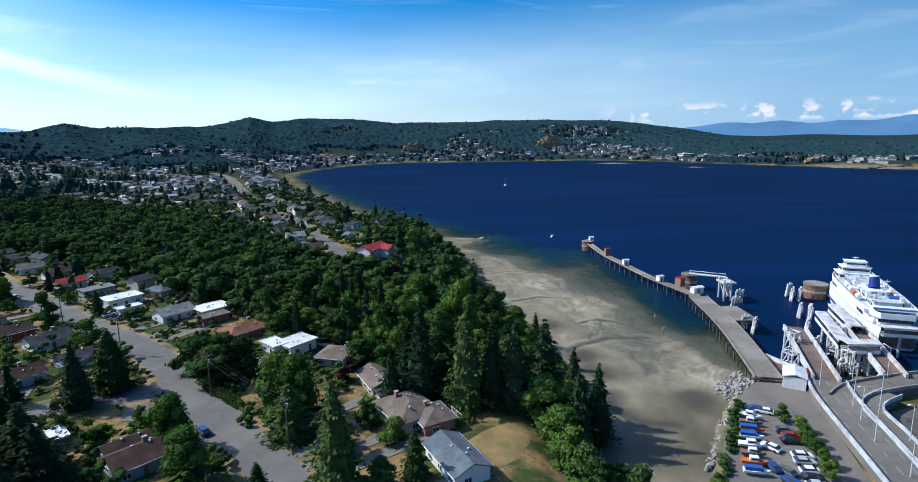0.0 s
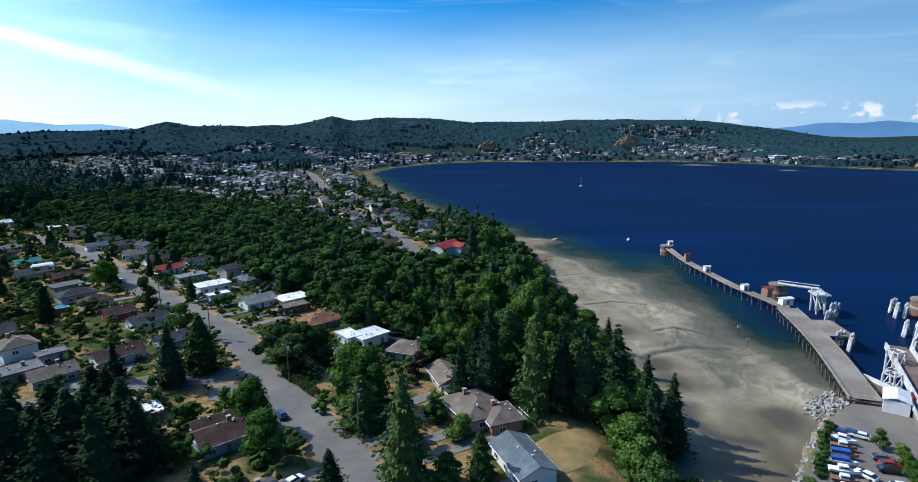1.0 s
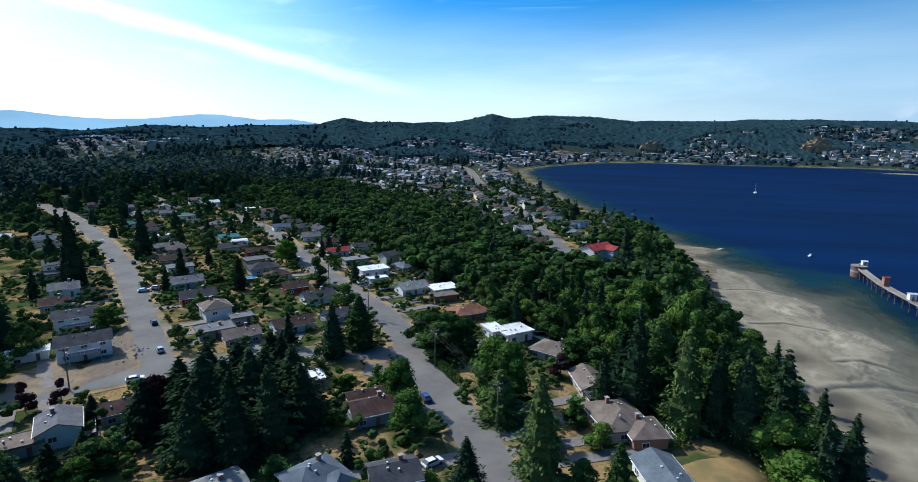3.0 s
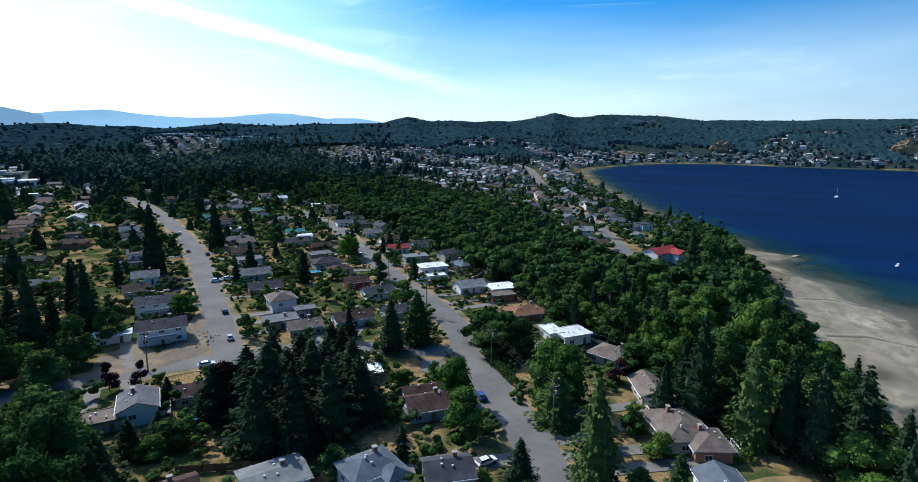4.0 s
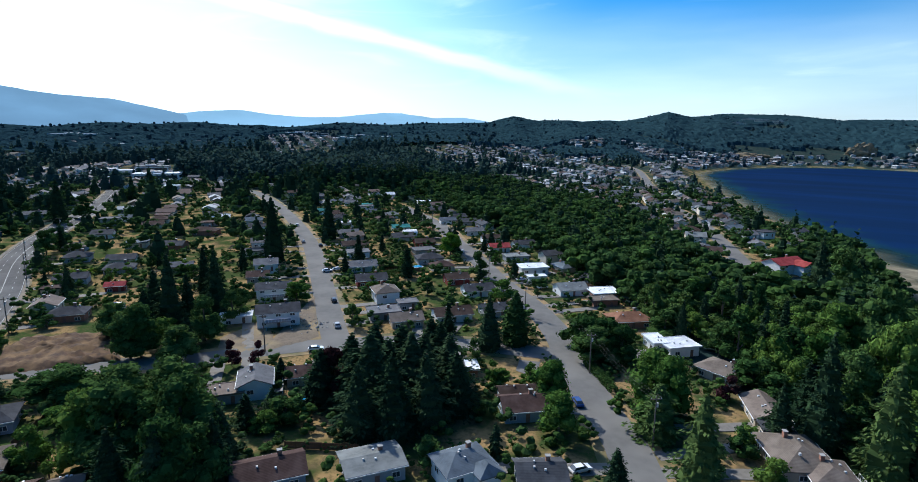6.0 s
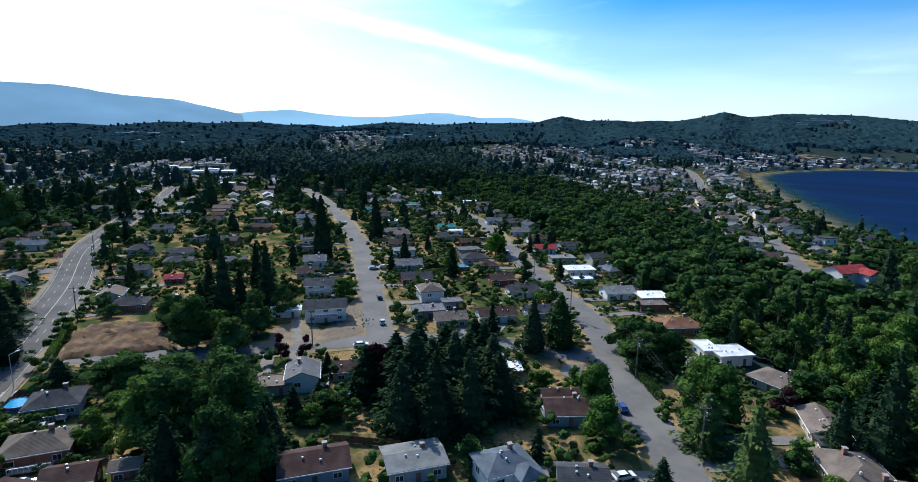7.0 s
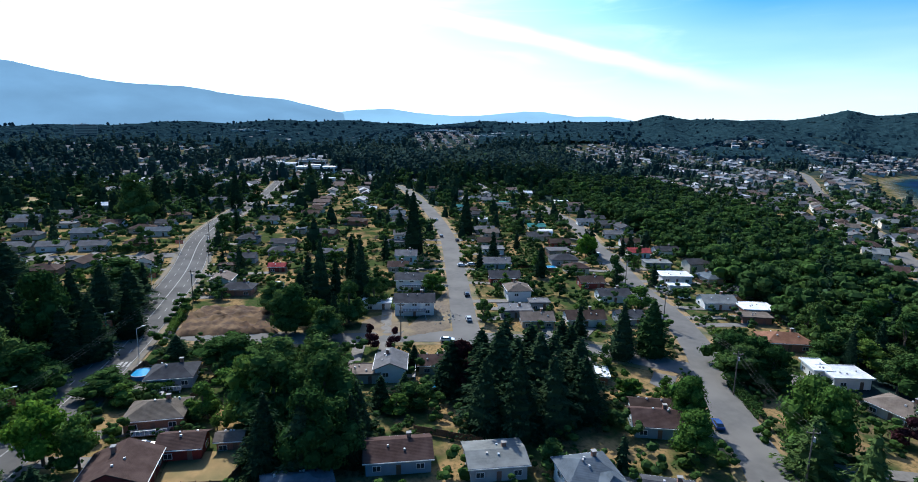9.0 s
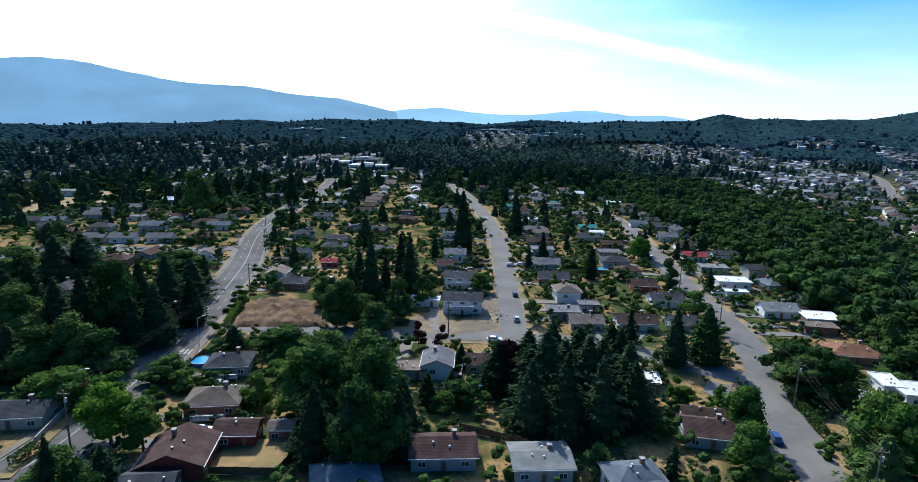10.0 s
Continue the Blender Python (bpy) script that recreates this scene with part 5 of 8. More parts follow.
house(-448.2, 104.2, 66, 12.1, 7.9, 2.9, 'gable', 'grey', 'grey', detail=1)
house(-350.5, 41.0, 66, 12.1, 7.9, 2.9, 'hip', 'brown', 'beige', detail=1)
house(-257.6, 24.4, 66, 12.1, 7.9, 2.9, 'gable', 'dark', 'grey')
house(-530.1, -30.8, 66, 24.2, 13.0, 4.5, 'flat', 'pale', 'white', chimney=False, name='warehouse', detail=1)
house(-703.2, 179.2, 66, 31.6, 11.2, 3.6, 'flat', 'pale', 'grey', chimney=False, name='shop_building', detail=1)

# houses by the shore road
house(-45.1, 292.6, 60, 15.8, 10.2, 5.0, 'gable', 'red', 'white', wing=5, detail=1)
house(-54.4, 330.6, 60, 10.2, 7.4, 2.9, 'gable', 'grey', 'white', detail=1)
house(-117.3, 359.0, 60, 10.2, 7.4, 4.0, 'gable', 'dark', 'white', detail=1)
house(-109.8, 411.1, 60, 11.2, 8.4, 2.7, 'gable', 'grey', 'white', detail=1)
house(-91.6, 393.2, 60, 11.2, 8.4, 2.7, 'gable', 'blue', 'grey', detail=1)
house(-113.4, 447.2, 60, 11.2, 8.4, 2.7, 'gable', 'grey', 'beige', detail=1)
house(-79.2, 375.1, 60, 10.2, 8.4, 2.7, 'gable', 'grey', 'white', detail=1)
house(-211.3, 519.3, 60, 12.1, 8.4, 2.9, 'gable', 'grey', 'grey', detail=1)
house(-226.0, 600.3, 60, 12.1, 8.4, 2.9, 'gable', 'taupe', 'grey', detail=1)
house(-192.8, 539.7, 60, 12.1, 8.4, 2.9, 'gable', 'grey', 'grey', detail=1)
house(-166.7, 501.9, 60, 12.1, 8.4, 2.9, 'gable', 'taupe', 'white', detail=1)
house(-185.3, 586.9, 60, 12.1, 8.4, 2.9, 'gable', 'grey', 'cream', detail=1)
house(-147.4, 493.2, 60, 12.1, 8.4, 2.9, 'gable', 'grey', 'cream', detail=1)
house(-234.7, 530.9, 60, 12.1, 8.4, 2.9, 'gable', 'grey', 'cream', detail=1)
house(-269.2, 576.7, 60, 12.1, 8.4, 2.9, 'gable', 'grey', 'beige', detail=1)
house(-207.8, 458.6, 60, 12.1, 8.4, 2.9, 'gable', 'grey', 'white', detail=1)
house(-249.1, 514.0, 60, 12.1, 8.4, 2.9, 'gable', 'grey', 'cream', detail=1)
house(-171.7, 467.9, 60, 12.1, 8.4, 2.9, 'gable', 'grey', 'cream', detail=1)
house(-170.7, 433.2, 60, 12.1, 8.4, 2.9, 'gable', 'grey', 'white', detail=1)

# outlines of plots, hedges and poles
POLES_A = [(-101.0, 159.2), (-135.3, 184.1), (-189.9, 224.9), (-231.8, 255.0)]
POLES_D = [(-208.1, 37.6), (-272.2, 57.4)]
POLES_D += [(-124.1, -12.8), (-305.6, 65.3), (-357.9, 93.4)]
POLES_OTHER = [(-35.8, 106.8), (-138.0, 81.0)]
LAMP_D = [(-163.8, 15.2)]
ZEBRA = [(-156.3, 28.9), (-152.9, 37.1)]
BANNERS = [(-290.0, 48.5), (-232.7, 28.3), (-183.7, 9.7), (-141.9, -11.5)]
SOIL = [(-175.2, 26.0), (-161.9, 51.6), (-182.1, 58.7), (-190.3, 52.5), (-199.6, 38.5), (-190.4, 31.8)]
LAWN_A = [(-0.3, 107.1), (6.4, 114.1), (15.8, 119.0), (17.0, 114.6), (11.2, 101.6), (4.1, 97.2)]
LAWN_B = [(-102.9, 9.8), (-110.5, 14.1), (-108.8, 19.4), (-105.4, 25.5), (-96.2, 22.0), (-95.7, 15.6)]
POOLS = [(-151.8, 14.4), (-105.3, 72.1)]
POOL_RECT = [(-176.0, 180.5)]
TENT = [(-225.6, 228.7)]
DOME = [(-206.9, 67.7)]
HEDGES = [[(-64.0, 133.9), (-57.9, 128.9), (-51.8, 123.7)], [(-3.5, 114.7), (1.9, 118.2)], [(-176.0, 24.5), (-188.6, 29.1), (-201.6, 34.5)], [(-268.9, 69.5), (-262.9, 91.0)], [(-265.1, 79.1), (-266.2, 89.4)], [(-142.1, 12.5), (-139.1, 19.4)], [(-65.2, 135.1), (-57.5, 129.3), (-53.9, 125.8)], [(-313.2, 14.2), (-298.4, 36.7)], [(-175.6, 159.3), (-172.5, 170.0)], [(-124.7, -17.9), (-120.2, -21.4)]]
WALLS_D = [[(-148.3, -10.6), (-127.3, -18.6)]]
YARD = [(-138.4, 66.4), (-143.3, 87.2), (-163.4, 98.0), (-157.2, 77.6)]
GRAVEL = [(-139.3, 80.5), (-135.6, 93.6), (-136.9, 98.7), (-172.3, 123.4), (-160.2, 106.9)]
CLEARINGS = [[(-29.1, 242.3), (-18.0, 258.8), (-20.7, 275.4), (-30.3, 264.8)], [(-59.6, 264.6), (-53.6, 276.7), (-60.3, 301.6), (-67.3, 290.4)], [(-48.1, 274.5), (-34.3, 293.4), (-39.8, 314.6), (-50.8, 301.6)]]
PLAZA = [(-82.8, 129.4), (-79.3, 136.0), (-71.2, 118.3), (-77.6, 118.6)]
DRY = [(-421.4, 210.9), (-432.4, 233.6), (-482.0, 250.7), (-480.1, 231.0)]

FIELD = [(-437, -64), (-469, -27), (-480, -2), (-524, 27), (-560, 34), (-548, -20), (-500, -70), (-450, -90)]
SHOP_LOT = [(-824, 346), (-765, 277), (-733, 182), (-640, 176), (-622, 200), (-700, 262)]

def on_plot(x, y):
    """True on open plots, yards and lawns where nothing is planted."""
    return any(bool(in_poly(x, y, q)) for q in (SOIL, LAWN_A, LAWN_B, YARD, GRAVEL, PLAZA, DRY, FIELD))


# open ground kept free of trees
claim(-25.3, 260.0, 9.0)
claim(-59.5, 286.2, 8.0)
claim(-45.1, 306.7, 7.0)
claim(-83.3, 328.6, 6.0)
claim(-119.3, 365.8, 8.0)
claim(-89.3, 385.1, 7.0)
claim(-69.1, 364.2, 7.0)
claim(-56.4, 298.1, 8.0)

claim(-105.3, 72.1, 3.5)

# near trees
plant('fir0', -92.1, 125.9, 16.6, 6.9)
plant('cedar0', -88.9, 135.0, 16.8, 8.1)
plant('fir1', -97.0, 86.2, 18.1, 10.1)
plant('fir2', -95.0, 93.1, 16.1, 10.3)
plant('fir3', -102.2, 83.1, 14.7, 9.4)
plant('fir0', -92.4, 104.7, 14.1, 9.0)
plant('fir1', -90.4, 96.5, 14.1, 8.6)
plant('fir2', -90.0, 83.9, 16.5, 9.1)
plant('fir0', -93.9, 76.6, 15.0, 8.3)
plant('fir3', -84.0, 89.2, 16.2, 8.4)
plant('fir2', -101.9, 73.9, 13.5, 9.1)
plant('fir3', -89.9, 78.5, 19.7, 11.9)
plant('fir0', -85.3, 86.8, 18.3, 12.0)
plant('fir1', -82.7, 97.3, 15.9, 10.0)
plant('fir2', -95.9, 105.2, 14.7, 9.1)
plant('fir3', -97.5, 46.7, 12.6, 5.9)
plant('big1', -110.0, 33.7, 16.9, 8.6)
plant('big0', -100.5, 41.3, 17.7, 7.6)
plant('big2', -151.3, 33.0, 6.0, 6.8)
plant('fir0', -84.1, 69.7, 16.9, 7.7)
plant('fir1', -78.9, 74.4, 19.1, 8.8)
plant('fir2', -75.8, 81.4, 18.2, 7.8)
plant('fir3', -75.7, 91.2, 14.9, 7.9)
plant('fir2', -95.3, 27.2, 16.7, 6.5)
plant('big0', -89.0, 33.0, 17.0, 6.4)
plant('fir1', -89.5, 41.6, 14.7, 5.8)
plant('big0', -160.6, 54.0, 13.2, 6.4)
plant('big2', -180.5, 57.7, 10.4, 6.1)
plant('fir3', -191.1, 73.6, 16.8, 6.3)
plant('fir1', -174.3, 76.8, 18.0, 6.1)
plant('big0', -148.5, 61.6, 10.1, 6.1)
plant('alder1', -168.4, 88.2, 10.3, 4.7)
plant('plum0', -100.6, 76.4, 12.3, 5.0)
plant('shrub0', -112.3, 130.2, 2.8)
plant('bigmaple0', -60.2, 107.4, 11.0, 5.2)
plant('bigmaple1', -52.3, 97.0, 9.6, 5.4)
plant('bigmaple2', -41.5, 121.4, 14.2, 7.4)
plant('cedar1', -36.6, 111.2, 12.6, 7.4)
plant('big0', -68.7, 141.4, 11.5, 6.4)
plant('big0', -63.2, 141.8, 11.9, 6.4)
plant('big1', -58.4, 141.6, 11.6, 5.9)
plant('shrub1', -74.1, 145.6, 8.1)
plant('fir2', -160.8, 23.9, 6.1, 6.3)
plant('big0', -143.3, 35.7, 9.1, 7.3)
plant('big1', -127.2, 40.1, 13.1, 8.2)
plant('big2', -120.9, 48.4, 13.0, 8.1)
plant('bigmaple0', -115.8, 30.9, 13.9, 6.9)
plant('big0', -106.7, 37.2, 13.5, 7.9)
plant('fir3', -102.5, 44.9, 14.9, 6.0)
plant('fir0', -95.3, 27.2, 15.5, 6.9)
plant('fir1', -88.7, 31.8, 17.4, 7.3)
plant('big0', -89.4, 37.9, 13.3, 5.9)
plant('fir2', -105.0, 56.3, 8.0, 4.7)
plant('alder2', -101.1, 63.4, 7.3, 4.1)
plant('lime0', -120.3, -5.9, 12.1, 5.9)
plant('maple0', -115.1, -0.6, 11.4, 5.0)
plant('big1', -108.4, -13.7, 8.0, 5.7)
plant('fir3', -104.5, -6.8, 9.2, 5.4)
plant('big2', -145.4, 6.3, 6.0, 6.4)
plant('maple1', -123.4, 22.5, 7.1, 3.9)
plant('maple2', -132.7, 30.0, 5.4, 4.6)
plant('shrub2', -144.7, 54.5, 2.7)
plant('fir0', -174.0, 63.8, 15.4, 7.1)
plant('fir1', -173.7, 71.1, 25.8, 5.6)
plant('fir2', -206.1, 97.7, 18.7, 5.5)
plant('fir3', -179.5, 88.6, 23.2, 6.4)
plant('big0', -159.4, 56.4, 15.1, 6.4)
plant('maple0', -161.3, 63.9, 9.8, 4.7)
plant('big1', -159.0, 74.2, 13.9, 5.7)
plant('fir2', -153.9, 66.8, 13.3, 4.2)
plant('fir1', -231.1, 143.2, 32.1, 6.5)
plant('fir3', -255.7, 194.2, 27.2, 6.5)
plant('fir0', -242.4, 223.6, 15.6, 7.1)
plant('alder3', -142.8, 186.6, 10.9, 4.7)
plant('lime0', -179.3, 210.8, 11.4, 5.7)
plant('maple1', -114.8, 165.4, 8.3, 5.3)
plant('shrub0', -179.2, 97.1, 6.9)
plant('maple2', -170.6, 114.0, 8.1, 4.9)
plant('fir2', -413.1, 108.2, 28.7, 8.6)
plant('fir0', -500.1, 183.2, 20.6, 6.9)
plant('fir1', -540.0, 213.6, 23.7, 8.9)
plant('big1', -422.6, 124.1, 15.7, 5.9)
plant('big2', -386.7, 41.9, 27.8, 12.0)
plant('fir3', -406.4, 57.0, 27.7, 9.7)
plant('big0', -463.7, -2.3, 11.6, 8.1)
plant('fir0', -488.5, 106.3, 22.2, 10.0)
plant('big0', -318.1, 76.1, 11.7, 5.7)
plant('fir1', -323.8, 84.3, 12.0, 2.8)
plant('plum0', -136.4, 70.1, 6.8, 2.4)
plant('plum0', -132.5, 75.7, 6.1, 2.2)
plant('cedar2', -23.1, 93.5, 21.7, 7.1)
plant('bigmaple0', -37.7, 119.8, 14.2, 6.6)
plant('fir3', -34.8, 86.3, 10.0, 5.0)
plant('fir0', -9.3, 129.7, 25.7, 5.9)
plant('fir1', -16.6, 127.0, 13.4, 5.0)
plant('fir2', -13.7, 138.2, 15.8, 5.4)
plant('cedar0', 1.6, 123.6, 24.7, 6.1)
plant('fir2', 7.8, 124.5, 22.1, 5.6)
plant('fir1', 13.2, 123.9, 23.3, 5.8)
plant('fir3', 21.6, 133.0, 23.8, 8.9)
plant('bigmaple0', 20.0, 120.6, 11.8, 7.1)
plant('fir2', 27.7, 127.0, 21.0, 6.6)
plant('fir0', 32.3, 121.3, 20.0, 6.6)
plant('fir1', 27.0, 117.5, 19.0, 6.2)
plant('bigmaple1', 21.6, 111.5, 9.7, 6.1)
plant('maple2', -13.9, 108.8, 6.0, 3.5)
plant('cedar1', -8.7, 96.0, 10.0, 4.1)
plant('alder1', -14.7, 92.9, 5.9, 3.5)
plant('plum0', -29.4, 139.7, 5.9, 2.9)
plant('big0', -64.6, 139.0, 10.3, 7.6)
plant('shrub1', -41.6, 147.8, 3.6)
plant('alder2', -24.8, 104.7, 7.9, 3.8)
plant('shrub_bright0', -21.3, 122.1, 3.7, 3.5)
plant('gold0', -51.9, 176.5, 5.9, 1.8)
plant('big1', -6.4, 148.5, 16.5, 6.6)
plant('bigmaple0', 0.9, 159.7, 20.6, 7.0)
plant('big2', -3.4, 189.2, 22.1, 8.1)
plant('bigmaple2', -12.6, 185.5, 16.2, 8.0)
plant('big0', -18.8, 258.7, 20.5, 8.1)
plant('fir0', -29.1, 279.5, 22.2, 6.7)
plant('fir1', -14.7, 274.8, 17.2, 6.6)
plant('shrub0', -244.2, 66.9, 4.3)
plant('shrub1', -205.5, 46.6, 4.0, 4.0)
plant('maple3', -195.5, 76.1, 4.3, 5.5)
plant('shrub2', -145.4, 19.6, 2.0, 4.8)
plant('maple1', -124.1, 34.6, 4.0, 4.4)
plant('shrub0', -124.9, 20.7, 2.5, 3.6)
plant('shrub1', -121.3, 22.9, 2.8, 3.5)
plant('fir1', -119.1, 74.0, 6.5, 3.6)
plant('fir0', -107.1, 63.9, 5.8, 3.7)
plant('maple2', -101.6, 58.3, 4.1, 3.4)
plant('fir0', -183.5, 15.6, 15.8, 8.0)
plant('fir1', -214.4, -33.1, 16.7, 11.2)
plant('fir2', -201.9, -25.4, 21.4, 10.6)
plant('fir3', -182.7, -17.7, 20.0, 9.6)
plant('fir0', -174.8, -11.4, 23.6, 9.2)
plant('big0', -175.8, -4.5, 23.4, 8.0)
plant('fir1', -187.4, 2.5, 21.8, 9.8)
plant('fir2', -195.1, 10.2, 21.2, 10.2)
plant('fir3', -211.0, 18.9, 14.8, 11.0)
plant('big1', -156.3, -7.2, 12.1, 7.3)
plant('big2', -159.6, -13.4, 15.0, 7.4)
plant('big0', -159.7, -20.4, 13.2, 7.4)
plant('fir1', -166.8, -26.9, 13.4, 9.0)
plant('fir2', -169.0, -0.4, 16.5, 9.0)
plant('fir0', -170.6, 5.4, 18.6, 9.0)
plant('big0', -182.6, -26.2, 17.8, 8.4)
plant('fir3', -256.3, -23.1, 18.1, 13.2)
plant('fir0', -261.5, -14.8, 17.7, 13.4)
plant('shrub_bright1', -135.9, -5.9, 8.1, 6.4)
plant('bigmaple2', -145.5, -18.2, 6.8, 6.9)
plant('bigmaple0', -143.1, -13.7, 8.2, 6.8)
plant('big1', -272.5, -37.4, 11.7, 12.1)
plant('big2', -235.3, 19.5, 11.7, 10.5)
plant('fir3', -200.9, -1.1, 17.2, 10.5)
plant('fir1', -199.0, -9.0, 16.7, 10.4)

# cars on the streets
car(-128.3, 91.3, 54, 'white')
car(-139.4, 107.7, 150, 'silver')
car(-161.0, 123.3, 150, 'black')
car(-242.0, 178.0, 150, 'black')
car(-256.1, 177.2, 150, 'grey')
car(-301.4, 204.5, 150, 'white')
car(-196.8, 147.8, 60, 'white')
car(-195.7, 152.6, 60, 'white')
car(-233.9, 254.8, 137, 'red')
car(-215.7, 242.4, 137, 'black')
car(-178.6, 219.1, 137, 'white')
car(-56.3, 113.0, 137, 'blue')
car(-113.4, 191.2, 60, 'white')
car(-126.4, 195.2, 60, 'white')
car(-136.7, 16.3, 157, 'black')
car(-43.1, 89.3, 60, 'white')
car(-116.6, 7.3, 60, 'red')
car(-116.3, 10.0, 60, 'white')
car(-290.8, 10.5, 60, 'white')
_cr = random.Random(12)
for i in range(34):
    u, v = _cr.randrange(12) / 11, _cr.randrange(3)
    x, y = -640 - 150 * u - 9 * v, 196 + 92 * u - 22 * v + 18
    car(x, y, 60, _cr.choice(("white", "silver", "black", "grey", "red", "white")), z=gz(x, y) + 0.75, where="parked in front of the shops")

# ---- woods and garden trees ----
ROADS = [(spline(p, 6.0), w) for p, w in ((ROAD_A, 9.6), (ROAD_B, 8.6), (ROAD_C, 8.6), (ROAD_D, 13.0), (ROAD_E, 9.0), (ROAD_F, 9.0))]
E_FROM = sum(len(line) for line, w in ROADS[:4])
ROAD_PTS = np.array([(q.x, q.y, w / 2) for line, w in ROADS for q in line])


def off_road(x, y, gap):
    return bool(np.all(np.hypot(ROAD_PTS[:, 0] - x, ROAD_PTS[:, 1] - y) > ROAD_PTS[:, 2] + gap))


def scatter(n, yaw0, yaw1, r0, r1, power, seed):
    """n random places, evenly over a sector, with their shore distance, wood cover and ravine flag."""
    g = np.random.default_rng(seed)
    yaw, r = np.radians(g.uniform(yaw0, yaw1, n)), r0 + (r1 - r0) * g.random(n) ** power
    x, y = -r * np.sin(yaw), r * np.cos(yaw)
    return [tuple(v) for v in np.stack([x, y, r, np.degrees(yaw), shore_distance(x, y), wood_cover(x, y), in_poly(x, y, RAVINE), g.random(n), g.random(n)], 1).tolist()]


for _k, _x, _y, _h in (("fir0", -103, -14, 14), ("alder1", -97, -10, 11), ("fir2", -93, -17, 12)):
    plant(_k, _x, _y, _h)
rnd = random.Random(5)
# houses on both sides of the street that runs down to the bay
_line = spline(ROAD_E, 19.0)
for i in range(1, 17):
    q, t_ = _line[i], (_line[i + 1] - _line[i - 1]).normalized()
    for side in (-1, 1):
        x, y = q.x - t_.y * side * 16 + rnd.uniform(-1, 1), q.y + t_.x * side * 16 + rnd.uniform(-1, 1)
        if free_spot(x, y, 5.0) and shore_distance(np.array([x]), np.array([y]))[0] > 9:
            house(x, y, math.degrees(math.atan2(t_.y, t_.x)) + rnd.choice((0, 0, 90)), rnd.uniform(10, 13), rnd.uniform(8, 9.5), rnd.choice((2.8, 4.4, 4.8)), rnd.choice(("gable", "hip")),
                  rnd.choice(("brown", "grey", "taupe", "pale", "dark")), rnd.choice(("white", "cream", "white")), detail=1, chimney=rnd.random() < 0.5)
thick = []          # (kind, x, y, height): trees that are too many to count
in_wood = 0
_i, _j = np.meshgrid(np.arange(-85, 9), np.arange(9, 96), indexing="ij")
_g = np.random.default_rng(3)
_x, _y = (_i * 6.3 + _g.uniform(-2.4, 2.4, _i.shape)).ravel(), (_j * 6.3 + _g.uniform(-2.4, 2.4, _i.shape)).ravel()
_d = shore_distance(_x, _y)
_ok = (in_poly(_x, _y, RAVINE) & (_d > 1) & ~in_poly(_x, _y, CLEARED[0])) | ((_d > 1.5) & (_d < 15) & (_y > 90) & (_y < 470) & (_x > -75) & (_x < 45))
for x, y, dd in sorted(zip(_x[_ok].tolist(), _y[_ok].tolist(), _d[_ok].tolist()), key=lambda p: math.hypot(p[0], p[1])):
    if not off_road(x, y, 2.5) or not free_spot(x, y, 1.8):
        continue
    if y > 262 and np.min(np.hypot(ROAD_PTS[E_FROM:, 0] - x, ROAD_PTS[E_FROM:, 1] - y)) < 24 and rnd.random() < 0.72:
        continue
    q = rnd.random()
    kind = "fir_far" if q < 0.08 else ("wood_bright" if q < 0.36 else "wood")
    hh = rnd.uniform(13, 18) if kind == "fir_far" else rnd.choice((rnd.uniform(6, 11), rnd.uniform(9, 15))) * (0.85 if dd < 6 else 1)
    if abs(x + 44) < 22 and 240 < y < 320:
        if y > 278:
            continue
        kind, hh = "wood", rnd.uniform(4, 7)
    if math.hypot(x, y) < 300 and in_wood < 130:
        if math.hypot(x, y) < 210:
            kind = {"fir_far": "fir", "wood": "alder", "wood_bright": "maple"}[kind]
        plant(f"{kind}{rnd.randrange(4)}", x, y, hh, None if "fir" in kind else rnd.uniform(4.0, 6.2))
        in_wood += 1
    else:
        thick.append((kind, x, y, hh))

# further houses in rows along the streets
ROOFS, WALLS = ("grey", "dark", "brown", "taupe", "dark", "brown", "dark", "blue"), ("white", "cream", "grey", "beige", "white")
far_houses, built = [], 0
_g = np.random.default_rng(8)
_u, _v = np.meshgrid(np.arange(-85, 86) * 18.0, np.arange(-56, 57) * 27.0, indexing="ij")
_u, _v = _u + _g.uniform(-2, 2, _u.shape), _v + _g.uniform(-2.5, 2.5, _u.shape)
_c, _s = math.cos(radians(150)), math.sin(radians(150))
_x, _y = (_u * _c - _v * _s).ravel(), (_u * _s + _v * _c).ravel()
_r, _w = np.hypot(_x, _y), np.degrees(np.arctan2(-_x, _y))
_ok = (_r > 150) & (_r < 1500) & (_w > -2) & (_w < 104) & (shore_distance(_x, _y) > 22) & ~in_poly(_x, _y, RAVINE)
_ok &= wood_cover(_x, _y) < 0.3 + 0.5 * _g.random(_x.shape)
_ok &= (_g.random(_x.shape) > np.where(_r > 400, 0.12, 0.15)) & ~in_poly(_x, _y, BELT)
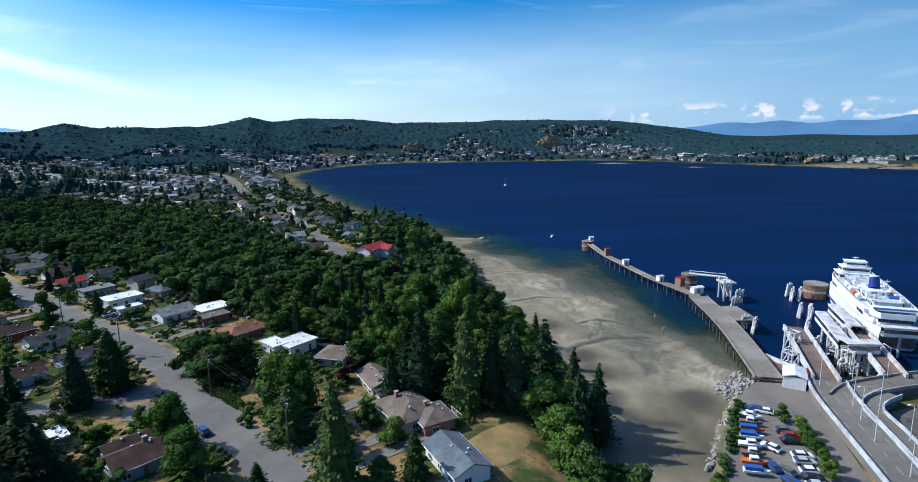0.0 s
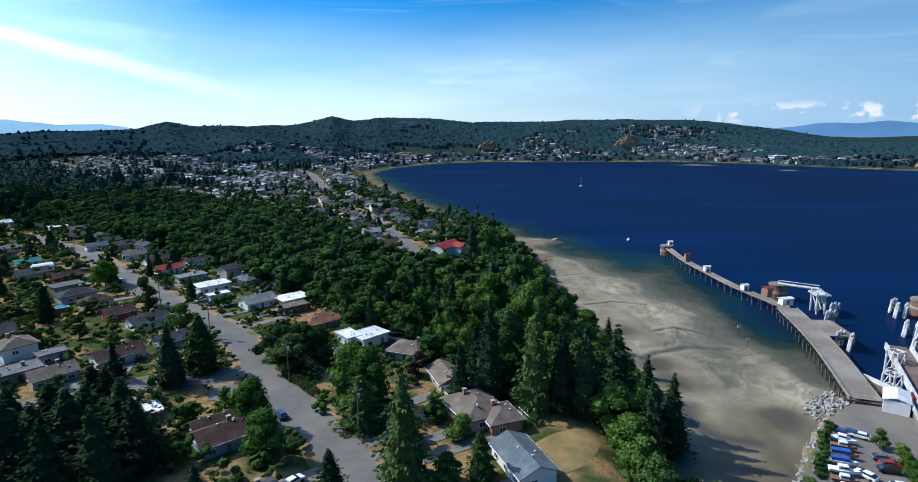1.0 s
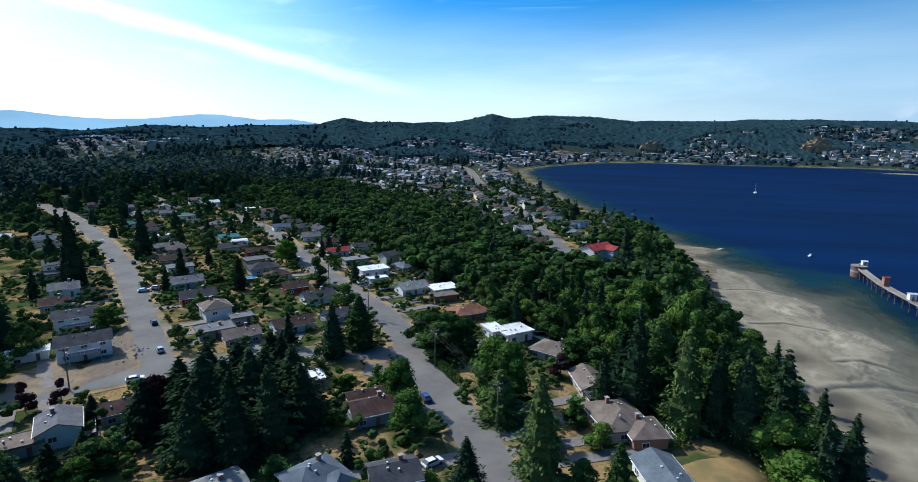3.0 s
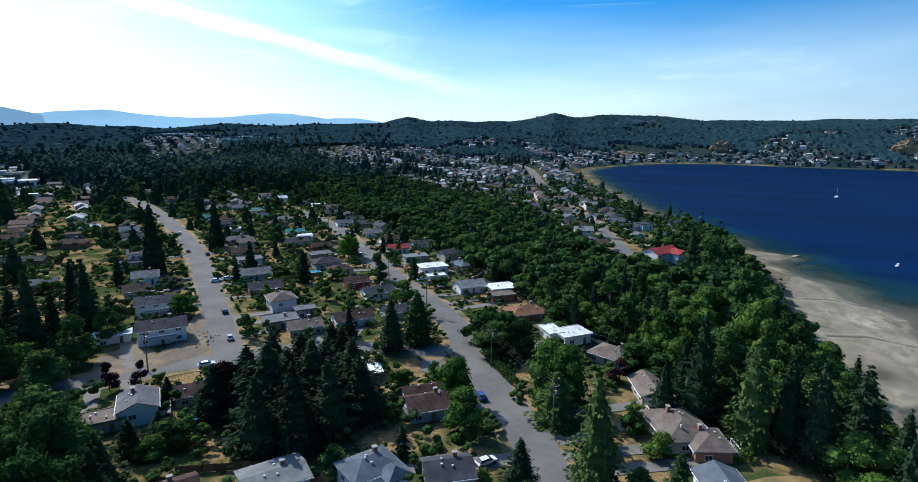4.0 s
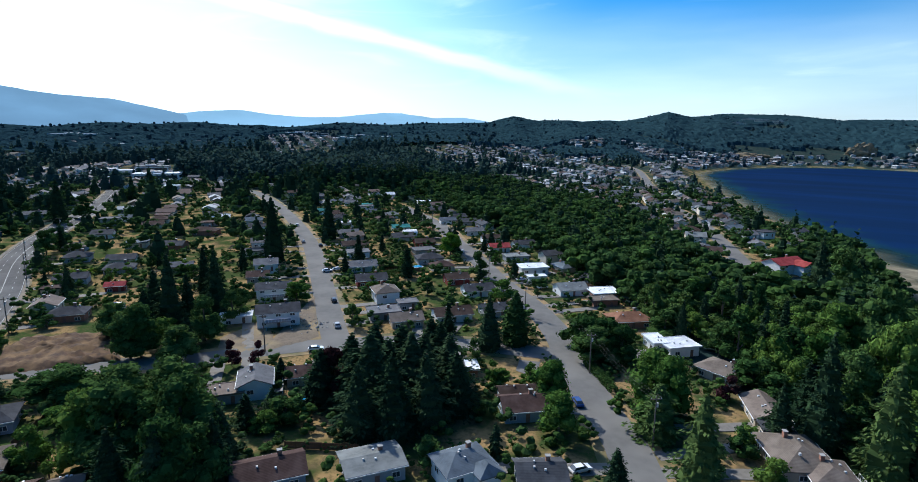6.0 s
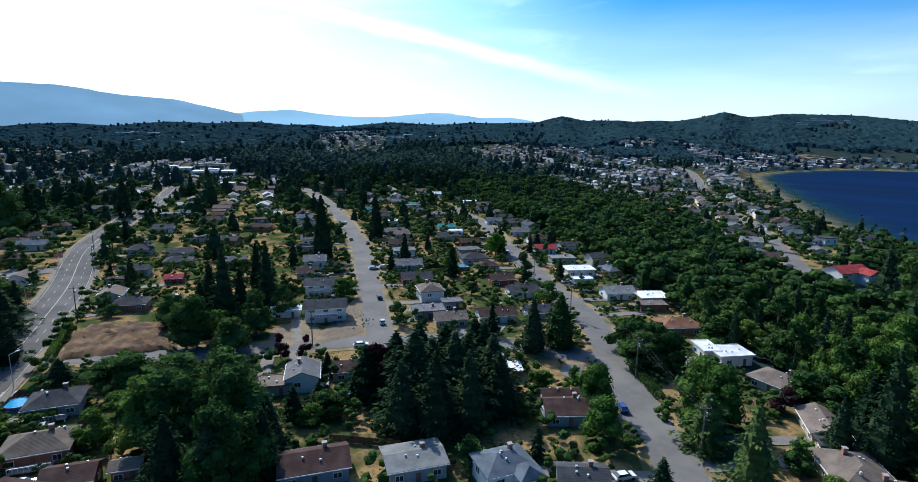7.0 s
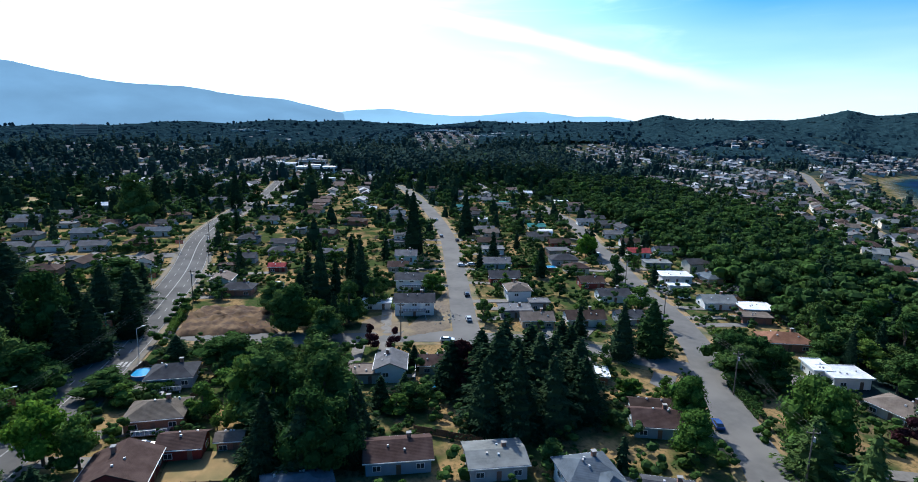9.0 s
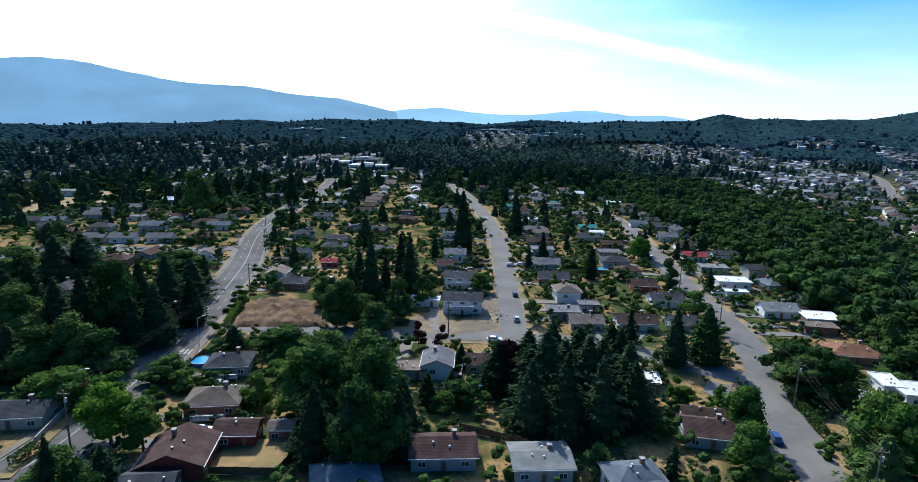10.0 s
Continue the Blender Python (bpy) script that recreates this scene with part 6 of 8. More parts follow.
for x, y, r in sorted(zip(_x[_ok].tolist(), _y[_ok].tolist(), _r[_ok].tolist()), key=lambda p: p[2]):
    if not off_road(x, y, 8.5) or not free_spot(x, y, 8.5 if r < 340 else 5.5) or (-300 < x < -170 and 25 < y < 80 and r < 240):
        continue
    if r < 430 and built < 105:
        house(x, y, 60 + rnd.choice((0, 0, 90)) + rnd.uniform(-4, 4), rnd.uniform(9, 12.5), rnd.uniform(7, 8.5), rnd.choice((2.3, 2.5, 2.7, 4.2)), rnd.choice(("gable", "gable", "hip", "flat")),
              rnd.choice(ROOFS), rnd.choice(WALLS), detail=1, chimney=rnd.random() < 0.5)
        built += 1
    else:
        far_houses.append((x, y, 60 + rnd.choice((0, 90)) + rnd.uniform(-8, 8), rnd.uniform(8.5, 12), rnd.uniform(7, 8.5), rnd.choice((2.5, 2.7, 4.2)), 0.2))
        claim(x, y, 6)
# the town on the far side of the bay


def town_here(x, y, d, yaw):
    """True where houses stand on the slopes round the head of the bay."""
    reach = np.where((yaw > -21) & (yaw < -8), 520, 250 + 120 * np.sin(x / 130 + 0.5))
    patch = np.sin(x / 61 + 1) + np.sin(y / 47) + 0.7 * np.sin((x + y) / 29)
    return (d > 14) & (d < reach) & (patch > -0.3) & (y > 1000) & (yaw < 34)


for x, y, r, yaw, d, cover, rav, q1, q2 in scatter(8200, -44, 34, 1150, 2350, 1.0, 21):
    if not town_here(x, y, d, yaw) or q1 < 0.25 + 0.5 * (d / 560) * (0.55 if -21 < yaw < -8 else 1.0):
        continue
    far_houses.append((x, y, yaw + rnd.choice((0, 90)) + rnd.uniform(-20, 20), rnd.uniform(9, 15), rnd.uniform(8, 10), rnd.choice((3.5, 5, 5.5)), 0.16))


def island_material(name, colours, rough):
    m = bpy.data.materials.new(name)
    m.use_nodes = True
    n, l = m.node_tree.nodes, m.node_tree.links
    b = n["Principled BSDF"]
    b.inputs["Roughness"].default_value = rough
    g = n.new("ShaderNodeNewGeometry")
    r = n.new("ShaderNodeValToRGB")
    r.color_ramp.interpolation = "CONSTANT"
    e = r.color_ramp.elements
    e[0].color = rgb(colours[0])
    e[1].position, e[1].color = 1 / len(colours), rgb(colours[1])
    for i, c in enumerate(colours[2:], 2):
        e.new(i / len(colours)).color = rgb(c)
    l.new(g.outputs["Random Per Island"], r.inputs["Fac"])
    l.new(r.outputs[0], b.inputs["Base Color"])
    return m


far_wall = island_material("far_walls", ((0.6, 0.6, 0.58), (0.42, 0.38, 0.31), (0.28, 0.28, 0.28), (0.5, 0.5, 0.48), (0.25, 0.19, 0.14), (0.45, 0.43, 0.4)), 0.8)
far_roof = island_material("far_roofs", ((0.13, 0.13, 0.14), (0.07, 0.07, 0.08), (0.10, 0.06, 0.05), (0.13, 0.11, 0.09), (0.15, 0.15, 0.15), (0.09, 0.09, 0.1), (0.36, 0.37, 0.38), (0.08, 0.08, 0.09)), 0.95)
far_pane = material("far_window", (0.04, 0.05, 0.06), (0.06, 0.07, 0.08), 0.2, 0.15, space="World")


def town(name, spots, label):
    """Far houses, too many to count: walls, pitched roofs with eaves, window openings."""
    v, f, mi = [], [], []

    def face(pts, k):
        i = len(v)
        v.extend(pts)
        f.append(tuple(range(i, i + len(pts))))
        mi.append(k)

    hs = ground(np.array([s[0] for s in spots]), np.array([s[1] for s in spots]))
    for (x, y, turn, w, d, h, pitch), z in zip(spots, hs):
        c, s = math.cos(radians(turn)), math.sin(radians(turn))

        def at_(px, py, pz):
            return (x + px * c - py * s, y + px * s + py * c, z + pz)
        X, Y, R = w / 2, d / 2, d / 2 * pitch * 2
        i = len(v)
        v.extend(at_(*p) for p in ((-X, -Y, -3), (X, -Y, -3), (X, Y, -3), (-X, Y, -3), (-X, -Y, h), (X, -Y, h), (X, Y, h), (-X, Y, h), (-X, 0, h + R), (X, 0, h + R)))
        for q in ((0, 1, 5, 4), (1, 2, 6, 9, 5), (2, 3, 7, 6), (3, 0, 4, 8, 7)):
            f.append(tuple(i + k for k in q))
            mi.append(0)
        O, i = 0.6, len(v)
        v.extend(at_(*p) for p in ((-X - O, -Y - O, h - 0.2), (X + O, -Y - O, h - 0.2), (X + O, 0, h + R + 0.1), (-X - O, 0, h + R + 0.1), (X + O, Y + O, h - 0.2), (-X - O, Y + O, h - 0.2),
                                   (-X - O, -Y - O, h - 0.4), (X + O, -Y - O, h - 0.4), (X + O, Y + O, h - 0.4), (-X - O, Y + O, h - 0.4)))
        for q in ((0, 1, 2, 3), (3, 2, 4, 5), (6, 7, 1, 0), (4, 8, 9, 5)):
            f.append(tuple(i + k for k in q))
            mi.append(1)
        if math.hypot(x, y) < 1700:
            for sy in (-1, 1):
                for wx in (-0.28, 0.05, 0.33):
                    face([at_(wx * w - 0.9, sy * (Y + 0.05), h - 1.9), at_(wx * w + 0.9, sy * (Y + 0.05), h - 1.9), at_(wx * w + 0.9, sy * (Y + 0.05), h - 0.8), at_(wx * w - 0.9, sy * (Y + 0.05), h - 0.8)], 2)
    me = mesh_of(name, v, f, [far_wall, far_roof, far_pane], False, mi)
    return tagged(new(name, me), label, "houses", kind="stuff")


town("far_houses", [s for s in far_houses if s[1] < 1150 or s[0] < -330], "rows of suburban houses with grey and brown roofs")
town("far_shore_houses", [s for s in far_houses if not (s[1] < 1150 or s[0] < -330)], "pale houses on the hillside across the bay")

# shrubs and small trees in the gardens
shrubs, low = 0, []
for x, y, r, yaw, d, cover, rav, q, q2 in sorted(scatter(24000, -6, 102, 62, 700, 0.6, 22), key=lambda p: p[7]):
    if r < 320 and q2 > 0.35:
        # most garden growth stands along the plots' boundaries
        c57, s57 = math.cos(radians(57)), math.sin(radians(57))
        u, v = x * c57 + y * s57, -x * s57 + y * c57
        v = round(v / 13.5) * 13.5 + rnd.uniform(-1.3, 1.3)
        x, y = u * c57 - v * s57, u * s57 + v * c57
    if d < 8 or rav or on_plot(x, y) or (x > -20 and y < 140) or (-205 < x < -170 and 34 < y < 72) or not free_spot(x, y, 0.6) or not off_road(x, y, 1.2):
        continue
    if r < 300:
        if shrubs >= 330:
            if q2 < 0.97:
                low.append(("wood_bright" if q2 < 0.3 else "wood", x, y, rnd.choice((rnd.uniform(1.0, 2.6), rnd.uniform(2.4, 6.0)))))
                claim(x, y, 0.4)
            continue
        shrubs += 1
        if q2 < 0.62:
            plant(f"{rnd.choice(('shrub', 'shrub', 'shrub_bright'))}{rnd.randrange(3)}", x, y, rnd.uniform(1.2, 3.6), rnd.uniform(1.0, 2.4))
        elif q2 < 0.92:
            plant(f"{rnd.choice(('wood', 'wood_bright'))}{rnd.randrange(4)}", x, y, rnd.uniform(4, 8), rnd.uniform(2, 3.6))
        else:
            plant(f"fir_far{rnd.randrange(4)}", x, y, rnd.uniform(7, 15))
    elif q < (0.33 if yaw > 52 else 0.5):
        thick.append(("fir_far" if q2 > 0.93 else ("wood_bright" if q2 < 0.3 else "wood"), x, y, rnd.uniform(3, 8) if q2 < 0.88 else rnd.uniform(8, 15)))
        claim(x, y, 1.5)

# the rest of the trees, out to the hills
for x, y, r, yaw, d, cover, rav, q, q2 in scatter(30000, -46, 106, 460, 2750, 0.85, 23):
    if r > 1250 and not town_here(x, y, d, yaw) and cover > 0.3 and q > 0.13:
        continue
    belt = in_poly(x, y, BELT)
    if q > (0.34 + 0.63 * cover if yaw > 20 else 0.30 + 0.5 * cover) and not belt or d < 12 or (r < 1100 and not (free_spot(x, y, 1.5) and off_road(x, y, 3))):
        continue
    stand = 0.5 + 0.5 * math.sin(x / 47 + 1.1 * math.sin(y / 38)) * math.sin(y / 55 + 0.6)
    fir = q2 < (0.25 + 0.7 * stand if yaw > 30 else 0.4)
    hh = rnd.uniform(10, 19) if fir else rnd.uniform(6, 11)
    if belt:
        fir, hh = q2 < 0.6, rnd.uniform(13, 22) if q2 < 0.6 else rnd.uniform(9, 14)
    elif yaw > 58 and r < 1300 and cover > 0.3:
        fir = q2 < 0.62
        hh = rnd.uniform(13, 25) if fir else rnd.uniform(6, 12)
    elif yaw > 36 and fir:
        hh *= 0.95 + 0.6 * stand
    if cover < 0.3 and yaw > 20:
        hh *= 0.66
    thick.append(("fir_far" if fir else ("wood_bright" if rnd.random() < 0.3 else "wood"), x, y, hh))
# groves of tall firs across the main road
for x, y, r, yaw, d, cover, rav, q, q2 in scatter(420, 66, 101, 400, 1000, 0.8, 31):
    if math.sin(x / 38 + 0.4) + math.sin(y / 31 + 1.9) > 0.15 and off_road(x, y, 4) and free_spot(x, y, 2.5) and not in_poly(x, y, FIELD) and not in_poly(x, y, SHOP_LOT):
        thick.append(("fir_far", x, y, rnd.uniform(17, 28)))
# tall firs filling the belt
for x, y, r, yaw, d, cover, rav, q, q2 in scatter(2600, 40, 76, 430, 860, 0.8, 29):
    if in_poly(x, y, BELT) and off_road(x, y, 3) and free_spot(x, y, 1.0):
        thick.append(("fir_far" if q < 0.62 else "wood", x, y, rnd.uniform(16, 27) if q < 0.62 else rnd.uniform(9, 14)))


def thicket(name, spots, n, leaf, label, far="", wide=1.0, lobes=7):
    """Many trees in one mesh, each a stack or a cluster of lumpy domes with leaf sprays on them."""
    rng = np.random.default_rng(len(spots))
    stock = {"fir_far": [], "wood": []}
    for s in range(8):
        _z = np.array([0.12, 0.36, 0.62]) if lobes > 1 else np.array([0.1, 0.5])
        tiers = core_quads(np.stack([0 * _z, 0 * _z, _z], 1), 0.25 * (1 - _z) + 0.015, 1.5, rng, (-25, 35), 6)
        stock["fir_far"].append((*conifer_leaves(n, 1.0, 0.27, rng, leaf / 16), tiers))
        b = broad_leaves(max(n, 1), 1.0, 0.46, rng, leaf / 10, max(lobes, 2), 0.05)
        domes = core_quads(b[4], b[5] * 0.84, 0.85, rng) if lobes > 1 else core_quads(np.array([(0, 0, 0.42)]), np.array([0.42]), 1.1, rng, (-40, 5, 45), 6)
        stock["wood"].append((*(q[:n] for q in b[:4]), domes))
    hs = ground(np.array([s[1] for s in spots]), np.array([s[2] for s in spots]))
    groups = {}
    for (kind, x, y, h), z in zip(spots, hs):
        c, ax, sz, fc, core = stock["fir_far" if kind == "fir_far" else "wood"][rng.integers(8)]
        t = rng.random() * math.tau
        rot = np.array([[math.cos(t), -math.sin(t), 0], [math.sin(t), math.cos(t), 0], [0, 0, 1]])
        grow, base = h * np.array([wide, wide, 1]), np.array([x, y, z - 0.3])
        if n:
            groups.setdefault(kind, []).append(leaf_quads((c * grow) @ rot.T + base, ax @ rot.T, sz * h * 0.85, 1.05, rng, fc @ rot.T))
        groups.setdefault(kind, []).append((core * grow) @ rot.T + base)
    vs, mi = [], []
    for i, kind in enumerate(sorted(groups)):
        g = np.concatenate(groups[kind])
        vs.append(g)
        mi += [i] * (len(g) // 4)
    v = np.concatenate(vs)
    me = bpy.data.meshes.new(name)
    nq = len(v) // 4
    me.vertices.add(len(v))
    me.vertices.foreach_set("co", v.astype(np.float32).ravel())
    me.loops.add(len(v))
    me.loops.foreach_set("vertex_index", np.arange(len(v), dtype=np.int32))
    me.polygons.add(nq)
    me.polygons.foreach_set("loop_start", np.arange(nq, dtype=np.int32) * 4)
    me.polygons.foreach_set("material_index", np.array(mi, np.int32))
    for kind in sorted(groups):
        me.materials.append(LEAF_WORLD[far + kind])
    me.update(calc_edges=True)
    return tagged(new(name, me), label, "trees", kind="stuff")


LEAF_WORLD = {"fir_far": leaf_material("fir_wood", (0.024, 0.046, 0.024), (0.036, 0.062, 0.030), 0, 0.1, "World", 0.05),
              "wood": leaf_material("broad_wood", (0.038, 0.074, 0.025), (0.052, 0.096, 0.030), 0, 0.32, "World", 0.05, 0.7),
              "wood_bright": leaf_material("bright_wood", (0.052, 0.100, 0.027), (0.068, 0.124, 0.032), 0, 0.34, "World", 0.05, 0.7)}
# middle-distance leaves: a lighter, bluer tint put in for haze
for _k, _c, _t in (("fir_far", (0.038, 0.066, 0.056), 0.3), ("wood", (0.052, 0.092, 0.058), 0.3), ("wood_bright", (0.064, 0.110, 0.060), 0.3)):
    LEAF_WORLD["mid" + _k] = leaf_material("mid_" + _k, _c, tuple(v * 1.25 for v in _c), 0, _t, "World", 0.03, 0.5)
# far leaves carry distance haze in their blue; high translucency flattens the contrast
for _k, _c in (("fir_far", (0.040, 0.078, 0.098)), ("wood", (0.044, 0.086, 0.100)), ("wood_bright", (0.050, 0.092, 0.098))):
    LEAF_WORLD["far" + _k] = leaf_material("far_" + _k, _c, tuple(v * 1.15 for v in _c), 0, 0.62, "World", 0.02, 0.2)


def canopy(name, label):
    """The closed roof of the far woods: a rough sheet of tree tops and gaps between them."""
    rng = np.random.default_rng(77)
    rr_, yy_ = np.arange(1180, 2800, 8.5), np.arange(-47, 107, 0.26)
    R_, W_ = np.meshgrid(rr_, np.radians(yy_), indexing="ij")
    R_, W_ = R_ + rng.uniform(-3, 3, R_.shape), W_ + rng.uniform(-0.0015, 0.0015, W_.shape)
    x, y = -R_ * np.sin(W_), R_ * np.cos(W_)
    d, yaw = shore_distance(x, y), np.degrees(W_)
    lift = rng.uniform(3.5, 9.0, x.shape) + 1.5 * np.sin(x / 43) * np.sin(y / 37)
    bare = town_here(x, y, d, yaw) | (d < 25) | (wood_cover(x, y) < np.where(yaw > 55, 0.35, 0.22))
    z = ground(x, y) + np.where(bare, -1.5, lift)
    nj = x.shape[1]
    wooded = ~(bare[:-1, :-1] & bare[1:, :-1] & bare[1:, 1:] & bare[:-1, 1:])
    i, j = np.nonzero(wooded)
    a = i * nj + j
    quads = np.stack([a, a + nj, a + nj + 1, a + 1], 1)
    used, inv = np.unique(quads, return_inverse=True)
    v = np.stack([x.ravel(), y.ravel(), z.ravel()], 1)[used].astype(np.float32)
    me = bpy.data.meshes.new(name)
    me.vertices.add(len(v))
    me.vertices.foreach_set("co", v.ravel())
    me.loops.add(len(quads) * 4)
    me.loops.foreach_set("vertex_index", inv.ravel().astype(np.int32))
    me.polygons.add(len(quads))
    me.polygons.foreach_set("loop_start", np.arange(len(quads), dtype=np.int32) * 4)
    me.attributes.new("sharp_face", "BOOLEAN", "FACE").data.foreach_set("value", np.ones(len(quads), bool))
    # canopy colour has the blue of distance haze mixed in
    me.materials.append(leaf_material("canopy_leaves_hazed", (0.022, 0.053, 0.066), (0.034, 0.072, 0.084), 0, 0.4, "World", 0.035))
    me.update(calc_edges=True)
    return tagged(new(name, me), label, "trees", kind="stuff")


canopy("far_canopy", "closed dark green woods over the far hills, tinted haze-blue")
_r = [math.hypot(s[1], s[2]) for s in thick]
thicket("garden_shrubbery", low, 44, 0.9, "green shrubs and hedges filling the gardens", wide=1.3, lobes=5)
_rav = in_poly(np.array([s[1] for s in thick]), np.array([s[2] for s in thick]), RAVINE)
thicket("ravine_wood", [s for s, r, k in zip(thick, _r, _rav) if r < 620 and k], 112, 1.25, "dense green ravine wood of broadleaf trees and firs", wide=1.4, lobes=6)
thicket("woodland_near", [s for s, r, k in zip(thick, _r, _rav) if r < 620 and not k], 22, 2.3, "garden trees and firs between the houses", wide=1.25, lobes=3)
thicket("woodland_middle", [s for s, r in zip(thick, _r) if 620 <= r < 1250], 8, 3.4, "dark wood and garden trees beyond the suburb, slightly haze-tinted", "mid", 1.3, lobes=2)
thicket("woodland_far", [s for s, r in zip(thick, _r) if r >= 1250], 0, 5, "dark wooded hills beyond the bay, tinted haze-blue", "far", 1.5, lobes=1)

# ---- ferry terminal: parking lot, causeway, pier, dolphins, ferry ----
LOT_Z = 3.12


def slab(name, pts, z0, z1, mat, label, category, kind="structure"):
    bm = bmesh.new()
    lo = [bm.verts.new((x, y, z0)) for x, y in pts]
    hi = [bm.verts.new((x, y, z1)) for x, y in pts]
    n = len(pts)
    bm.faces.new(hi)
    for i in range(n):
        bm.faces.new((lo[i], lo[(i + 1) % n], hi[(i + 1) % n], hi[i]))
    bmesh.ops.recalc_face_normals(bm, faces=bm.faces[:])
    me = bpy.data.meshes.new(name)
    bm.to_mesh(me)
    bm.free()
    me.materials.append(mat)
    return tagged(new(name, me), label, category, kind=kind)


M["lot"] = material("lot_asphalt", (0.15, 0.138, 0.12), (0.12, 0.11, 0.10), 0.4, 0.9, bump=0.1, bump_scale=6, c3=(0.18, 0.16, 0.135), scale3=0.09, space="World")
M["deck_brown"] = material("brown_ramp_deck", (0.155, 0.105, 0.085), (0.12, 0.085, 0.07), 0.5, 0.85, c3=(0.19, 0.14, 0.12), scale3=0.12, space="World")
M["hull_white"] = material("ferry_white", (0.80, 0.81, 0.82), (0.74, 0.75, 0.76), 0.15, 0.4, c3=(0.66, 0.68, 0.69), scale3=0.06)
M["deck_grey"] = material("ferry_deck_grey", (0.50, 0.53, 0.55), (0.42, 0.45, 0.47), 0.3, 0.7)
M["rail_white"] = material("barrier_paint", (0.52, 0.55, 0.58), (0.4, 0.42, 0.45), 0.6, 0.6, c3=(0.33, 0.33, 0.33), scale3=0.3, space="World")
M["navy"] = material("navy_paint", (0.015, 0.03, 0.16), (0.02, 0.035, 0.18), 0.4, 0.4)
M["tarp_blue"] = material("blue_tarpaulin", (0.03, 0.11, 0.36), (0.025, 0.09, 0.3), 0.8, 0.5, bump=0.2)
M["orange"] = material("orange_paint", (0.55, 0.14, 0.03), (0.48, 0.12, 0.03), 1, 0.5)

slab("pavement_lot", [(89, 151), (109, 149.5), (108, 140), (100, 138), (93, 134), (87, 115), (80, 92), (51, 92), (56.5, 110), (64.5, 124), (75, 138.5), (84, 147)], 2.0, LOT_Z, M["lot"],
     "sun-bleached asphalt parking lot beside the sea wall", "parking lot")
slab("pavement_compound", [(100, 122), (108, 129), (121, 133), (150, 140), (170, 135), (160, 80), (94, 80)], 2.0, LOT_Z + 0.02, M["asphalt"], "dark asphalt vehicle compound below the causeway", "pavement")


def deck_strip(name, pts, width, z, mat, label, wall=0.0, wall_mat=None, category="road", thick=0.6):
    """A raised roadway with parapets."""
    r = ribbon(name, pts, width, mat, lift=-0.0005 * 150, level=z, label=label, category=category, drop=thick, step=3.0)
    if wall:
        for s in (-1, 1):
            ribbon("parapet", pts, 0.32, wall_mat, lift=wall - 0.0005 * 150, level=z, offset=s * (width / 2 + 0.16), drop=wall + 0.3, step=3.0, parent=r)
    return r


CAUSEWAY = [(100, 142), (96.2, 132), (92.5, 118), (89, 104), (84, 84), (80, 66)]
deck_strip("road_causeway", CAUSEWAY, 9.0, 5.5, M["lot"], "raised concrete causeway to the ferry berths with white parapets", 0.95, M["rail_white"], thick=2.4)
deck_strip("road_loop", [(98, 131.5), (104, 136.2), (114, 139.4), (126, 142), (150, 146), (190, 150)], 6.5, 5.45, M["lot"], "curved concrete ramp joining the causeway", 0.7, M["concrete"], thick=2.4)
deck_strip("road_inner", [(112, 134), (104.5, 130), (100.6, 125), (99, 117), (95.5, 104), (90, 84)], 4.0, 5.42, M["lot"], "inner lane of the causeway with a white wall", 0.85, M["rail_white"], thick=2.4)
for off in (-2.9, 0.0, 2.9):
    ribbon("lane_mark", CAUSEWAY, 0.18, M["paint_white"], lift=0.01 - 0.075, level=5.5, offset=off, drop=0.02, dashes=(3, 3), step=1.5, label="white painted lane marks on the causeway", category="lane mark")


def ramp(name, a, b, width, za, zb, label):
    """A hinged loading ramp: deck between two white box girders."""
    A, B = Vector((*a, za)), Vector((*b, zb))
    L = (B - A).length
    e = new(name)
    e.matrix_world = Matrix.Translation(A) @ (B - A).to_track_quat("X", "Z").to_matrix().to_4x4()
    tagged(e, label, "loading ramp")
    part("deck", box(0, L, -width / 2, width / 2, -0.5, 0), M["deck_brown"], e)
    for s in (-1, 1):
        y0 = s * (width / 2 + 0.35)
        part("girder", box(0, L, y0 - 0.3, y0 + 0.3, -0.7, 1.3), M["steel_white"], e, "white steel girder")
    part("apron", box(L, L + 2.2, -width / 2 + 0.2, width / 2 - 0.2, -0.3, -0.1), M["rust"], e, "rusty steel apron")
    return e


ramp("loading_ramp", (100.2, 142), (115.5, 182.5), 5.6, 5.4, 5.6, "brown decked loading ramp between white girders over the water")
ramp("loading_ramp", (120.2, 143.5), (130.2, 174.5), 4.6, 5.5, 8.4, "brown decked loading ramp leading to the ferry")


def truss_tower(x, y, h, z0=-4, w=4.0, label="white steel lifting tower beside the ramp"):
    e = thing("lifting_tower", x, y, 0, 25, label, "tower", "lifting towers")
    for sx in (-1, 1):
        for sy in (-1, 1):
            part("leg", tube((sx * w / 2, sy * w / 2, z0), (sx * w / 2, sy * w / 2, h), 0.32, n=8), M["steel_white"], e)
    for z in (2.5, h - 0.4):
        for s in (-1, 1):
            part("cross_beam", box(-w / 2, w / 2, s * w / 2 - 0.2, s * w / 2 + 0.2, z, z + 0.5), M["steel_white"], e)
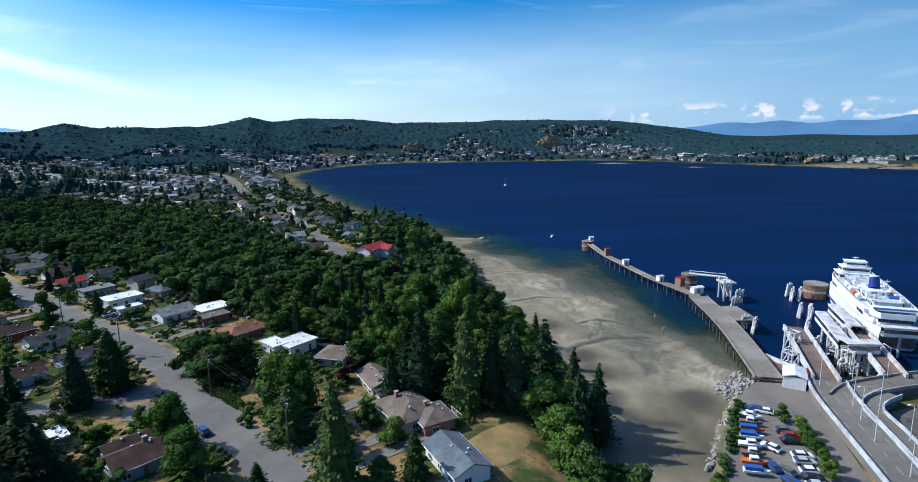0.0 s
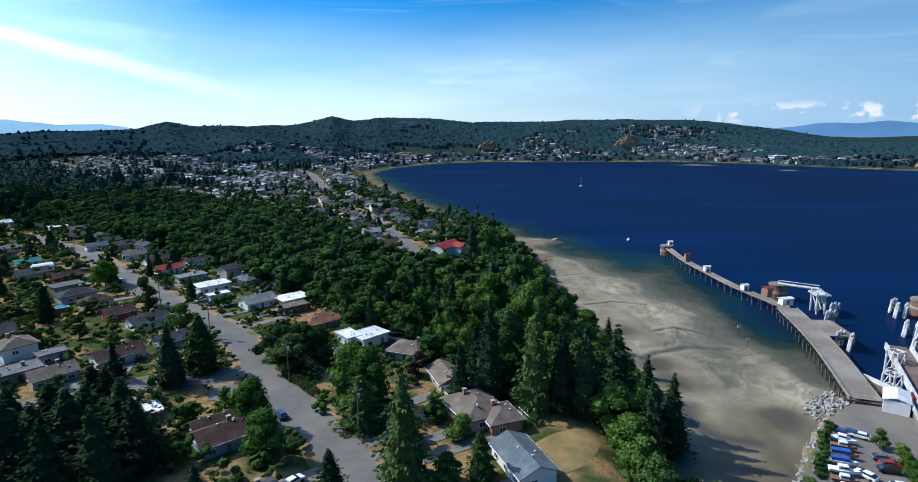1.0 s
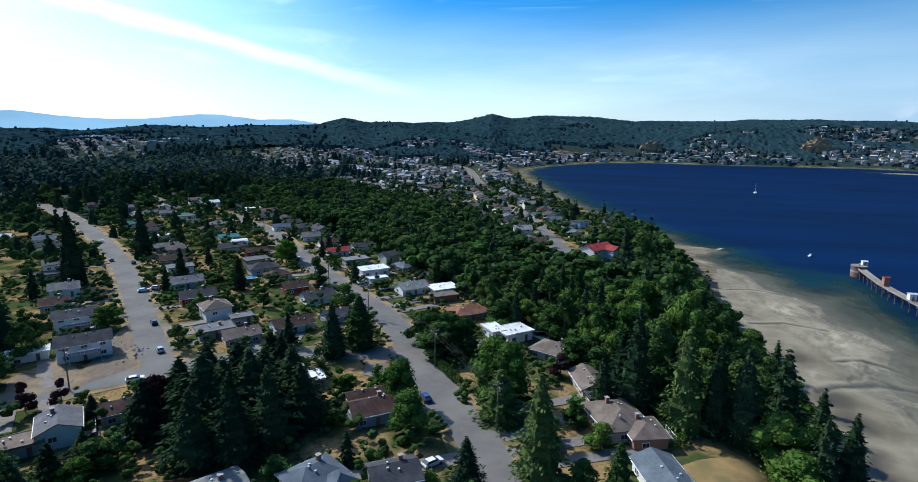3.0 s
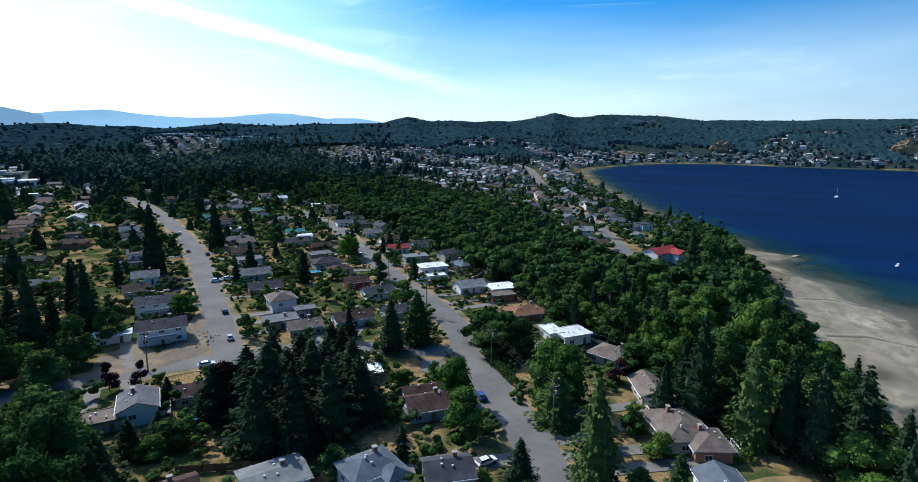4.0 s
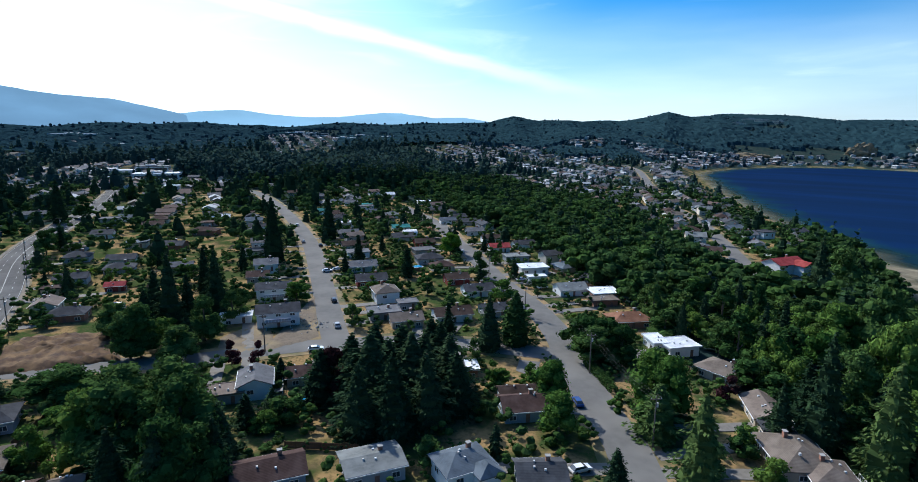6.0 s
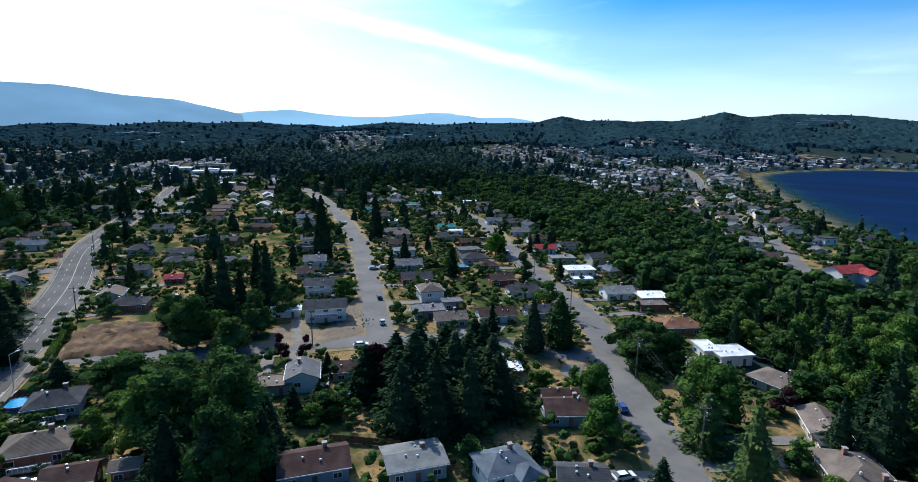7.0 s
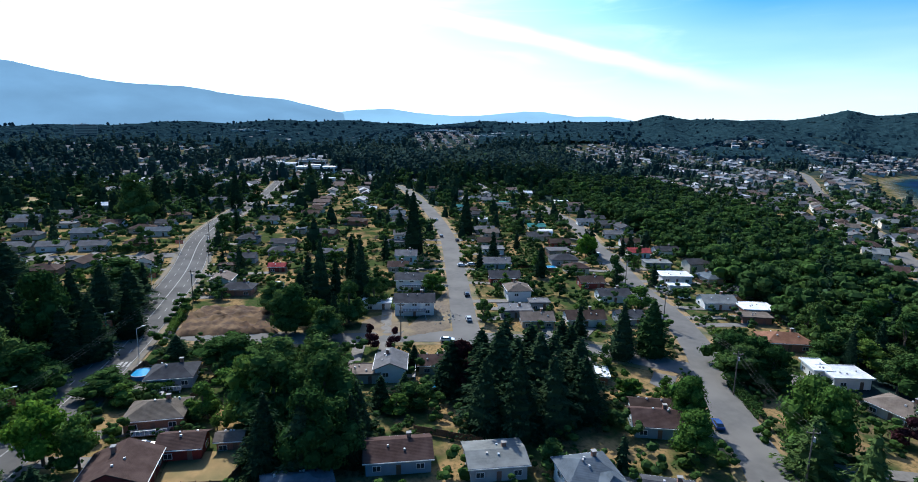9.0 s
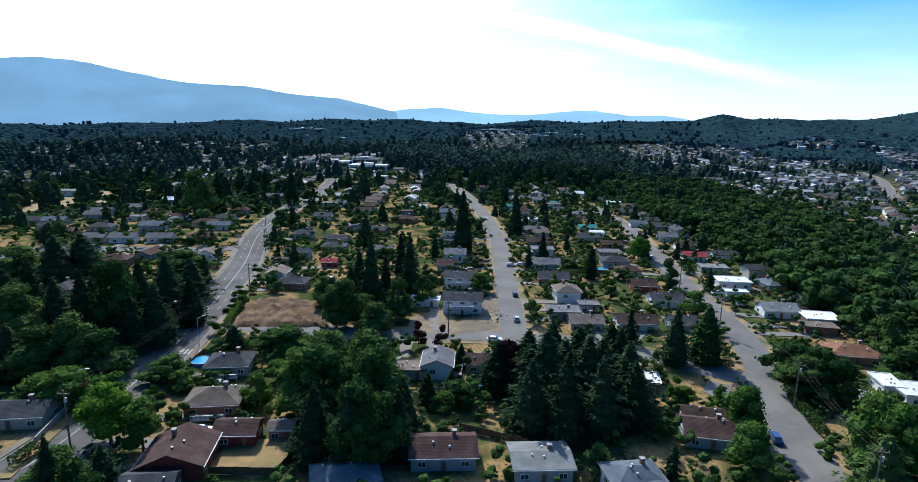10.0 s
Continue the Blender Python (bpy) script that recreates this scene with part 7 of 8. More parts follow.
            part("cross_beam", box(s * w / 2 - 0.18, s * w / 2 + 0.18, -w / 2, w / 2, z + 0.03, z + 0.45), M["steel_white"], e)
    for s in (-1, 1):
        part("brace", tube((-w / 2, s * w / 2, 2.5), (w / 2, s * w / 2, h - 0.4), 0.16, n=6), M["steel_white"], e)
    return e


for x, y, h in ((108.0, 171, 9.0), (121.5, 170, 9), (121, 165, 7.5), (117.5, 157.5, 8), (122.5, 157.5, 8), (140.5, 155, 10), (123.5, 173, 9.5), (101, 160, 6.5)):
    truss_tower(x, y, h, w=3.2)


def walkway(a, b, z, width=3.0, height=2.8):
    A, B = Vector((*a, z)), Vector((*b, z))
    L = (B - A).length
    e = new("covered_walkway")
    e.matrix_world = Matrix.Translation(A) @ (B - A).to_track_quat("X", "Z").to_matrix().to_4x4()
    tagged(e, "white covered passenger walkway on steel legs", "walkway", "passenger walkways")
    part("floor", box(0, L, -width / 2, width / 2, -0.3, 0), M["concrete"], e)
    for s in (-1, 1):
        part("side_panel", box(0, L, s * width / 2 - 0.08, s * width / 2 + 0.08, 0, 1.0), M["white"], e)
        part("glazing", box(0.2, L - 0.2, s * width / 2 - 0.03, s * width / 2 + 0.03, 1.0, height - 0.5), M["glass"], e, "dark glazing")
        part("side_panel", box(0, L, s * width / 2 - 0.08, s * width / 2 + 0.08, height - 0.5, height), M["white"], e)
    part("roof", box(-0.2, L + 0.2, -width / 2 - 0.25, width / 2 + 0.25, height, height + 0.25), M["steel_white"], e)
    for k in range(max(2, int(L / 9))):
        px = L * (k + 0.5) / max(2, int(L / 9))
        part("leg", tube((px, 0, -z - 3), (px, 0, -0.3), 0.4, n=8), M["steel_white"], e)
    return e


walkway((127, 187), (117, 160), 7.0)
walkway((135.5, 193), (127.7, 170), 7.6)
walkway((116, 158.5), (125, 157.5), 7.2, 4.0)
walkway((136.6, 170.8), (166, 162), 7.2, 2.4)


def dolphin(x, y, r, h, label):
    e = thing("mooring_dolphin", x, y, 0, 0, label, "mooring dolphin", "mooring dolphins")
    part("drum", tube((0, 0, -6), (0, 0, h), r, n=20), M["rust"], e)
    part("band", tube((0, 0, h * 0.45), (0, 0, h * 0.62), r + 0.08, n=20), M["concrete"], e)
    part("cap", tube((0, 0, h), (0, 0, h + 0.4), r + 0.25, n=20), M["timber"], e)
    part("bollard", tube((0, 0, h + 0.4), (0, 0, h + 1.3), 0.35, 0.45, n=8), M["steel_white"], e)
    return e


dolphin(109, 254, 3.6, 6.5, "rusty round mooring dolphin with a pale band")
dolphin(82, 343, 3.6, 5.5, "rusty round mooring dolphin at the pier head")
dolphin(156.5, 235.5, 4.6, 6.0, "large weathered mooring dolphin near the ferry")


def fenders(x, y, turn, n=5):
    e = thing("fender_cluster", x, y, 0, turn, "cluster of white-topped fender piles in the water", "fender piles", "fender pile clusters")
    for i in range(n):
        px, py = (i - n / 2) * 0.95, 0.5 * (i % 2)
        part("fender_post", tube((px, py + 1.2, -6), (px, py, 5.2 + 0.5 * (i % 3)), 0.42, n=8), M["steel_white"], e)
    part("tie_beam", box(-n * 0.5, n * 0.5, -0.75, -0.3, 2.6, 3.3), M["timber"], e)
    return e


for x, y, a in ((119.5, 238, 20), (114.5, 220, 20), (106.5, 197, 30), (108.5, 194, 60), (144.8, 231.8, 60), (148.0, 231.7, 60), (135, 210, 60), (137.5, 208, 70), (126.7, 192, 60), (118.5, 174, 50), (114.0, 156, 50), (121, 230, 20), (147, 238, 40)):
    fenders(x, y, a)

# timber pier
PIER = [(87.2, 147.0), (94.2, 178), (98.0, 200), (101.0, 226)]
WALKWAY = [(101.0, 226), (97.5, 238), (92, 257), (87, 286), (83.5, 310), (82.3, 342)]
pier = thing("timber_pier", 87.2, 147, 0, 0, "long weathered timber pier on piles with a narrow outer walkway", "pier")


def pier_deck(pts, width, name):
    ob = ribbon(name, pts, width, M["timber"], lift=-0.075, level=4.5, drop=0.45, step=4.0, parent=pier)
    ob.matrix_parent_inverse = Matrix.Translation((-87.2, -147, 0))
    for s in (-1, 1):
        rb = ribbon("kerb_rail", pts, 0.35, M["timber"], lift=0.35 - 0.075, level=4.5, offset=s * (width / 2 - 0.2), drop=0.35, step=4.0, parent=pier)
        rb.matrix_parent_inverse = Matrix.Translation((-87.2, -147, 0))
    return ob


pier_deck(PIER, 7.4, "deck")
pier_deck(WALKWAY, 3.2, "walkway_deck")
_pl = box(100.5 - 87.2, 110.2 - 87.2, 195 - 147, 212 - 147, 4.05, 4.49)
part("platform", _pl, M["timber"], pier, "wide timber loading platform")
_pile = tube((0, 0, -7), (0, 0, 4.1), 0.24, n=7)
PILE = bpy.data.meshes.new("pile")
_pile.to_mesh(PILE)
PILE.materials.append(M["pile"])
for pts, width, step in ((PIER, 7.4, 4.0), (WALKWAY, 3.2, 5.5)):
    line = spline(pts, step)
    for i, q in enumerate(line):
        d = (line[min(i + 1, len(line) - 1)] - line[max(i - 1, 0)]).normalized()
        nrm = Vector((-d.y, d.x))
        for s in ((-0.5, 0.0, 0.5) if width > 5 else (-0.5, 0.5)):
            c = q + nrm * (s * width * (1.0 if s < 0 else 0.9))
            p = part("pier_post", PILE, None, pier)
            p.matrix_basis = pose(c.x - 87.2, c.y - 147, 0, 0, -4 * s, 0)
        b = part("cap_beam", box(-width / 2 - 0.9, width / 2 + 0.5, -0.2, 0.2, 3.55, 4.0), M["pile"], pier)
        b.matrix_basis = pose(q.x - 87.2, q.y - 147, 0, 0, 0, math.degrees(math.atan2(nrm.y, nrm.x)))

# loading gantry on the pier: a long white boom from the dolphin to a tower
g = thing("loading_gantry", 106.5, 248, 0, 0, "white steel loading gantry with a long boom", "gantry")
part("boom", tube((0.5, 2, 8.0), (12.5, -8, 8.6), 0.55, n=8), M["steel_white"], g)
part("boom_rail", tube((0.9, 2.8, 9.2), (12.9, -7.2, 9.8), 0.18, n=6), M["steel_white"], g)
for px, py in ((9, -15), (12, -15), (9, -10), (12.5, -10)):
    part("leg", tube((px, py, -5), (px * 0.97, py, 9.2), 0.38, n=8), M["steel_white"], g)
part("head_platform", box(7.8, 13.5, -16, -8.8, 7.6, 8.2), M["steel_white"], g)
for i in range(3):
    part("brace", tube((9 + i * 1.5, -15, 2), (9 + i * 1.5, -10, 7.5), 0.2, n=6), M["steel_white"], g)


def hut(x, y, turn, w, d, h, z, roof="white", wall="white", label="small white hut on the pier", name="hut"):
    e = thing(name, x, y, z, turn, label, "hut")
    part("wall", box(-w / 2, w / 2, -d / 2, d / 2, -0.3, h), WALL[wall], e)
    part("roof", roof_mesh("gable", w, d, h, 0.25, d * 0.15), ROOF[roof], e)
    part("door", DOOR_MESH, None, e).location = (0, -d / 2 - 0.04, 0)
    f = part("window", WIN_FRAME, None, e)
    f.matrix_basis = pose(w / 2 + 0.03, 0, h * 0.6, 0, 0, 90)
    part("pane", WIN_PANE, None, f)
    return e


hut(102.5, 231, 20, 5, 2.6, 2.4, 4.5)
hut(93.5, 250, 20, 2.4, 2.4, 2.6, 4.5)
hut(87.5, 283, 10, 2.6, 2.4, 2.8, 4.5)
hut(84.0, 306, 10, 2.2, 2.2, 4.0, 4.5, "red", "brick", "small rust-red machinery hut on the pier")
hut(100, 243, 30, 3, 3, 3.4, 4.5, "red", "brick", "small rust-red machinery hut on the pier")
hut(84.5, 345, 10, 2.4, 2.0, 2.2, 5.6)
hut(93.5, 145.5, 60, 7.5, 5.5, 3.4, 3.1, "white", "white", "white terminal office with pitched roof", "terminal_office")
hut(97.5, 146.5, 60, 3, 3, 3.0, 3.1, "red", "grey", "small grey ticket booth with red roof", "ticket_booth")
_q = thing("log_barge", 95.5, 160, 0, 20, "rusty steel barge ramp moored beside the pier", "barge")
part("hull", box(-3.2, 3.2, -5, 5, -1, 2.4), M["rust"], _q)
part("girder", box(-3.6, -3.1, -5.2, 5.2, 2.4, 3.6), M["steel_white"], _q)
part("girder", box(3.1, 3.6, -5.2, 5.2, 2.4, 3.6), M["steel_white"], _q)

# the ferry
FER = thing("car_ferry", 144.3, 173.6, 0, -22.0, "large white car ferry moored bow-in at the berth", "ferry")   # bow at the origin, stern along +y
FER.scale = (0.68, 0.575, 0.92)


def hull_section(zs, shape, mat, name, parent, label="", n=28, length=112.0, beam=25.0):
    """A closed shell whose outline follows the ship's plan, widened or narrowed level by level."""
    bm = bmesh.new()
    rings = []
    for z, k, y0, y1 in zs:
        ring = []
        for s in (1, -1):
            for i in range(n + 1):
                u = i / n if s == 1 else 1 - i / n
                y = y0 + (y1 - y0) * u
                half = beam / 2 * k * (1 - abs(2 * u - 1) ** shape * 0.42)
                ring.append(bm.verts.new((s * half, y, z)))
        rings.append(ring)
    for a, b in zip(rings, rings[1:]):
        for i in range(len(a)):
            j = (i + 1) % len(a)
            bm.faces.new((a[i], a[j], b[j], b[i]))
    bm.faces.new(rings[-1])
    bmesh.ops.recalc_face_normals(bm, faces=bm.faces[:])
    return part(name, bm, mat, parent, label)


hull_section([(-1.5, 0.86, 3, 108), (0.6, 0.92, 1, 110)], 5, M["navy"], "boot_top", FER, "dark blue waterline band")
hull = hull_section([(0.6, 0.93, 1, 110), (4, 0.98, 0, 112), (8.5, 1.0, 0, 112)], 6, M["hull_white"], "hull", FER)
# a dark glass panel stands in for the shade inside the bow opening
bow = part("bow_opening", box(-7.5, 7.5, -0.25, 0.15, 1.8, 6.6), M["glass"], hull, "dark panel for the shaded car deck opening")
hull_section([(8.5, 0.99, 1, 111), (8.62, 0.99, 1, 111)], 6, M["deck_grey"], "promenade_deck", FER)
cabin = hull_section([(8.62, 0.90, 6, 106), (11.4, 0.90, 7, 105)], 7, M["hull_white"], "passenger_cabin", FER)
for i in range(26):
    for s in (-1, 1):
        w_ = part("cabin_window", box(-0.06, 0.06, -1.1, 1.1, -0.6, 0.6), M["glass"], cabin)
        w_.location = (s * 11.15, 20 + i * 2.9, 10.2)
for i in range(9):
    w_ = part("cabin_window", box(-0.75, 0.75, -0.08, 0.08, -0.6, 0.6), M["glass"], cabin)
    w_.location = (-6.4 + i * 1.6, 5.95, 10.2)
hull_section([(11.4, 0.97, 3, 109), (11.9, 0.97, 3, 109)], 6, M["hull_white"], "bridge_deck", FER)
hull_section([(11.9, 0.93, 4, 108), (12.0, 0.93, 4, 108)], 6, M["deck_grey"], "sun_deck", FER)


def ring_wall(z0, z1, k, y0, y1, shape, thick, mat, name, parent, label="", n=28, beam=25.0):
    """A thin wall that runs round the ship's plan."""
    bm = bmesh.new()
    loops = []
    for kk, dy in ((k, 0.0), (k - 2 * thick / beam, thick)):
        ring = []
        for s in (1, -1):
            for i in range(n + 1):
                u = i / n if s == 1 else 1 - i / n
                ring.append((s * beam / 2 * kk * (1 - abs(2 * u - 1) ** shape * 0.42), y0 + dy + (y1 - y0 - 2 * dy) * u))
        loops.append([[bm.verts.new((px, py, z)) for px, py in ring] for z in (z0, z1)])
    m = len(loops[0][0])
    for i in range(m):
        j = (i + 1) % m
        (a0, a1), (b0, b1) = loops
        for q in ((a0[i], a0[j], a1[j], a1[i]), (b0[j], b0[i], b1[i], b1[j]), (a1[i], a1[j], b1[j], b1[i])):
            bm.faces.new(q)
    bmesh.ops.recalc_face_normals(bm, faces=bm.faces[:])
    return part(name, bm, mat, parent, label)


ring_wall(12.0, 13.5, 0.97, 3, 109, 6, 0.35, M["hull_white"], "bulwark", FER, "white bulwark round the upper deck")
for y0, y1, k, zt in ((20, 36, 0.55, 14.6), (41, 62, 0.46, 15.2), (68, 90, 0.50, 14.4)):
    dh = hull_section([(12.0, k, y0, y1), (zt, k * 0.97, y0 + 0.6, y1 - 0.6)], 8, M["hull_white"], "deck_house", FER)
    hull_section([(zt, k + 0.03, y0 - 0.5, y1 + 0.5), (zt + 0.25, k + 0.03, y0 - 0.5, y1 + 0.5)], 8, M["hull_white"] if y0 == 41 else M["deck_grey"], "deck_house_roof", FER)
    for i in range(int((y1 - y0) / 3) - 1):
        for s in (-1, 1):
            w_ = part("cabin_window", box(-0.08, 0.08, -0.9, 0.9, -0.5, 0.5), M["glass"], dh)
            w_.location = (s * 12.5 * k, y0 + 3 + i * 3, 13.4)
# tiers of the wheelhouse at the seaward end, and the front lounge under a blue band
for px, y0, y1, z0, z1 in ((9.0, 90, 103, 12.0, 14.9), (7.2, 92, 102, 14.9, 17.6), (5.2, 93.5, 100.5, 17.6, 20.0)):
    tier = part("bridge", box(-px, px, y0, y1, z0, z1), M["hull_white"], FER, "white wheelhouse tier")
    part("bridge_window", box(-px * 0.94, px * 0.94, y0 - 0.07, y0 + 0.1, z0 + 1.2, z1 - 0.5), M["glass"], tier)
    for s in (-1, 1):
        part("bridge_window", box(s * px - 0.07, s * px + 0.07, y0 + 1, y1 - 1, z0 + 1.2, z1 - 0.5), M["glass"], tier)
    part("bridge_roof", box(-px - 0.6, px + 0.6, y0 - 0.8, y1 + 0.8, z1, z1 + 0.28), M["hull_white"], tier)
part("front_lounge", box(-8.8, 8.8, 8.5, 17.0, 12.0, 13.9), M["hull_white"], FER)
part("lounge_window", box(-8.4, 8.4, 8.42, 8.6, 12.6, 13.4), M["glass"], FER)
part("lounge_band", box(-8.9, 8.9, 8.4, 10.6, 13.9, 14.2), M["tarp_blue"], FER, "blue band over the front lounge")
fn = part("funnel", tube((0, 50, 15.4), (0, 51.5, 19.6), 2.9, 2.3, n=12), M["navy"], FER, "blue funnel")
part("funnel_cap", tube((0, 51.5, 19.6), (0, 51.7, 20.3), 2.4, 2.2, n=12), M["hull_white"], fn)
for y0 in (28, 97):
    mt = part("mast", tube((0, y0, 14.6), (0, y0, 22.5), 0.28, 0.12, n=6), M["hull_white"], FER)
    part("radar_bar", box(-1.6, 1.6, y0 - 0.15, y0 + 0.15, 21.5, 21.9), M["hull_white"], mt)
for i in range(4):
    for s in (-1, 1):
        lb = part("lifeboat", tube((s * 9.4, 36 + i * 9, 13.4), (s * 9.4, 42 + i * 9, 13.4), 0.95, 0.85, n=10), M["orange"] if i == 1 else M["hull_white"], FER)
        part("davit", box(s * 8.3 - 0.15, s * 8.3 + 0.15, 38.8 + i * 9, 39.2 + i * 9, 12, 15.2), M["hull_white"], lb)
for i in range(7):
    part("deck_vent", box(-5 + (i * 3.7) % 9, -3.4 + (i * 3.7) % 9, 26 + i * 9, 27.8 + i * 9, 14.85, 16.3), M["steel_white"], FER)
for i in range(16):
    py, px = 20 + i * 4.9, (-7.2, 6.4)[i % 2]
    part("deck_locker", box(px - 0.7, px + 0.7, py - 1.3, py + 1.3, 14.85, 15.7 + 0.5 * (i % 3)), M["hull_white"], FER)
for i in range(14):
    for s in (-1, 1):
        part("stanchion", box(s * 8.0 - 0.07, s * 8.0 + 0.07, 19 + i * 5.4, 19.14 + i * 5.4, 14.85, 16.0), M["hull_white"], FER)
for s in (-1, 1):
    part("top_rail", box(s * 8.0 - 0.06, s * 8.0 + 0.06, 19, 92, 16.0, 16.14), M["hull_white"], FER)
    part("bridge_wing", box(min(s * 8.6, s * 12.2), max(s * 8.6, s * 12.2), 11, 14.5, 12.0, 13.2), M["hull_white"], FER)
    part("fender_strake", box(min(s * 12.2, s * 12.75), max(s * 12.2, s * 12.75), 16, 96, 3.2, 3.9), M["navy"], FER)
for i in range(5):
    part("front_stair", box(-9.5 + i * 0.5, -8.6 + i * 0.5, 6.5 + i * 0.9, 7.4 + i * 0.9, 8.6, 9.2 + i * 0.55), M["hull_white"], FER)
part("awning", box(2.0, 8.6, 28, 33, 14.86, 15.4), M["tarp_blue"], FER, "blue deck awning")


def street_lamp(x, y, z, turn, h=8.5, label="grey steel street lamp with a single arm"):
    e = thing("street_lamp", x, y, z, turn, label, "street lamp", "street lamps")
    part("pole", tube((0, 0, -0.3), (0, 0, h), 0.11, 0.07, n=7), M["steel_white"], e)
    part("arm", tube((0, 0, h), (1.8, 0, h + 0.35), 0.06, 0.05, n=6), M["steel_white"], e)
    part("lamp_head", box(1.6, 2.4, -0.16, 0.16, h + 0.28, h + 0.45), M["white"], e)
    return e


first_lamp = street_lamp(97.5, 128, 5.5, 200, label="grey steel street lamp on the causeway")
for x, y, a in ((94.5, 121, 200), (91.2, 112, 20), (96.3, 139, 20), (106, 140.5, 100), (118, 143.6, 100), (88.6, 99, 20), (103.5, 127, 200), (99, 112, 200)):
    copy_thing(first_lamp, pose(x, y, 5.5, 0, 0, a))

# parked cars, boats on trailers, planting in the lot
for i, (x, y, c) in enumerate(((76.5, 129.7, "white"), (74.8, 130.9, "blue"), (76.4, 120.4, "grey"), (69.2, 113.6, "white"), (75.2, 115.9, "black"), (76.6, 117.9, "red"), (74.2, 110.0, "white"), (73.3, 107.7, "silver"),
                               (72.6, 104.4, "white"), (71.6, 101.9, "black"), (67.6, 104.7, "grey"), (65.6, 106.4, "blue"), (71.0, 99.6, "silver"), (66.5, 100.8, "blue"))):
    car(x, y, (150, 150, -10, 125, -10, -10, -10, -10, -10, -10, 110, 95, -10, 110)[i], c, z=LOT_Z, where="parked in the terminal lot")
for i in range(11):
    u = i / 10
    x, y = 80.2 - 9.5 * u, 121.5 - 25 * u
    _m = new("stall_line", mesh_of("stall_line", [(-2.3, -0.06, 0), (2.3, -0.06, 0), (2.3, 0.06, 0), (-2.3, 0.06, 0), (-2.3, -0.06, -0.02), (2.3, -0.06, -0.02), (2.3, 0.06, -0.02), (-2.3, 0.06, -0.02)],
             [(0, 1, 2, 3), (0, 4, 5, 1), (1, 5, 6, 2), (2, 6, 7, 3), (3, 7, 4, 0)], M["paint_white"]))
    _m.matrix_world = pose(x - 3.4, y, LOT_Z + 0.012, 0, 0, -8)
    tagged(_m, "white painted parking stall line", "stall line", kind="structure")


def boat(x, y, z, turn, length, colour, label, cover=False):
    e = thing("boat", x, y, z, turn, label, "boat", "small boats")
    bm = bmesh.new()
    sec = [(-0.5, 0.36, 0.0), (-0.1, 0.40, 0.0), (0.25, 0.30, 0.02), (0.5, 0.02, 0.12)]
    rows = []
    for u, k, lift in sec:
        rows.append([bm.verts.new((u * length, s * k * length * 0.42, zz)) for s, zz in ((-1, 0.95 + lift), (-0.6, 0.25 + lift), (0.6, 0.25 + lift), (1, 0.95 + lift))])
    for a, b in zip(rows, rows[1:]):
        for i in range(3):
            bm.faces.new((a[i], a[i + 1], b[i + 1], b[i]))
        bm.faces.new((a[3], a[0], b[0], b[3]))
    bm.faces.new(rows[0])
    bmesh.ops.recalc_face_normals(bm, faces=bm.faces[:])
    part("hull", bm, colour, e)
    if cover:
        part("cover", box(-length * 0.45, length * 0.2, -length * 0.13, length * 0.13, 0.96, 1.7), M["tarp_blue"], e, "blue boat cover")
    else:
        cb = part("cabin", box(-length * 0.2, length * 0.12, -length * 0.11, length * 0.11, 0.96, 1.8), M["hull_white"], e)
        part("cabin_window", box(-length * 0.15, length * 0.125, -length * 0.115, length * 0.115, 1.3, 1.6), M["glass"], cb)
    return e


for i, (x, y, a, L, cov) in enumerate(((71.6, 127.0, -30, 5.4, False), (70.2, 123.9, -20, 5.0, False), (68.6, 120.6, -15, 5.5, True), (67.0, 117.6, -15, 5.2, True), (65.4, 114.2, -15, 5.6, False), (63.9, 110.8, -15, 5, False), (62.6, 107.6, -15, 5.4, False), (61.2, 104.2, -15, 5.2, True))):
    boat(x, y, LOT_Z + 0.3, a, L, (M["hull_white"], M["rust"], M["orange"], M["hull_white"])[i % 4], ("small white motor boat on a trailer", "small red-brown boat on a trailer", "small orange boat on a trailer under a blue cover", "small boat on a trailer under a blue cover")[i % 4], cov)
boat(67.6, 389, -0.3, 60, 4.6, M["hull_white"], "small white motor boat on the bay")
ya = boat(69, 780, -0.3, 80, 12, M["hull_white"], "white sailing yacht at anchor in the bay")
part("mast", tube((0.5, 0, 0.9), (0.5, 0, 12), 0.18, 0.1, n=6), M["steel_white"], ya)
part("boom", tube((0.5, 0, 2.2), (-5, 0, 2.2), 0.12, n=6), M["steel_white"], ya)
for x, y in ((77, 208), (75, 194)):
    e = thing("channel_marker", x, y, 0, 0, "short white channel marker post in the shallows", "marker")
    part("post", tube((0, 0, -4), (0, 0, 3.0), 0.18, n=6), M["pile"], e)
    part("board", box(-0.5, 0.5, -0.06, 0.06, 1.8, 3.0), M["white"], e)
for x, y, h in ((78.4, 125.3, 4.5), (80.2, 120.8, 4.2), (78.6, 114.5, 4.0), (77.6, 110.8, 4.2), (76.4, 106.5, 4.5), (75.6, 102.8, 4.2), (79.4, 117.5, 3.6)):
    plant("maple%d" % (int(y) % 4), x, y, h, 2.0, z=LOT_Z)
for i in range(22):
    u = i / 21
    plant("shrub%d" % (i % 3), 73.6 - 21 * u + rnd.uniform(-1.2, 0.8), 135.5 - 34 * u, rnd.uniform(1.2, 3.2), rnd.uniform(1.2, 2.0), z=2.6)

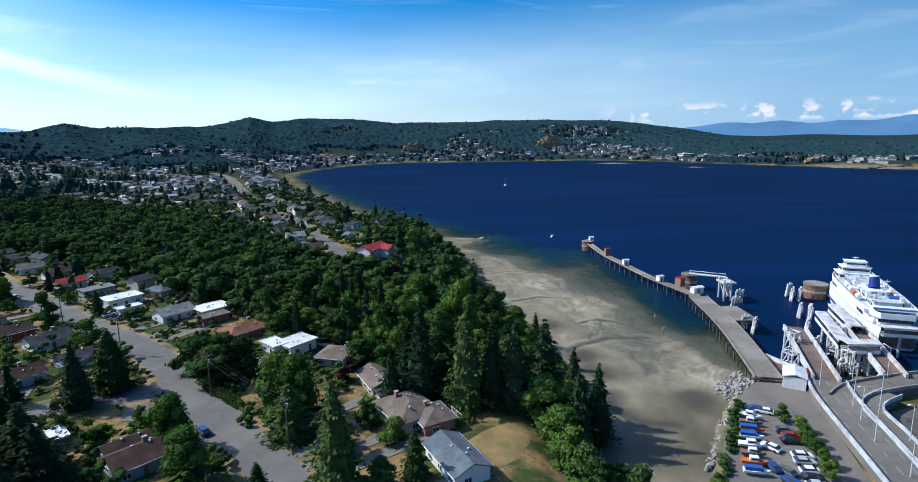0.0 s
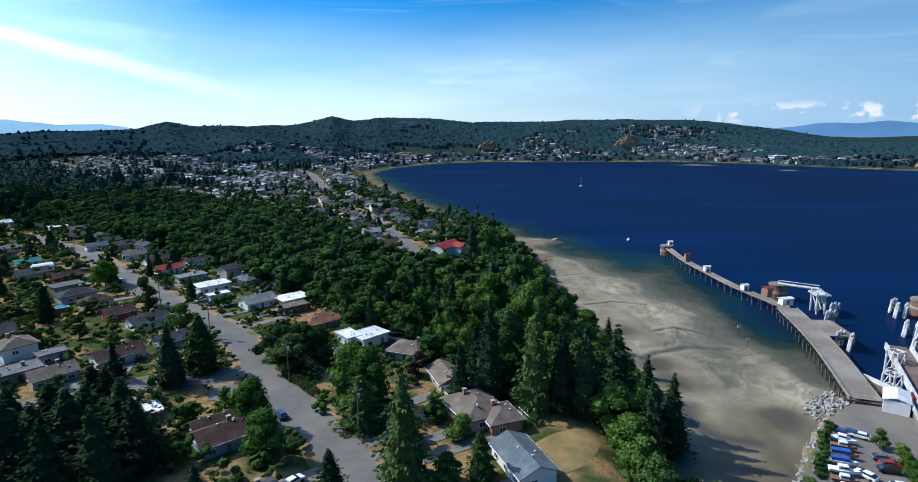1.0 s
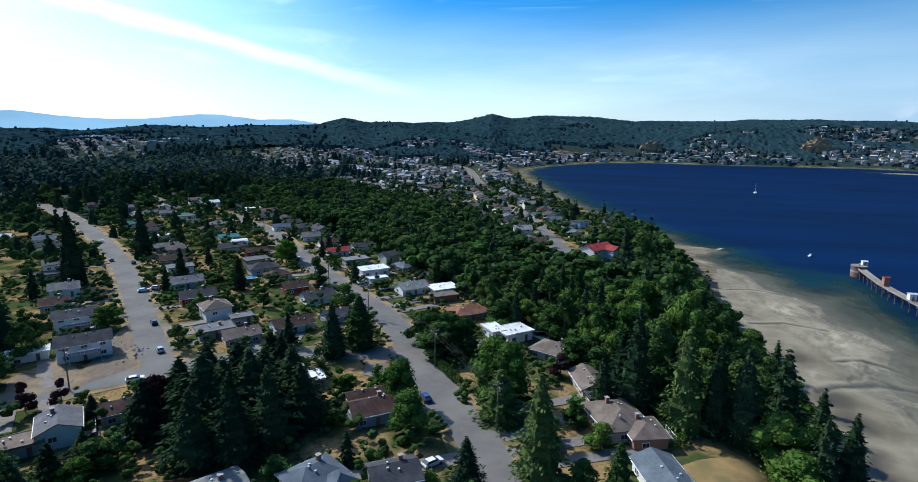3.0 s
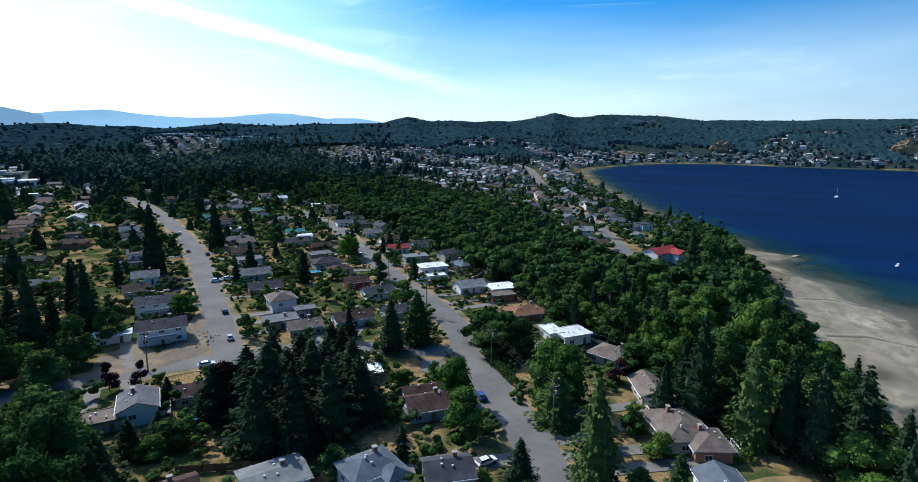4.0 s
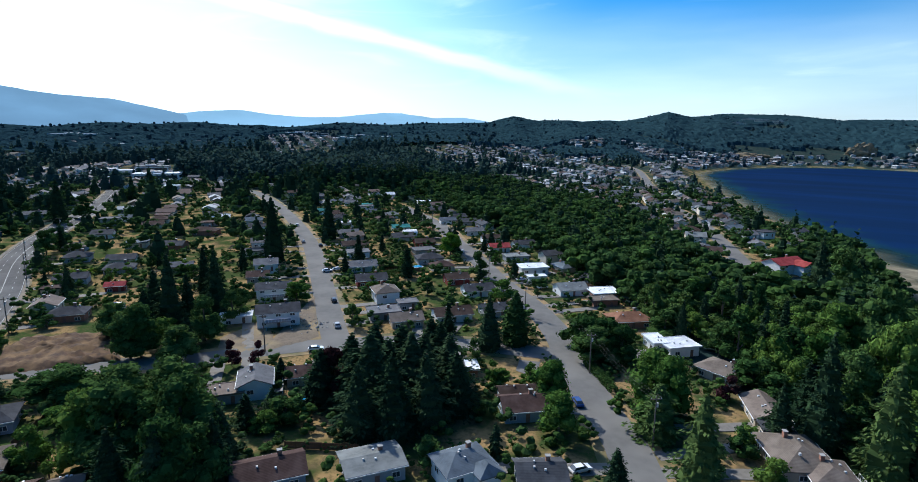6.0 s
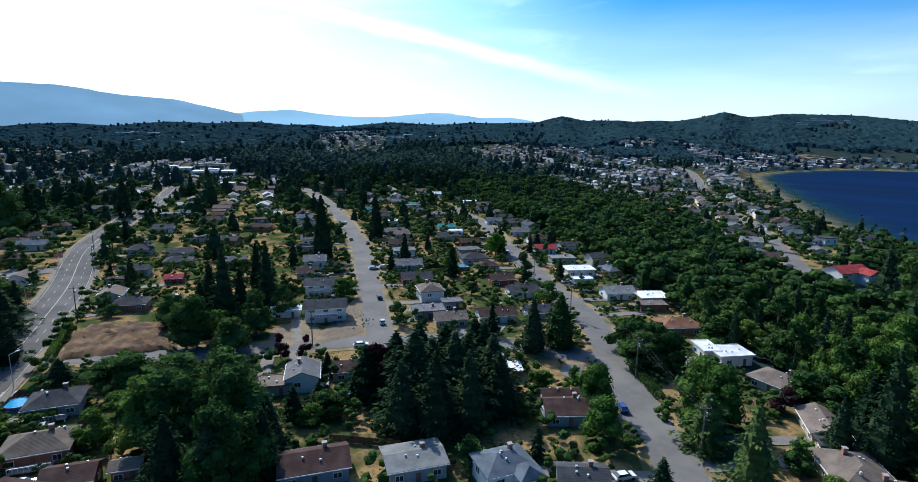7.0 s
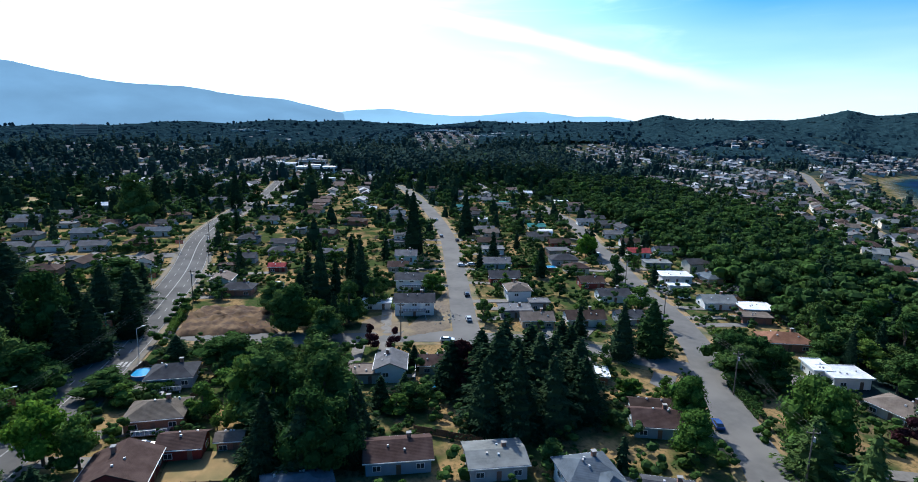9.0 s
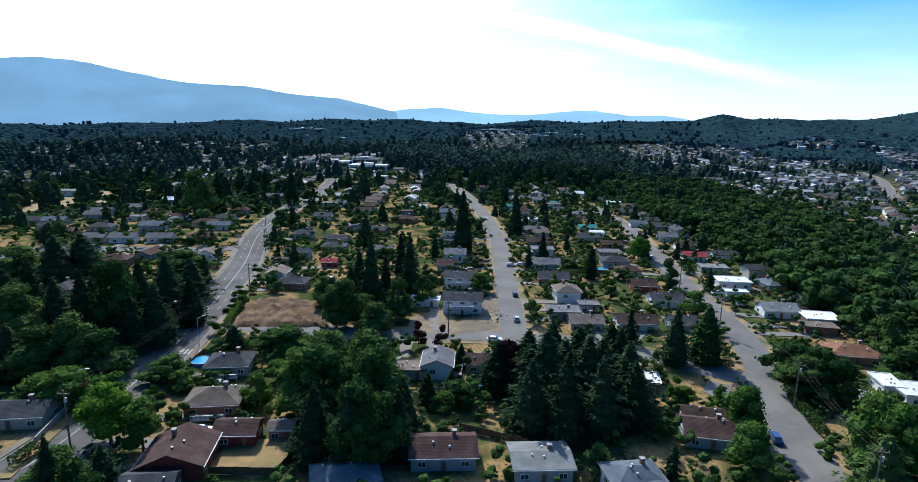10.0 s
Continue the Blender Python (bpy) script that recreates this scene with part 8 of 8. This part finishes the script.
# rock armour of the sea wall
rocks = thing("rock_armour", 83, 149, 0, 0, "pale grey boulders of the sea wall", "rocks")
ROCK = []
for s in range(5):
    bm = bmesh.new()
    bmesh.ops.create_icosphere(bm, subdivisions=1, radius=0.5)
    for v in bm.verts:
        v.co *= 0.75 + 0.5 * noise.noise(v.co * 3 + Vector((s * 7, 0, 0)))
    me = bpy.data.meshes.new("rock")
    bm.to_mesh(me)
    bm.free()
    me.materials.append(M["rock"] if "rock" in M else M.setdefault("rock", material("granite_rock", (0.36, 0.35, 0.33), (0.26, 0.25, 0.235), 2, 0.9, bump=0.2, vary=0.25)))
    ROCK.append(me)
for i in range(280):
    u = rnd.random()
    if i < 170:
        x, y = 75.5 + 14 * u + rnd.uniform(-1, 1) - 2.0 * (i % 3), 140.5 + 13 * u + rnd.uniform(-1, 3.0) + 1.8 * (i % 4)
    else:
        x, y = 54.5 + 20 * u + rnd.uniform(-1.6, 0.4), 109 + 30 * u + rnd.uniform(-0.4, 1.2)
    s = rnd.uniform(0.7, 1.9)
    o = part("rock", ROCK[i % 5], None, rocks)
    o.matrix_basis = pose(x - 83, y - 149, gz(x, y) + 0.15, rnd.uniform(0, 360), rnd.uniform(0, 360), 0) @ Matrix.Diagonal((s, s * 0.9, s * 0.7, 1))

# ---- street furniture, plots, pools, hedges ----

M["bar_sand"] = material("bar_sand", (0.34, 0.29, 0.19), (0.24, 0.205, 0.14), 0.3, 0.95, bump=0.2, space="World")
STRIP = [(-760, 150), (-817, 184), (-901, 258), (-985, 335), (-1049, 392)]
M["verge"] = material("dry_verge", (0.30, 0.195, 0.09), (0.21, 0.145, 0.07), 0.8, 0.95, bump=0.2, c3=(0.075, 0.085, 0.035), scale3=0.12, space="World")
M["path"] = material("old_path", (0.17, 0.15, 0.125), (0.12, 0.108, 0.09), 0.8, 0.95, bump=0.2, c3=(0.20, 0.155, 0.09), scale3=0.15, space="World")
M["soil"] = material("turned_soil", (0.095, 0.052, 0.027), (0.048, 0.029, 0.018), 0.7, 1.0, bump=1.0, bump_scale=1.2, c3=(0.17, 0.105, 0.05), scale3=0.25, space="World")
M["dry_lawn"] = material("dry_lawn", (0.31, 0.205, 0.085), (0.23, 0.155, 0.065), 0.5, 0.95, bump=0.2, c3=(0.16, 0.13, 0.05), scale3=0.15, space="World")
M["gravel"] = material("gravel", (0.165, 0.128, 0.088), (0.115, 0.088, 0.062), 1.2, 0.95, bump=0.5, c3=(0.22, 0.165, 0.09), scale3=0.12, space="World")
M["pool"] = material("pool_water", (0.03, 0.25, 0.45), (0.04, 0.30, 0.52), 1.0, 0.1)
M["pool_blue"] = material("pool_liner", (0.03, 0.16, 0.45), (0.03, 0.14, 0.4), 1, 0.5)
for i, (pts, w) in enumerate(((ROAD_A, 9.6), (ROAD_B, 8.6), (ROAD_C, 8.6), (ROAD_D, 13.0), (ROAD_E, 9.0))):
    ribbon("verge", pts, w + 4.6, M["verge"], 0.025, label="strip of dry grass and gravel along the street", category="verge", drop=0.3)
for s in (-1, 1):
    ribbon("pavement", ROAD_D, 1.6, M["path"], 0.22, s * 7.4, "raised concrete pavement along the main road", "pavement", drop=0.6)
ribbon("lane_mark", ROAD_D, 0.28, M["paint_white"], 0.13, 0.0, "worn painted centre line on the main road", "lane mark", drop=0.02)
for s in (-3.2, 3.2):
    ribbon("lane_mark", ROAD_D, 0.22, M["paint_white"], 0.13, s, "worn dashed lane marks on the main road", "lane mark", drop=0.02, dashes=(3, 6), step=1.5)
for s in (-6.2, 6.2):
    ribbon("lane_mark", ROAD_D, 0.16, M["paint_white"], 0.13, s, "worn painted edge line on the main road", "lane mark", drop=0.02)
_za, _zb = Vector(ZEBRA[0]), Vector(ZEBRA[1])
_zc, _zd = Vector((-160.0, 14.6)), Vector((-0.86, 0.5))
for i in range(9):
    q = _zc + Vector((0.5, 0.86)) * (i - 4) * 1.15
    o = new("crossing_bar", mesh_of("crossing_bar", [(-1.6, -0.3, 0), (1.6, -0.3, 0), (1.6, 0.3, 0), (-1.6, 0.3, 0), (-1.6, -0.3, -0.02), (1.6, -0.3, -0.02), (1.6, 0.3, -0.02), (-1.6, 0.3, -0.02)],
            [(0, 1, 2, 3), (0, 4, 5, 1), (1, 5, 6, 2), (2, 6, 7, 3), (3, 7, 4, 0)], M["paint_white"]))
    o.matrix_world = pose(q.x, q.y, gz(q.x, q.y) + 0.22, 0, 0, 155)
    tagged(o, "white painted bar of a pedestrian crossing", "crossing bar", kind="structure")


def plot(name, pts, mat, label, bumpy=0.0, category="plot", lift=0.07):
    """A patch of ground cover inside an outline, draped over the land."""
    c = sum((Vector(p) for p in pts), Vector((0, 0))) / len(pts)
    line = []
    for a, b in zip(pts, pts[1:] + pts[:1]):
        n = max(2, int((Vector(b) - Vector(a)).length / 2.0))
        line += [Vector(a).lerp(Vector(b), k / n) for k in range(n)]
    n, rings = len(line), 9
    v, f = [(c.x, c.y, gz(c.x, c.y) + lift + bumpy)], []
    for k in range(1, rings + 1):
        for q in line:
            wob = 1 + (0.10 * noise.noise(Vector((q.x * 0.3, q.y * 0.3, 0))) if k == rings else 0)
            p = c + (q - c) * (k / rings) * wob
            dz = bumpy * (noise.fractal(Vector((p.x * 0.35, p.y * 0.35, 3)), 0.8, 2.0, 4) + 0.8) * (0 if k == rings else 1)
            v.append((p.x, p.y, gz(p.x, p.y) + lift + max(0, dz)))
    for i in range(n):
        j = (i + 1) % n
        f.append((0, 1 + i, 1 + j))
        for k in range(rings - 1):
            f.append((1 + k * n + i, 1 + (k + 1) * n + i, 1 + (k + 1) * n + j, 1 + k * n + j))
    return tagged(new(name, mesh_of(name, v, f, mat, True)), label, category, kind="structure")


plot("soil_plot", SOIL, M["soil"], "bare building plot of turned brown soil", 1.3)
plot("lawn_dry", LAWN_A, M["dry_lawn"], "sun-dried straw-coloured lawn", 0.05)
plot("lawn_back", LAWN_B, M["dry_lawn"], "sun-dried back lawn behind the red house", 0.05)
plot("gravel_yard", GRAVEL, M["gravel"], "gravel building yard with rubble", 0.3)
plot("gravel_drive", YARD, M["gravel"], "pale gravel drive by the carport", 0.1)
plot("forecourt", PLAZA, M["old_asphalt"], "asphalt forecourt at the street corner", 0.0, lift=0.10)
for pts in CLEARINGS:
    plot("dry_clearing", pts, M["dry_lawn"], "dry straw-coloured clearing above the shore", 0.2)
plot("dry_playing_field", FIELD, M["dry_lawn"], "wide dry straw-coloured playing field", 0.1, lift=0.4)
plot("shop_car_park", SHOP_LOT, M["asphalt"], "asphalt car park in front of the shops", 0.0, "parking lot", lift=0.6)
ribbon("dry_shoulder", [(-116.7, -22.3), (-125.4, -18.5), (-139.6, -11.5)], 2.6, M["dry_lawn"], 0.30, label="strip of dry grass beside the main road", category="verge", drop=0.5)
ribbon("dry_bank", STRIP, 22.0, M["dry_lawn"], 0.6, label="long dry grass bank beside the highway", category="bank", drop=1.5, step=12.0)
plot("dry_field", DRY, M["dry_lawn"], "dry grass plot at the head of the street", 0.1)


def utility_pole(x, y, turn, h=11.5):
    e = thing("utility_pole", x, y, gz(x, y), turn, "brown wooden utility pole with a crossarm", "utility pole", "utility poles")
    part("pole", tube((0, 0, -0.5), (0, 0, h), 0.19, 0.12, n=8), M["pile"], e)
    part("crossarm", box(-1.2, 1.2, -0.07, 0.07, h - 0.8, h - 0.62), M["pile"], e)
    for s in (-1.05, 0.0, 1.05):
        part("insulator", tube((s, 0, h - 0.62), (s, 0, h - 0.4), 0.07, n=6), M["steel_white"], e)
    part("transformer", tube((0.28, 0, h - 2.4), (0.28, 0, h - 1.5), 0.25, n=8), M["steel_white"], e, "grey transformer can")
    return e


M["wire"] = material("black_cable", (0.03, 0.03, 0.03), (0.04, 0.04, 0.04), 1, 0.6)


def wires(places, h=11.2, label="black power lines strung between the poles"):
    bm = bmesh.new()
    for a, b in zip(places, places[1:]):
        for s in (-1.0, 0.0, 1.0):
            d = (Vector(b) - Vector(a)).normalized()
            nrm = Vector((-d.y, d.x)) * s
            last = None
            for k in range(9):
                u = k / 8
                p = Vector(a).lerp(Vector(b), u) + nrm
                q = Vector((p.x, p.y, gz(*a) * (1 - u) + gz(*b) * u + h - 1.3 * 4 * u * (1 - u)))
                if last:
                    add_tube(bm, last, q, 0.016, n=4)
                last = q
    me = bpy.data.meshes.new("power_line")
    bm.to_mesh(me)
    bm.free()
    me.materials.append(M["wire"])
    return tagged(new("power_line", me), label, "power line")


_pa = [POLES_OTHER[0], (-62.0, 130.5)] + POLES_A
for x, y in _pa:
    utility_pole(x, y, 45)
wires(_pa)
_pd = sorted(POLES_D, reverse=True)
for x, y in _pd:
    utility_pole(x, y, 65)
wires(_pd)
utility_pole(*POLES_OTHER[1], 60)
copy_thing(first_lamp, pose(*LAMP_D[0], gz(*LAMP_D[0]), 0, 0, 110))["label"] = "grey steel street lamp beside the crossing"
M["banner"] = material("red_banner", (0.55, 0.10, 0.05), (0.7, 0.3, 0.2), 2.2, 0.6)
for x, y in BANNERS:
    e = thing("banner_lamp", x, y, gz(x, y), 65, "street lamp with a pair of red and white banners", "street lamp", "banner lamps")
    part("pole", tube((0, 0, -0.3), (0, 0, 8.0), 0.11, 0.08, n=7), M["steel_white"], e)
    part("arm", tube((0, 0, 8.0), (1.8, 0, 8.3), 0.06, n=6), M["steel_white"], e)
    part("lamp_head", box(1.6, 2.4, -0.16, 0.16, 8.25, 8.42), M["white"], e)
    for s in (-1, 1):
        part("banner", box(s * 0.95 - 0.75, s * 0.95 + 0.75, -0.03, 0.03, 4.0, 5.8), M["banner"], e, "red and white banner")


def hedge(pts, width, height, mat, label):
    """A clipped hedge: a dense box of leaf sprays along a line."""
    line = spline(pts, 1.0)
    rng = np.random.default_rng(int(abs(pts[0][0]) * 10))
    L = sum((b - a).length for a, b in zip(line, line[1:]))
    n = int(L * (width + 2 * height) * 16)
    k = rng.integers(0, len(line) - 1, n)
    a = np.array([(q.x, q.y) for q in line])
    d = a[k + 1] - a[k]
    d /= np.linalg.norm(d, axis=1, keepdims=True) + 1e-9
    nrm = np.stack([-d[:, 1], d[:, 0]], 1)
    side = rng.integers(0, 3, n)
    off = np.where(side == 0, -0.5, np.where(side == 1, 0.5, rng.uniform(-0.5, 0.5, n))) * width
    z = np.where(side == 2, 1.0, rng.random(n)) * height
    base = np.array([gz(q.x, q.y) for q in line])
    p = a[k] + d * rng.random((n, 1)) + nrm * (off + rng.normal(size=n) * 0.08)[:, None]
    c = np.stack([p[:, 0], p[:, 1], base[k] + z + rng.normal(size=n) * 0.08], 1)
    out = np.where(side == 0, -1.0, np.where(side == 1, 1.0, 0.0))[:, None] * nrm
    face = np.stack([out[:, 0], out[:, 1], (side == 2) * 1.0 + 0.2], 1)
    me = quads_mesh("hedge", leaf_quads(c, rng.normal(size=(n, 3)), 0.42 * (0.7 + 0.6 * rng.random(n)), 0.8, rng, face), LEAF[mat])
    return tagged(new("hedge", me), label, "hedge", "garden hedges")


for i, pts in enumerate(HEDGES):
    hedge(pts, 1.8 if i != 1 else 2.4, (1.8, 1.8, 2.2, 2.0, 2.2, 2.2, 1.8, 2.0, 1.8, 2.0)[i], "lime" if i in (1, 3) else ("maple" if i in (2, 5) else "alder"), "clipped green hedge along the garden edge")


def pool(x, y, r, label):
    e = thing("round_pool", x, y, gz(x, y), 0, label, "pool", "garden pools")
    part("side", tube((0, 0, -0.4), (0, 0, 1.1), r, n=24), M["pool_blue"], e)
    part("water", tube((0, 0, 1.1), (0, 0, 1.105), r - 0.12, n=24), M["pool"], e)
    bm = bmesh.new()
    for i in range(24):
        a, b = i / 24 * math.tau, (i + 1) / 24 * math.tau
        add_tube(bm, (r * math.cos(a), r * math.sin(a), 1.14), (r * math.cos(b), r * math.sin(b), 1.14), 0.09, n=5)
    part("rim", bm, M["steel_white"], e)


pool(*POOLS[0], 2.7, "round above-ground pool with bright blue water")
pool(*POOLS[1], 2.3, "round blue trampoline-sized garden pool")
x, y = POOL_RECT[0]
e = thing("garden_pool", x, y, gz(x, y), 57, "rectangular bright blue garden pool", "pool", "garden pools")
part("water", box(-4, 4, -2, 2, 0.05, 0.25), M["pool"], e)
for q in ((-4.5, 4.5, -2.5, -2), (-4.5, 4.5, 2, 2.5), (-4.5, -4, -2, 2), (4, 4.5, -2, 2)):
    part("coping", box(*q, -0.2, 0.32), M["concrete"], e)


def barrel_shelter(x, y, turn, w, d, h, label):
    e = thing("barrel_shelter", x, y, gz(x, y), turn, label, "shelter")
    bm = bmesh.new()
    n = 14
    for k in range(n):
        a, b = math.pi * k / n, math.pi * (k + 1) / n
        add_poly(bm, ((-w / 2, -d / 2 * math.cos(a), 1 + h * math.sin(a)), (w / 2, -d / 2 * math.cos(a), 1 + h * math.sin(a)), (w / 2, -d / 2 * math.cos(b), 1 + h * math.sin(b)), (-w / 2, -d / 2 * math.cos(b), 1 + h * math.sin(b))))
    bmesh.ops.remove_doubles(bm, verts=bm.verts[:], dist=0.001)
    part("cover", bm, M["white"], e)
    part("base_wall", box(-w / 2, w / 2, -d / 2, d / 2, -0.5, 1.0), WALL["white"], e)
    for s in (-1, 1):
        bm = bmesh.new()
        add_poly(bm, [(s * (w / 2 - 0.05), -d / 2 * math.cos(math.pi * k / n), 1 + h * math.sin(math.pi * k / n)) for k in range(n + 1)])
        part("end_panel", bm, WALL["white"], e)


barrel_shelter(*TENT[0], 57, 8, 9, 3.8, "white barrel-roofed fabric shelter in a garden")
barrel_shelter(*DOME[0], 40, 3, 3, 2.0, "small white fabric garden shelter")
for pts in WALLS_D:
    ribbon("garden_wall", pts, 0.3, M["concrete"], 1.5, label="long pale garden wall beside the main road", category="wall", drop=2.0)
M["fence"] = material("brown_fence", (0.155, 0.088, 0.048), (0.10, 0.058, 0.034), 1.5, 0.9, bump=0.3, c3=(0.19, 0.12, 0.07), scale3=0.3, stretch=(1, 1, 0.2))


def fence(pts, label="brown board fence round a back garden"):
    """Board fence: posts, panels and two rails along a line."""
    x0, y0 = pts[0]
    e = thing("board_fence", x0, y0, gz(x0, y0), 0, label, "fence", "garden fences")
    for a, b in zip(pts, pts[1:]):
        A, B = Vector(a), Vector(b)
        L, turn = (B - A).length, math.degrees(math.atan2(b[1] - a[1], b[0] - a[0]))
        za, zb = gz(*a) - gz(x0, y0), gz(*b) - gz(x0, y0)
        n = max(1, int(L / 2.4))
        for k in range(n):
            u = (k + 0.5) / n
            q = A.lerp(B, u)
            z = za * (1 - u) + zb * u
            w = L / n
            for name, bm in (("panel", box(-w / 2, w / 2, -0.02, 0.02, 0.05, 1.6 + 0.04 * (k % 3))), ("rail", box(-w / 2, w / 2, -0.07, -0.022, 0.4, 0.5)), ("rail", box(-w / 2, w / 2, -0.07, -0.022, 1.25, 1.35))):
                part(name, bm, M["fence"], e).matrix_basis = pose(q.x - x0, q.y - y0, z, 0, 0, turn)
            q = A.lerp(B, k / n)
            part("fence_post", box(-0.07, 0.07, -0.07, 0.07, -0.4, 1.8), M["fence"], e).matrix_basis = pose(q.x - x0, q.y - y0, za * (1 - k / n) + zb * k / n, 0, 0, turn)
    return e


FENCES = [[(-147.5, 9.0), (-158.0, 15.5), (-156.0, 20.5)], [(-101.1, 9.2), (-94.9, 19.7), (-98.5, 23.5)], [(-125.2, 218.5), (-105.5, 208.5), (-89.3, 201.2), (-80.0, 196.1)],
          [(-180.9, 75.2), (-170.0, 66.0)], [(-185.2, 167.7), (-166.0, 178.0)], [(-245.0, 96.0), (-225.0, 84.0)], [(-92.0, 57.0), (-80.0, 66.0)], [(-205.0, 205.0), (-188.0, 194.0)], [(-141.0, 30.5), (-132.0, 21.5)]]
for pts in FENCES:
    fence(pts)
# rubble in the yard
heap = thing("rubble_heap", -150, 102, gz(-150, 102), 0, "heap of pale stones in the building yard", "rubble")
for i in range(70):
    x, y = rnd.uniform(-9, 9), rnd.uniform(-6, 6)
    s = rnd.uniform(0.5, 1.3)
    o = part("stone", ROCK[i % 5], None, heap)
    o.matrix_basis = pose(x, y, gz(-150 + x, 102 + y) - gz(-150, 102) + 0.2, rnd.uniform(0, 360), rnd.uniform(0, 360), 0) @ Matrix.Diagonal((s, s, s * 0.7, 1))


# drives from the houses to the nearest street
M["drive"] = material("driveway", (0.19, 0.175, 0.155), (0.14, 0.13, 0.115), 0.9, 0.9, bump=0.1, space="World")
drives = 0
for o in [o for o in scene.objects if o.type == "EMPTY" and o.get("category") == "house"]:
    x, y = o.matrix_basis.translation.xy
    i = int(np.argmin(np.hypot(ROAD_PTS[:, 0] - x, ROAD_PTS[:, 1] - y)))
    q = Vector(ROAD_PTS[i, :2])
    gap = (q - Vector((x, y))).length
    if 9 < gap < 38 and math.hypot(x, y) < 330 and drives < 90:
        d = (q - Vector((x, y))).normalized()
        s = Vector((-d.y, d.x)) * 3.5
        a = Vector((x, y)) + s + d * 3.0
        b = q + s - d * (ROAD_PTS[i, 2] - 0.3)
        if (b - a).length > 3:
            ribbon("driveway", [a, b], 3.4, M["drive"], 0.075, label="concrete driveway from street to house", category="driveway", drop=0.3, step=3.0)
            drives += 1


# landmarks in the distance
def block(name, x, y, turn, w, d, h, storeys, roof, wall, label, category):
    e = thing(name, x, y, gz(x, y) - 2, turn, label, category)
    part("wall", box(-w / 2, w / 2, -d / 2, d / 2, 0, h), WALL[wall], e)
    part("roof", box(-w / 2 - 0.5, w / 2 + 0.5, -d / 2 - 0.5, d / 2 + 0.5, h, h + 0.7), ROOF[roof], e)
    for k in range(storeys):
        z0 = h * (k + 0.45) / storeys
        for s in (-1, 1):
            part("window_band", box(-w * 0.46, w * 0.46, s * d / 2 - 0.12, s * d / 2 + 0.12, z0, z0 + h / storeys * 0.35), M["glass"], e)
            f = part("window_band", box(-0.12, 0.12, -d * 0.4, d * 0.4, z0, z0 + h / storeys * 0.35), M["glass"], e)
            f.location = (s * w / 2, 0, 0)
    part("roof_unit", box(-w * 0.2, w * 0.1, -d * 0.2, d * 0.2, h + 0.7, h + 2.6), M["steel_white"], e)
    return e


block("apartment_block", -1640, 92, 92, 48, 18, 34, 9, "pale", "beige", "pale nine-storey apartment block among trees", "apartment building")
for _x, _y, _w in ((-456, 2050, 60), (-405, 2015, 70), (-363, 2012, 44), (-448, 1856, 40)):
    block("hillside_block", _x, _y, 8, _w, 16, 12, 3, "pale", "cream", "pale terrace of apartments on the wooded hillside", "apartment building")
block("shore_hotel", 535, 1308, 22, 34, 16, 13, 3, "white", "white", "white three-storey building on the far shore", "hotel")
block("shore_house", 578, 1292, 22, 40, 14, 9, 2, "pale", "cream", "pale two-storey building on the far shore", "building")
for x, y, w in ((-1150, 990, 70), (-1230, 905, 60), (-1060, 860, 50), (-1330, 930, 80), (-980, 935, 45), (-1420, 420, 90), (-1240, 20, 70), (-1180, 60, 60), (-640, 262, 45), (-700, 240, 40), (-720, 290, 36)):
    block("warehouse", x, y, 57 + x % 20, w, w * 0.45, 8, 1, "white" if x % 3 else "pale", "white", "low white-roofed commercial building in the distance", "warehouse")
M["cliff"] = material("bare_cliff", (0.36, 0.245, 0.13), (0.26, 0.18, 0.10), 0.12, 0.95, bump=0.5, bump_scale=0.5, c3=(0.20, 0.16, 0.10), scale3=0.04, space="World")


def outcrop(x, y, w, d, h, label):
    bm = bmesh.new()
    bmesh.ops.create_icosphere(bm, subdivisions=4, radius=1.0)
    for v in bm.verts:
        k = 1 + 0.35 * noise.fractal(v.co * 2.0 + Vector((x, y, 0)), 0.8, 2.0, 4)
        v.co = Vector((v.co.x * w * k, v.co.y * d * k, v.co.z * h * k))
    me = bpy.data.meshes.new("outcrop")
    bm.to_mesh(me)
    bm.free()
    me.materials.append(M["cliff"])
    o = new("outcrop", me)
    o.matrix_world = pose(x, y, gz(x, y), 0, 0, 15)
    return tagged(o, label, "outcrop", kind="structure")


outcrop(-122, 1640, 30, 12, 26, "bare ochre rock face on the hillside")
outcrop(262, 1600, 34, 14, 30, "bare ochre rock face on the hillside")
outcrop(-330, 1480, 40, 14, 8, "dry ochre clearing on the hillside")
outcrop(690, 1075, 26, 10, 8, "low ochre sea cliff on the far shore")
outcrop(830, 930, 60, 14, 5, "low ochre rocks on the far shore")
outcrop(745, 965, 40, 10, 4, "low ochre rocks on the far shore")

ribbon("sand_bar", [(-19, 352), (-14, 359), (-6, 368), (4, 374), (13, 381), (19, 393)], 2.4, M["bar_sand"], 0.0, label="narrow pale sand bar curving out into the bay", category="sand bar", level=0.05)
